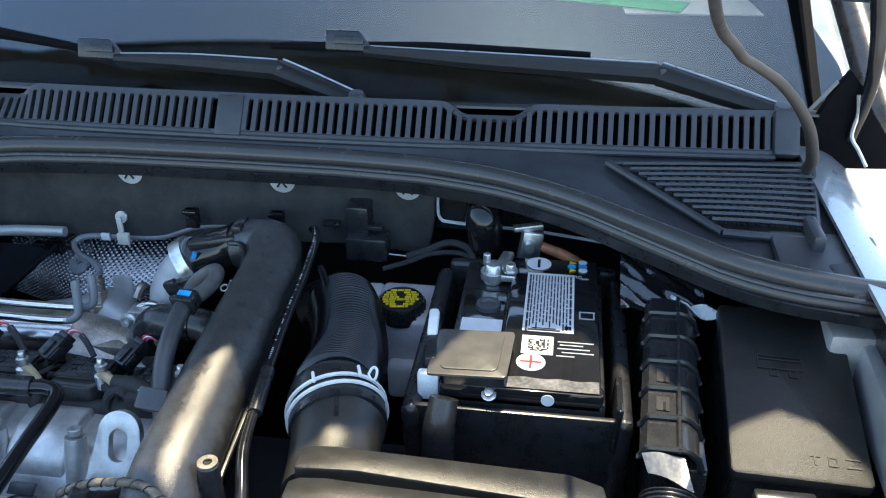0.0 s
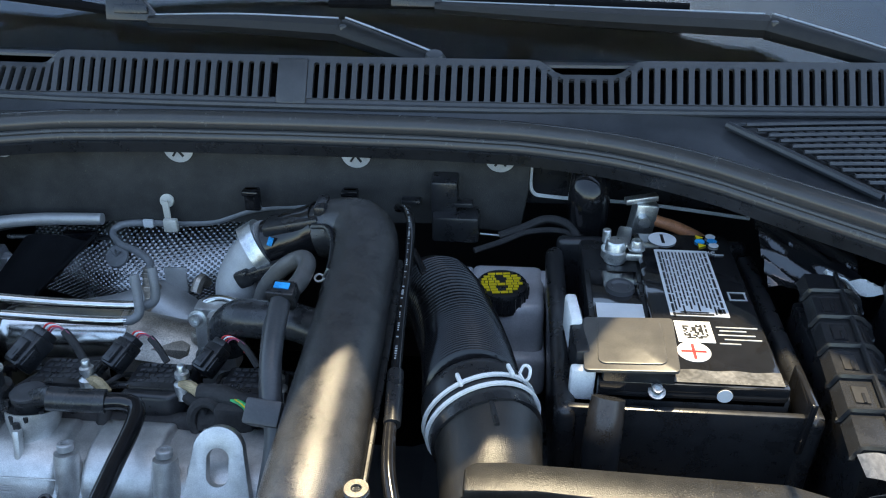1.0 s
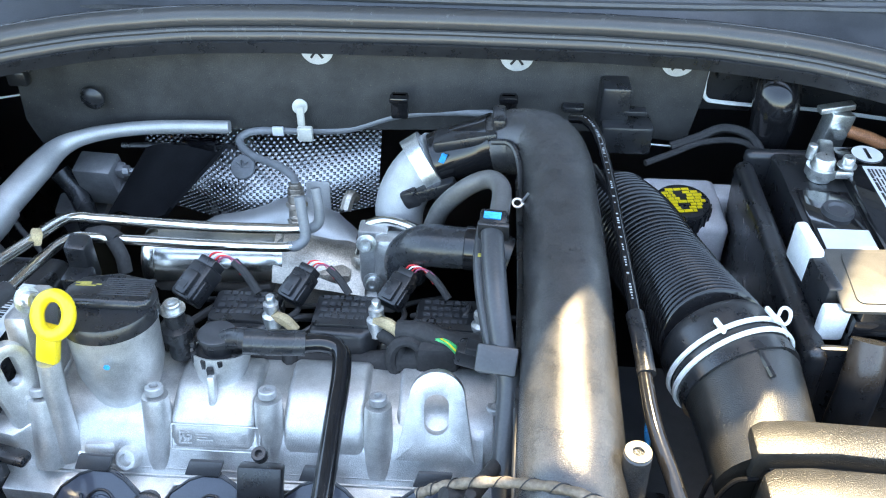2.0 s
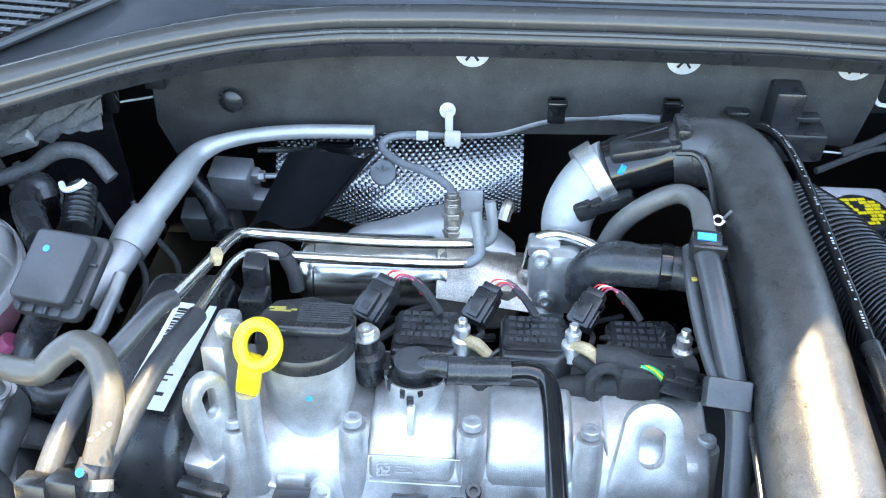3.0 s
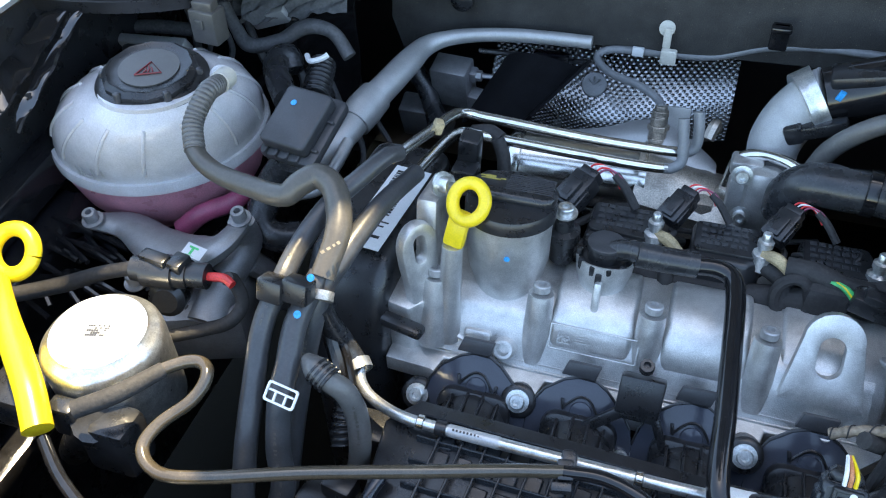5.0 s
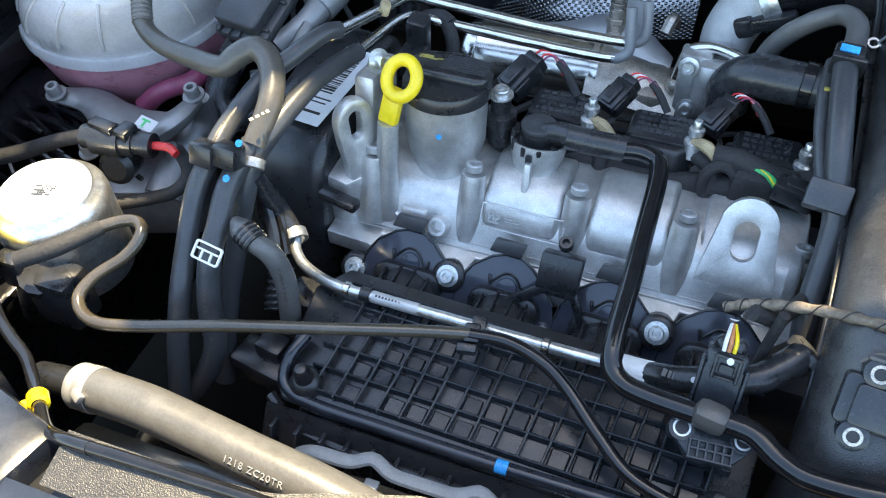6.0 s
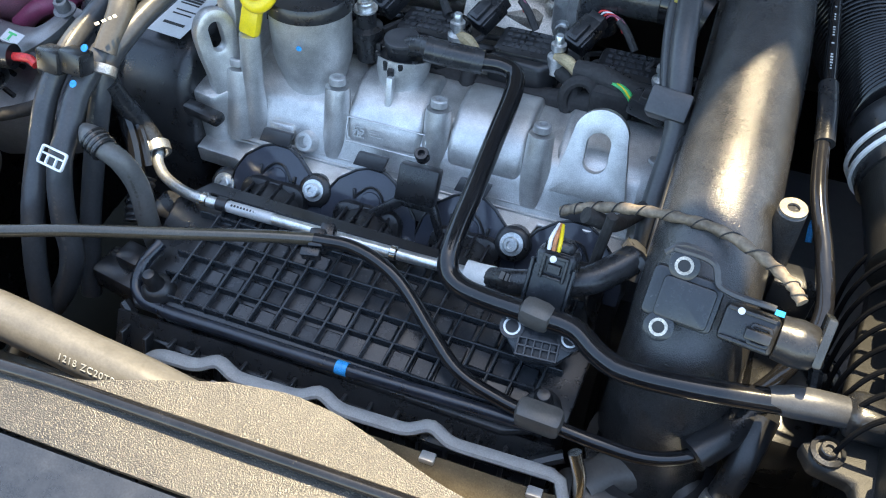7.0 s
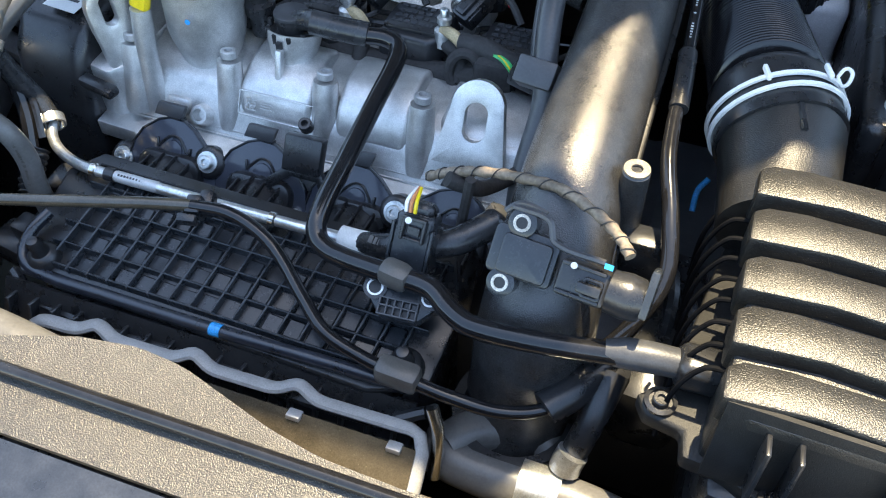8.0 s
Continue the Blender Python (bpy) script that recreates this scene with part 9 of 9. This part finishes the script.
box(bm, (-0.705, 0.315, 0.775), (0.10, 0.06, 0.08), rot=(0, 0, -14), bev=0.008)
box(bm, (-0.86, 0.32, 0.77), (0.26, 0.09, 0.09), rot=(0, 0, 4), bev=0.02)
solo("headlamp_housing", bm, "dark", "dark headlamp housing beside the slam panel", "headlamp housing")
yd = thing("yellow_filler_stick", (-0.86, 0.45, 0.74), "bright yellow plastic ring handle on a stick", "filler stick")
YC = V((-0.8706, 0.5368, 0.8300))
bm = B()
ring = [YC + V((0.018 * math.cos(a), 0.013 * math.sin(a), 0.012 * math.sin(a))) for a in [2 * math.pi * k / 28 for k in range(29)]]
sweep(bm, ring, 0.0062, 10, caps=False)
part("ring_handle", bm, "yellow", yd)
bm = B()
tube(bm, [YC + V((-0.006, -0.015, -0.012)), (-0.8426, 0.4876, 0.8200), (-0.8195, 0.4655, 0.8150), (-0.7895, 0.4388, 0.8100), (-0.7713, 0.4183, 0.8000)], [0.006, 0.0085, 0.0105, 0.0105, 0.0105], 12)
part("stick", bm, "yellow", yd)

# radiator hose at the lower left
rh = thing("radiator_hose", (-0.66, 0.42, 0.68), "thick grey radiator hose with a pale clamp and white print", "hose")
RH = [(-0.735, 0.390, 0.758), (-0.712, 0.3885, 0.764), (-0.678, 0.387, 0.771), (-0.640, 0.386, 0.773), (-0.600, 0.383, 0.771), (-0.557, 0.379, 0.769), (-0.515, 0.376, 0.766), (-0.470, 0.371, 0.760), (-0.432, 0.364, 0.750)]
bm = B()
tube(bm, [V(RH[1]).lerp(V(RH[2]), 0.85)] + RH[2:], 0.0152, 28, 8)
part("hose", bm, "hosegrey", rh)
bm = B()
d = V(RH[2]) - V(RH[1])
lathe(bm, [(0.0110, -0.0100), (0.0155, -0.0095), (0.0160, -0.0085), (0.0160, -0.0045), (0.0153, -0.0035), (0.0153, -0.0012), (0.0162, 0.0), (0.0162, 0.0075), (0.0160, 0.0090), (0.0145, 0.0090)], V(RH[1]) + d * 0.72, d, 36)
box(bm, V(RH[1]) + d * 0.72 + V((0.004, -0.013, 0.012)), (0.010, 0.006, 0.005), rot=(40, 0, -30), bev=0.001)
part("clamp", bm, "pipe", rh, "broad pale metal hose clamp")
bm = B()
tube(bm, [V(RH[0]), V(RH[0]).lerp(V(RH[1]), 0.5), V(RH[1]).lerp(V(RH[2]), 0.6)], [0.0098, 0.0104, 0.0118], 20)
part("nozzle", bm, "black", rh, "ribbed black plastic nozzle")
along = (V(RH[6]) - V(RH[4])).normalized()
face = V((0, -0.80, 0.60))
face = (face - along * face.dot(along)).normalized()
HM = Matrix((along, face.cross(along), face)).transposed().to_4x4()
HM.translation = V(RH[5]) + V((0.008, -0.0006, 0)) + face * 0.0152
letters("print", "1218 ZC20TR", 0.0066, HM, "text", rh, 0.0002, 1.15)

# hoses at the lower right of the engine
bh = thing("lower_bent_hose", (-0.19, 0.40, 0.70), "bent dull black hose with a bright band below the charge pipe", "hose")
bm = B()
tube(bm, [(-0.2439, 0.4373, 0.7000), (-0.2434, 0.4262, 0.7000), (-0.2268, 0.4213, 0.7000), (-0.1953, 0.4198, 0.7000), (-0.1577, 0.4208, 0.7000), (-0.1197, 0.4162, 0.7000)], 0.0155, 18)
tube(bm, [(-0.2430, 0.4279, 0.7050), (-0.2303, 0.4438, 0.7050), (-0.2054, 0.4560, 0.7000), (-0.1809, 0.4565, 0.6950), (-0.1713, 0.4448, 0.6900)], 0.0145, 18)
part("hose", bm, "hosegrey", bh)
bm = B()
a, b = V((-0.1898, 0.4200, 0.7010)), V((-0.1632, 0.4196, 0.7010))
tube(bm, [a, a.lerp(b, 0.5), b], 0.0185, 22)
part("band", bm, "zinc", bh, "bright metal band")
qh = thing("drain_hose", (-0.15, 0.45, 0.70), "black hose with a grey clamp dropping beside the charge pipe", "hose")
bm = B()
tube(bm, [(-0.1504, 0.4850, 0.7600), (-0.1549, 0.4576, 0.7450), (-0.1616, 0.4401, 0.7200), (-0.1651, 0.4286, 0.7000)], [0.012, 0.009, 0.009, 0.009], 16)
box(bm, (-0.1528, 0.4901, 0.7580), (0.027, 0.022, 0.022), rot=(0, 20, 0), bev=0.007)
part("hose", bm, "black", qh)
bm = B()
tube(bm, [(-0.1610, 0.4399, 0.7280), (-0.1629, 0.4363, 0.7220), (-0.1638, 0.4330, 0.7160)], 0.0104, 18)
part("clamp", bm, "zinc", qh)
bm = B()
box(bm, (-0.1510, 0.5557, 0.8000), (0.03, 0.02, 0.035), bev=0.005)
tube(bm, [(-0.1521, 0.5759, 0.7900), (-0.1490, 0.5591, 0.7800), (-0.1451, 0.5514, 0.7600)], 0.009, 10)
solo("pipe_stay", bm, "black", "black plastic stay beside the charge pipe", "stay")
bm = B()
tube(bm, [(-0.1206, 0.7009, 0.7000), (-0.1203, 0.7158, 0.7100), (-0.1142, 0.7220, 0.7200)], 0.0025, 6)
solo("blue_wire", bm, "blue", "thin blue wire deep below", "wire")
# gearbox mass under battery and filter housing
gbx = thing("gearbox", (-0.03, 0.72, 0.40), "dark gearbox housing deep in the bay", "gearbox")
bm = B()
box(bm, (-0.03, 0.72, 0.52), (0.34, 0.30, 0.26), bev=0.05)
part("housing", bm, "grey", gbx)
bm = B()
box(bm, (-0.12, 0.60, 0.64), (0.06, 0.16, 0.08), bev=0.02)
part("selector_cover", bm, "black", gbx)
random.seed(31)
for k in range(6):
    bm = B()
    a = V((-0.15 + 0.02 * k, 0.66 - 0.02 * k, 0.69 - 0.012 * k))
    tube(bm, [a, a + V((0.02, -0.02, 0.014)), a + V((0.03, -0.05, 0.004)), a + V((0.03, -0.09, -0.03))], 0.006 - 0.0004 * k, 8)
    part("cable", bm, "rubber", gbx)

# ---- seating: where each group finally stands ----
nudge((0, -0.011, 0.009), "firewall_insulation")
nudge((0, -0.008, 0.016), "lead_clip")
nudge((-0.002, -0.016, 0.022), "cable_clip")
nudge((-0.006, -0.011, 0.013), "cable_clip.001")
nudge((-0.003, 0.004, 0.009), "oxygen_sensor", "exhaust_converter", "tunnel_heat_shield", "steering_guard")
nudge((-0.002, 0, 0.006), "twin_coolant_pipes", "turbo_water_pipe", "turbo_flange")
nudge((-0.003, -0.006, 0.017), "aircon_pipe", "rear_hose", "control_unit")
nudge((-0.016, 0.016, -0.003), "coolant_tank")
nudge((-0.018, 0.018, -0.004), "engine_mount_bracket")
nudge((-0.014, 0.003, 0.0), "large_connector")
nudge((-0.015, 0.026, 0.003), "black_pump_box", "bent_hose_end", "clipped_hose")
nudge((-0.015, 0.020, -0.006), "lower_hose")
nudge((-0.010, 0.010, 0.012), "firewall_harness", "firewall_cover_plate.001", "edge_trim.001", "bulkhead_side_panel", "wire_tangle", "copper_strap")
nudge((0, 0.001, 0.008), "coolant_hose", "bundle_hose", "bundle_hose.001", "bundle_hose.002", "branch_hose", "hose_clip_block", "white_hose_clip")
nudge((-0.0205, 0.0095, 0.0055), "fuel_filter_canister")
nudge((-0.022, 0.007, 0.0), "yellow_filler_stick")
nudge((0.004, 0.0078, -0.003), "charge_pressure_sensor")
nudge((0, 0, 0.005), "manifold_pressure_sensor")
nudge((0, 0.007, 0.010), "cable_bracket")
nudge((0.005, 0, 0.015), "front_slam_panel", "bonnet_release_cable", "headlamp_housing")
nudge((0.002, 0, 0.007), "radiator_pack")
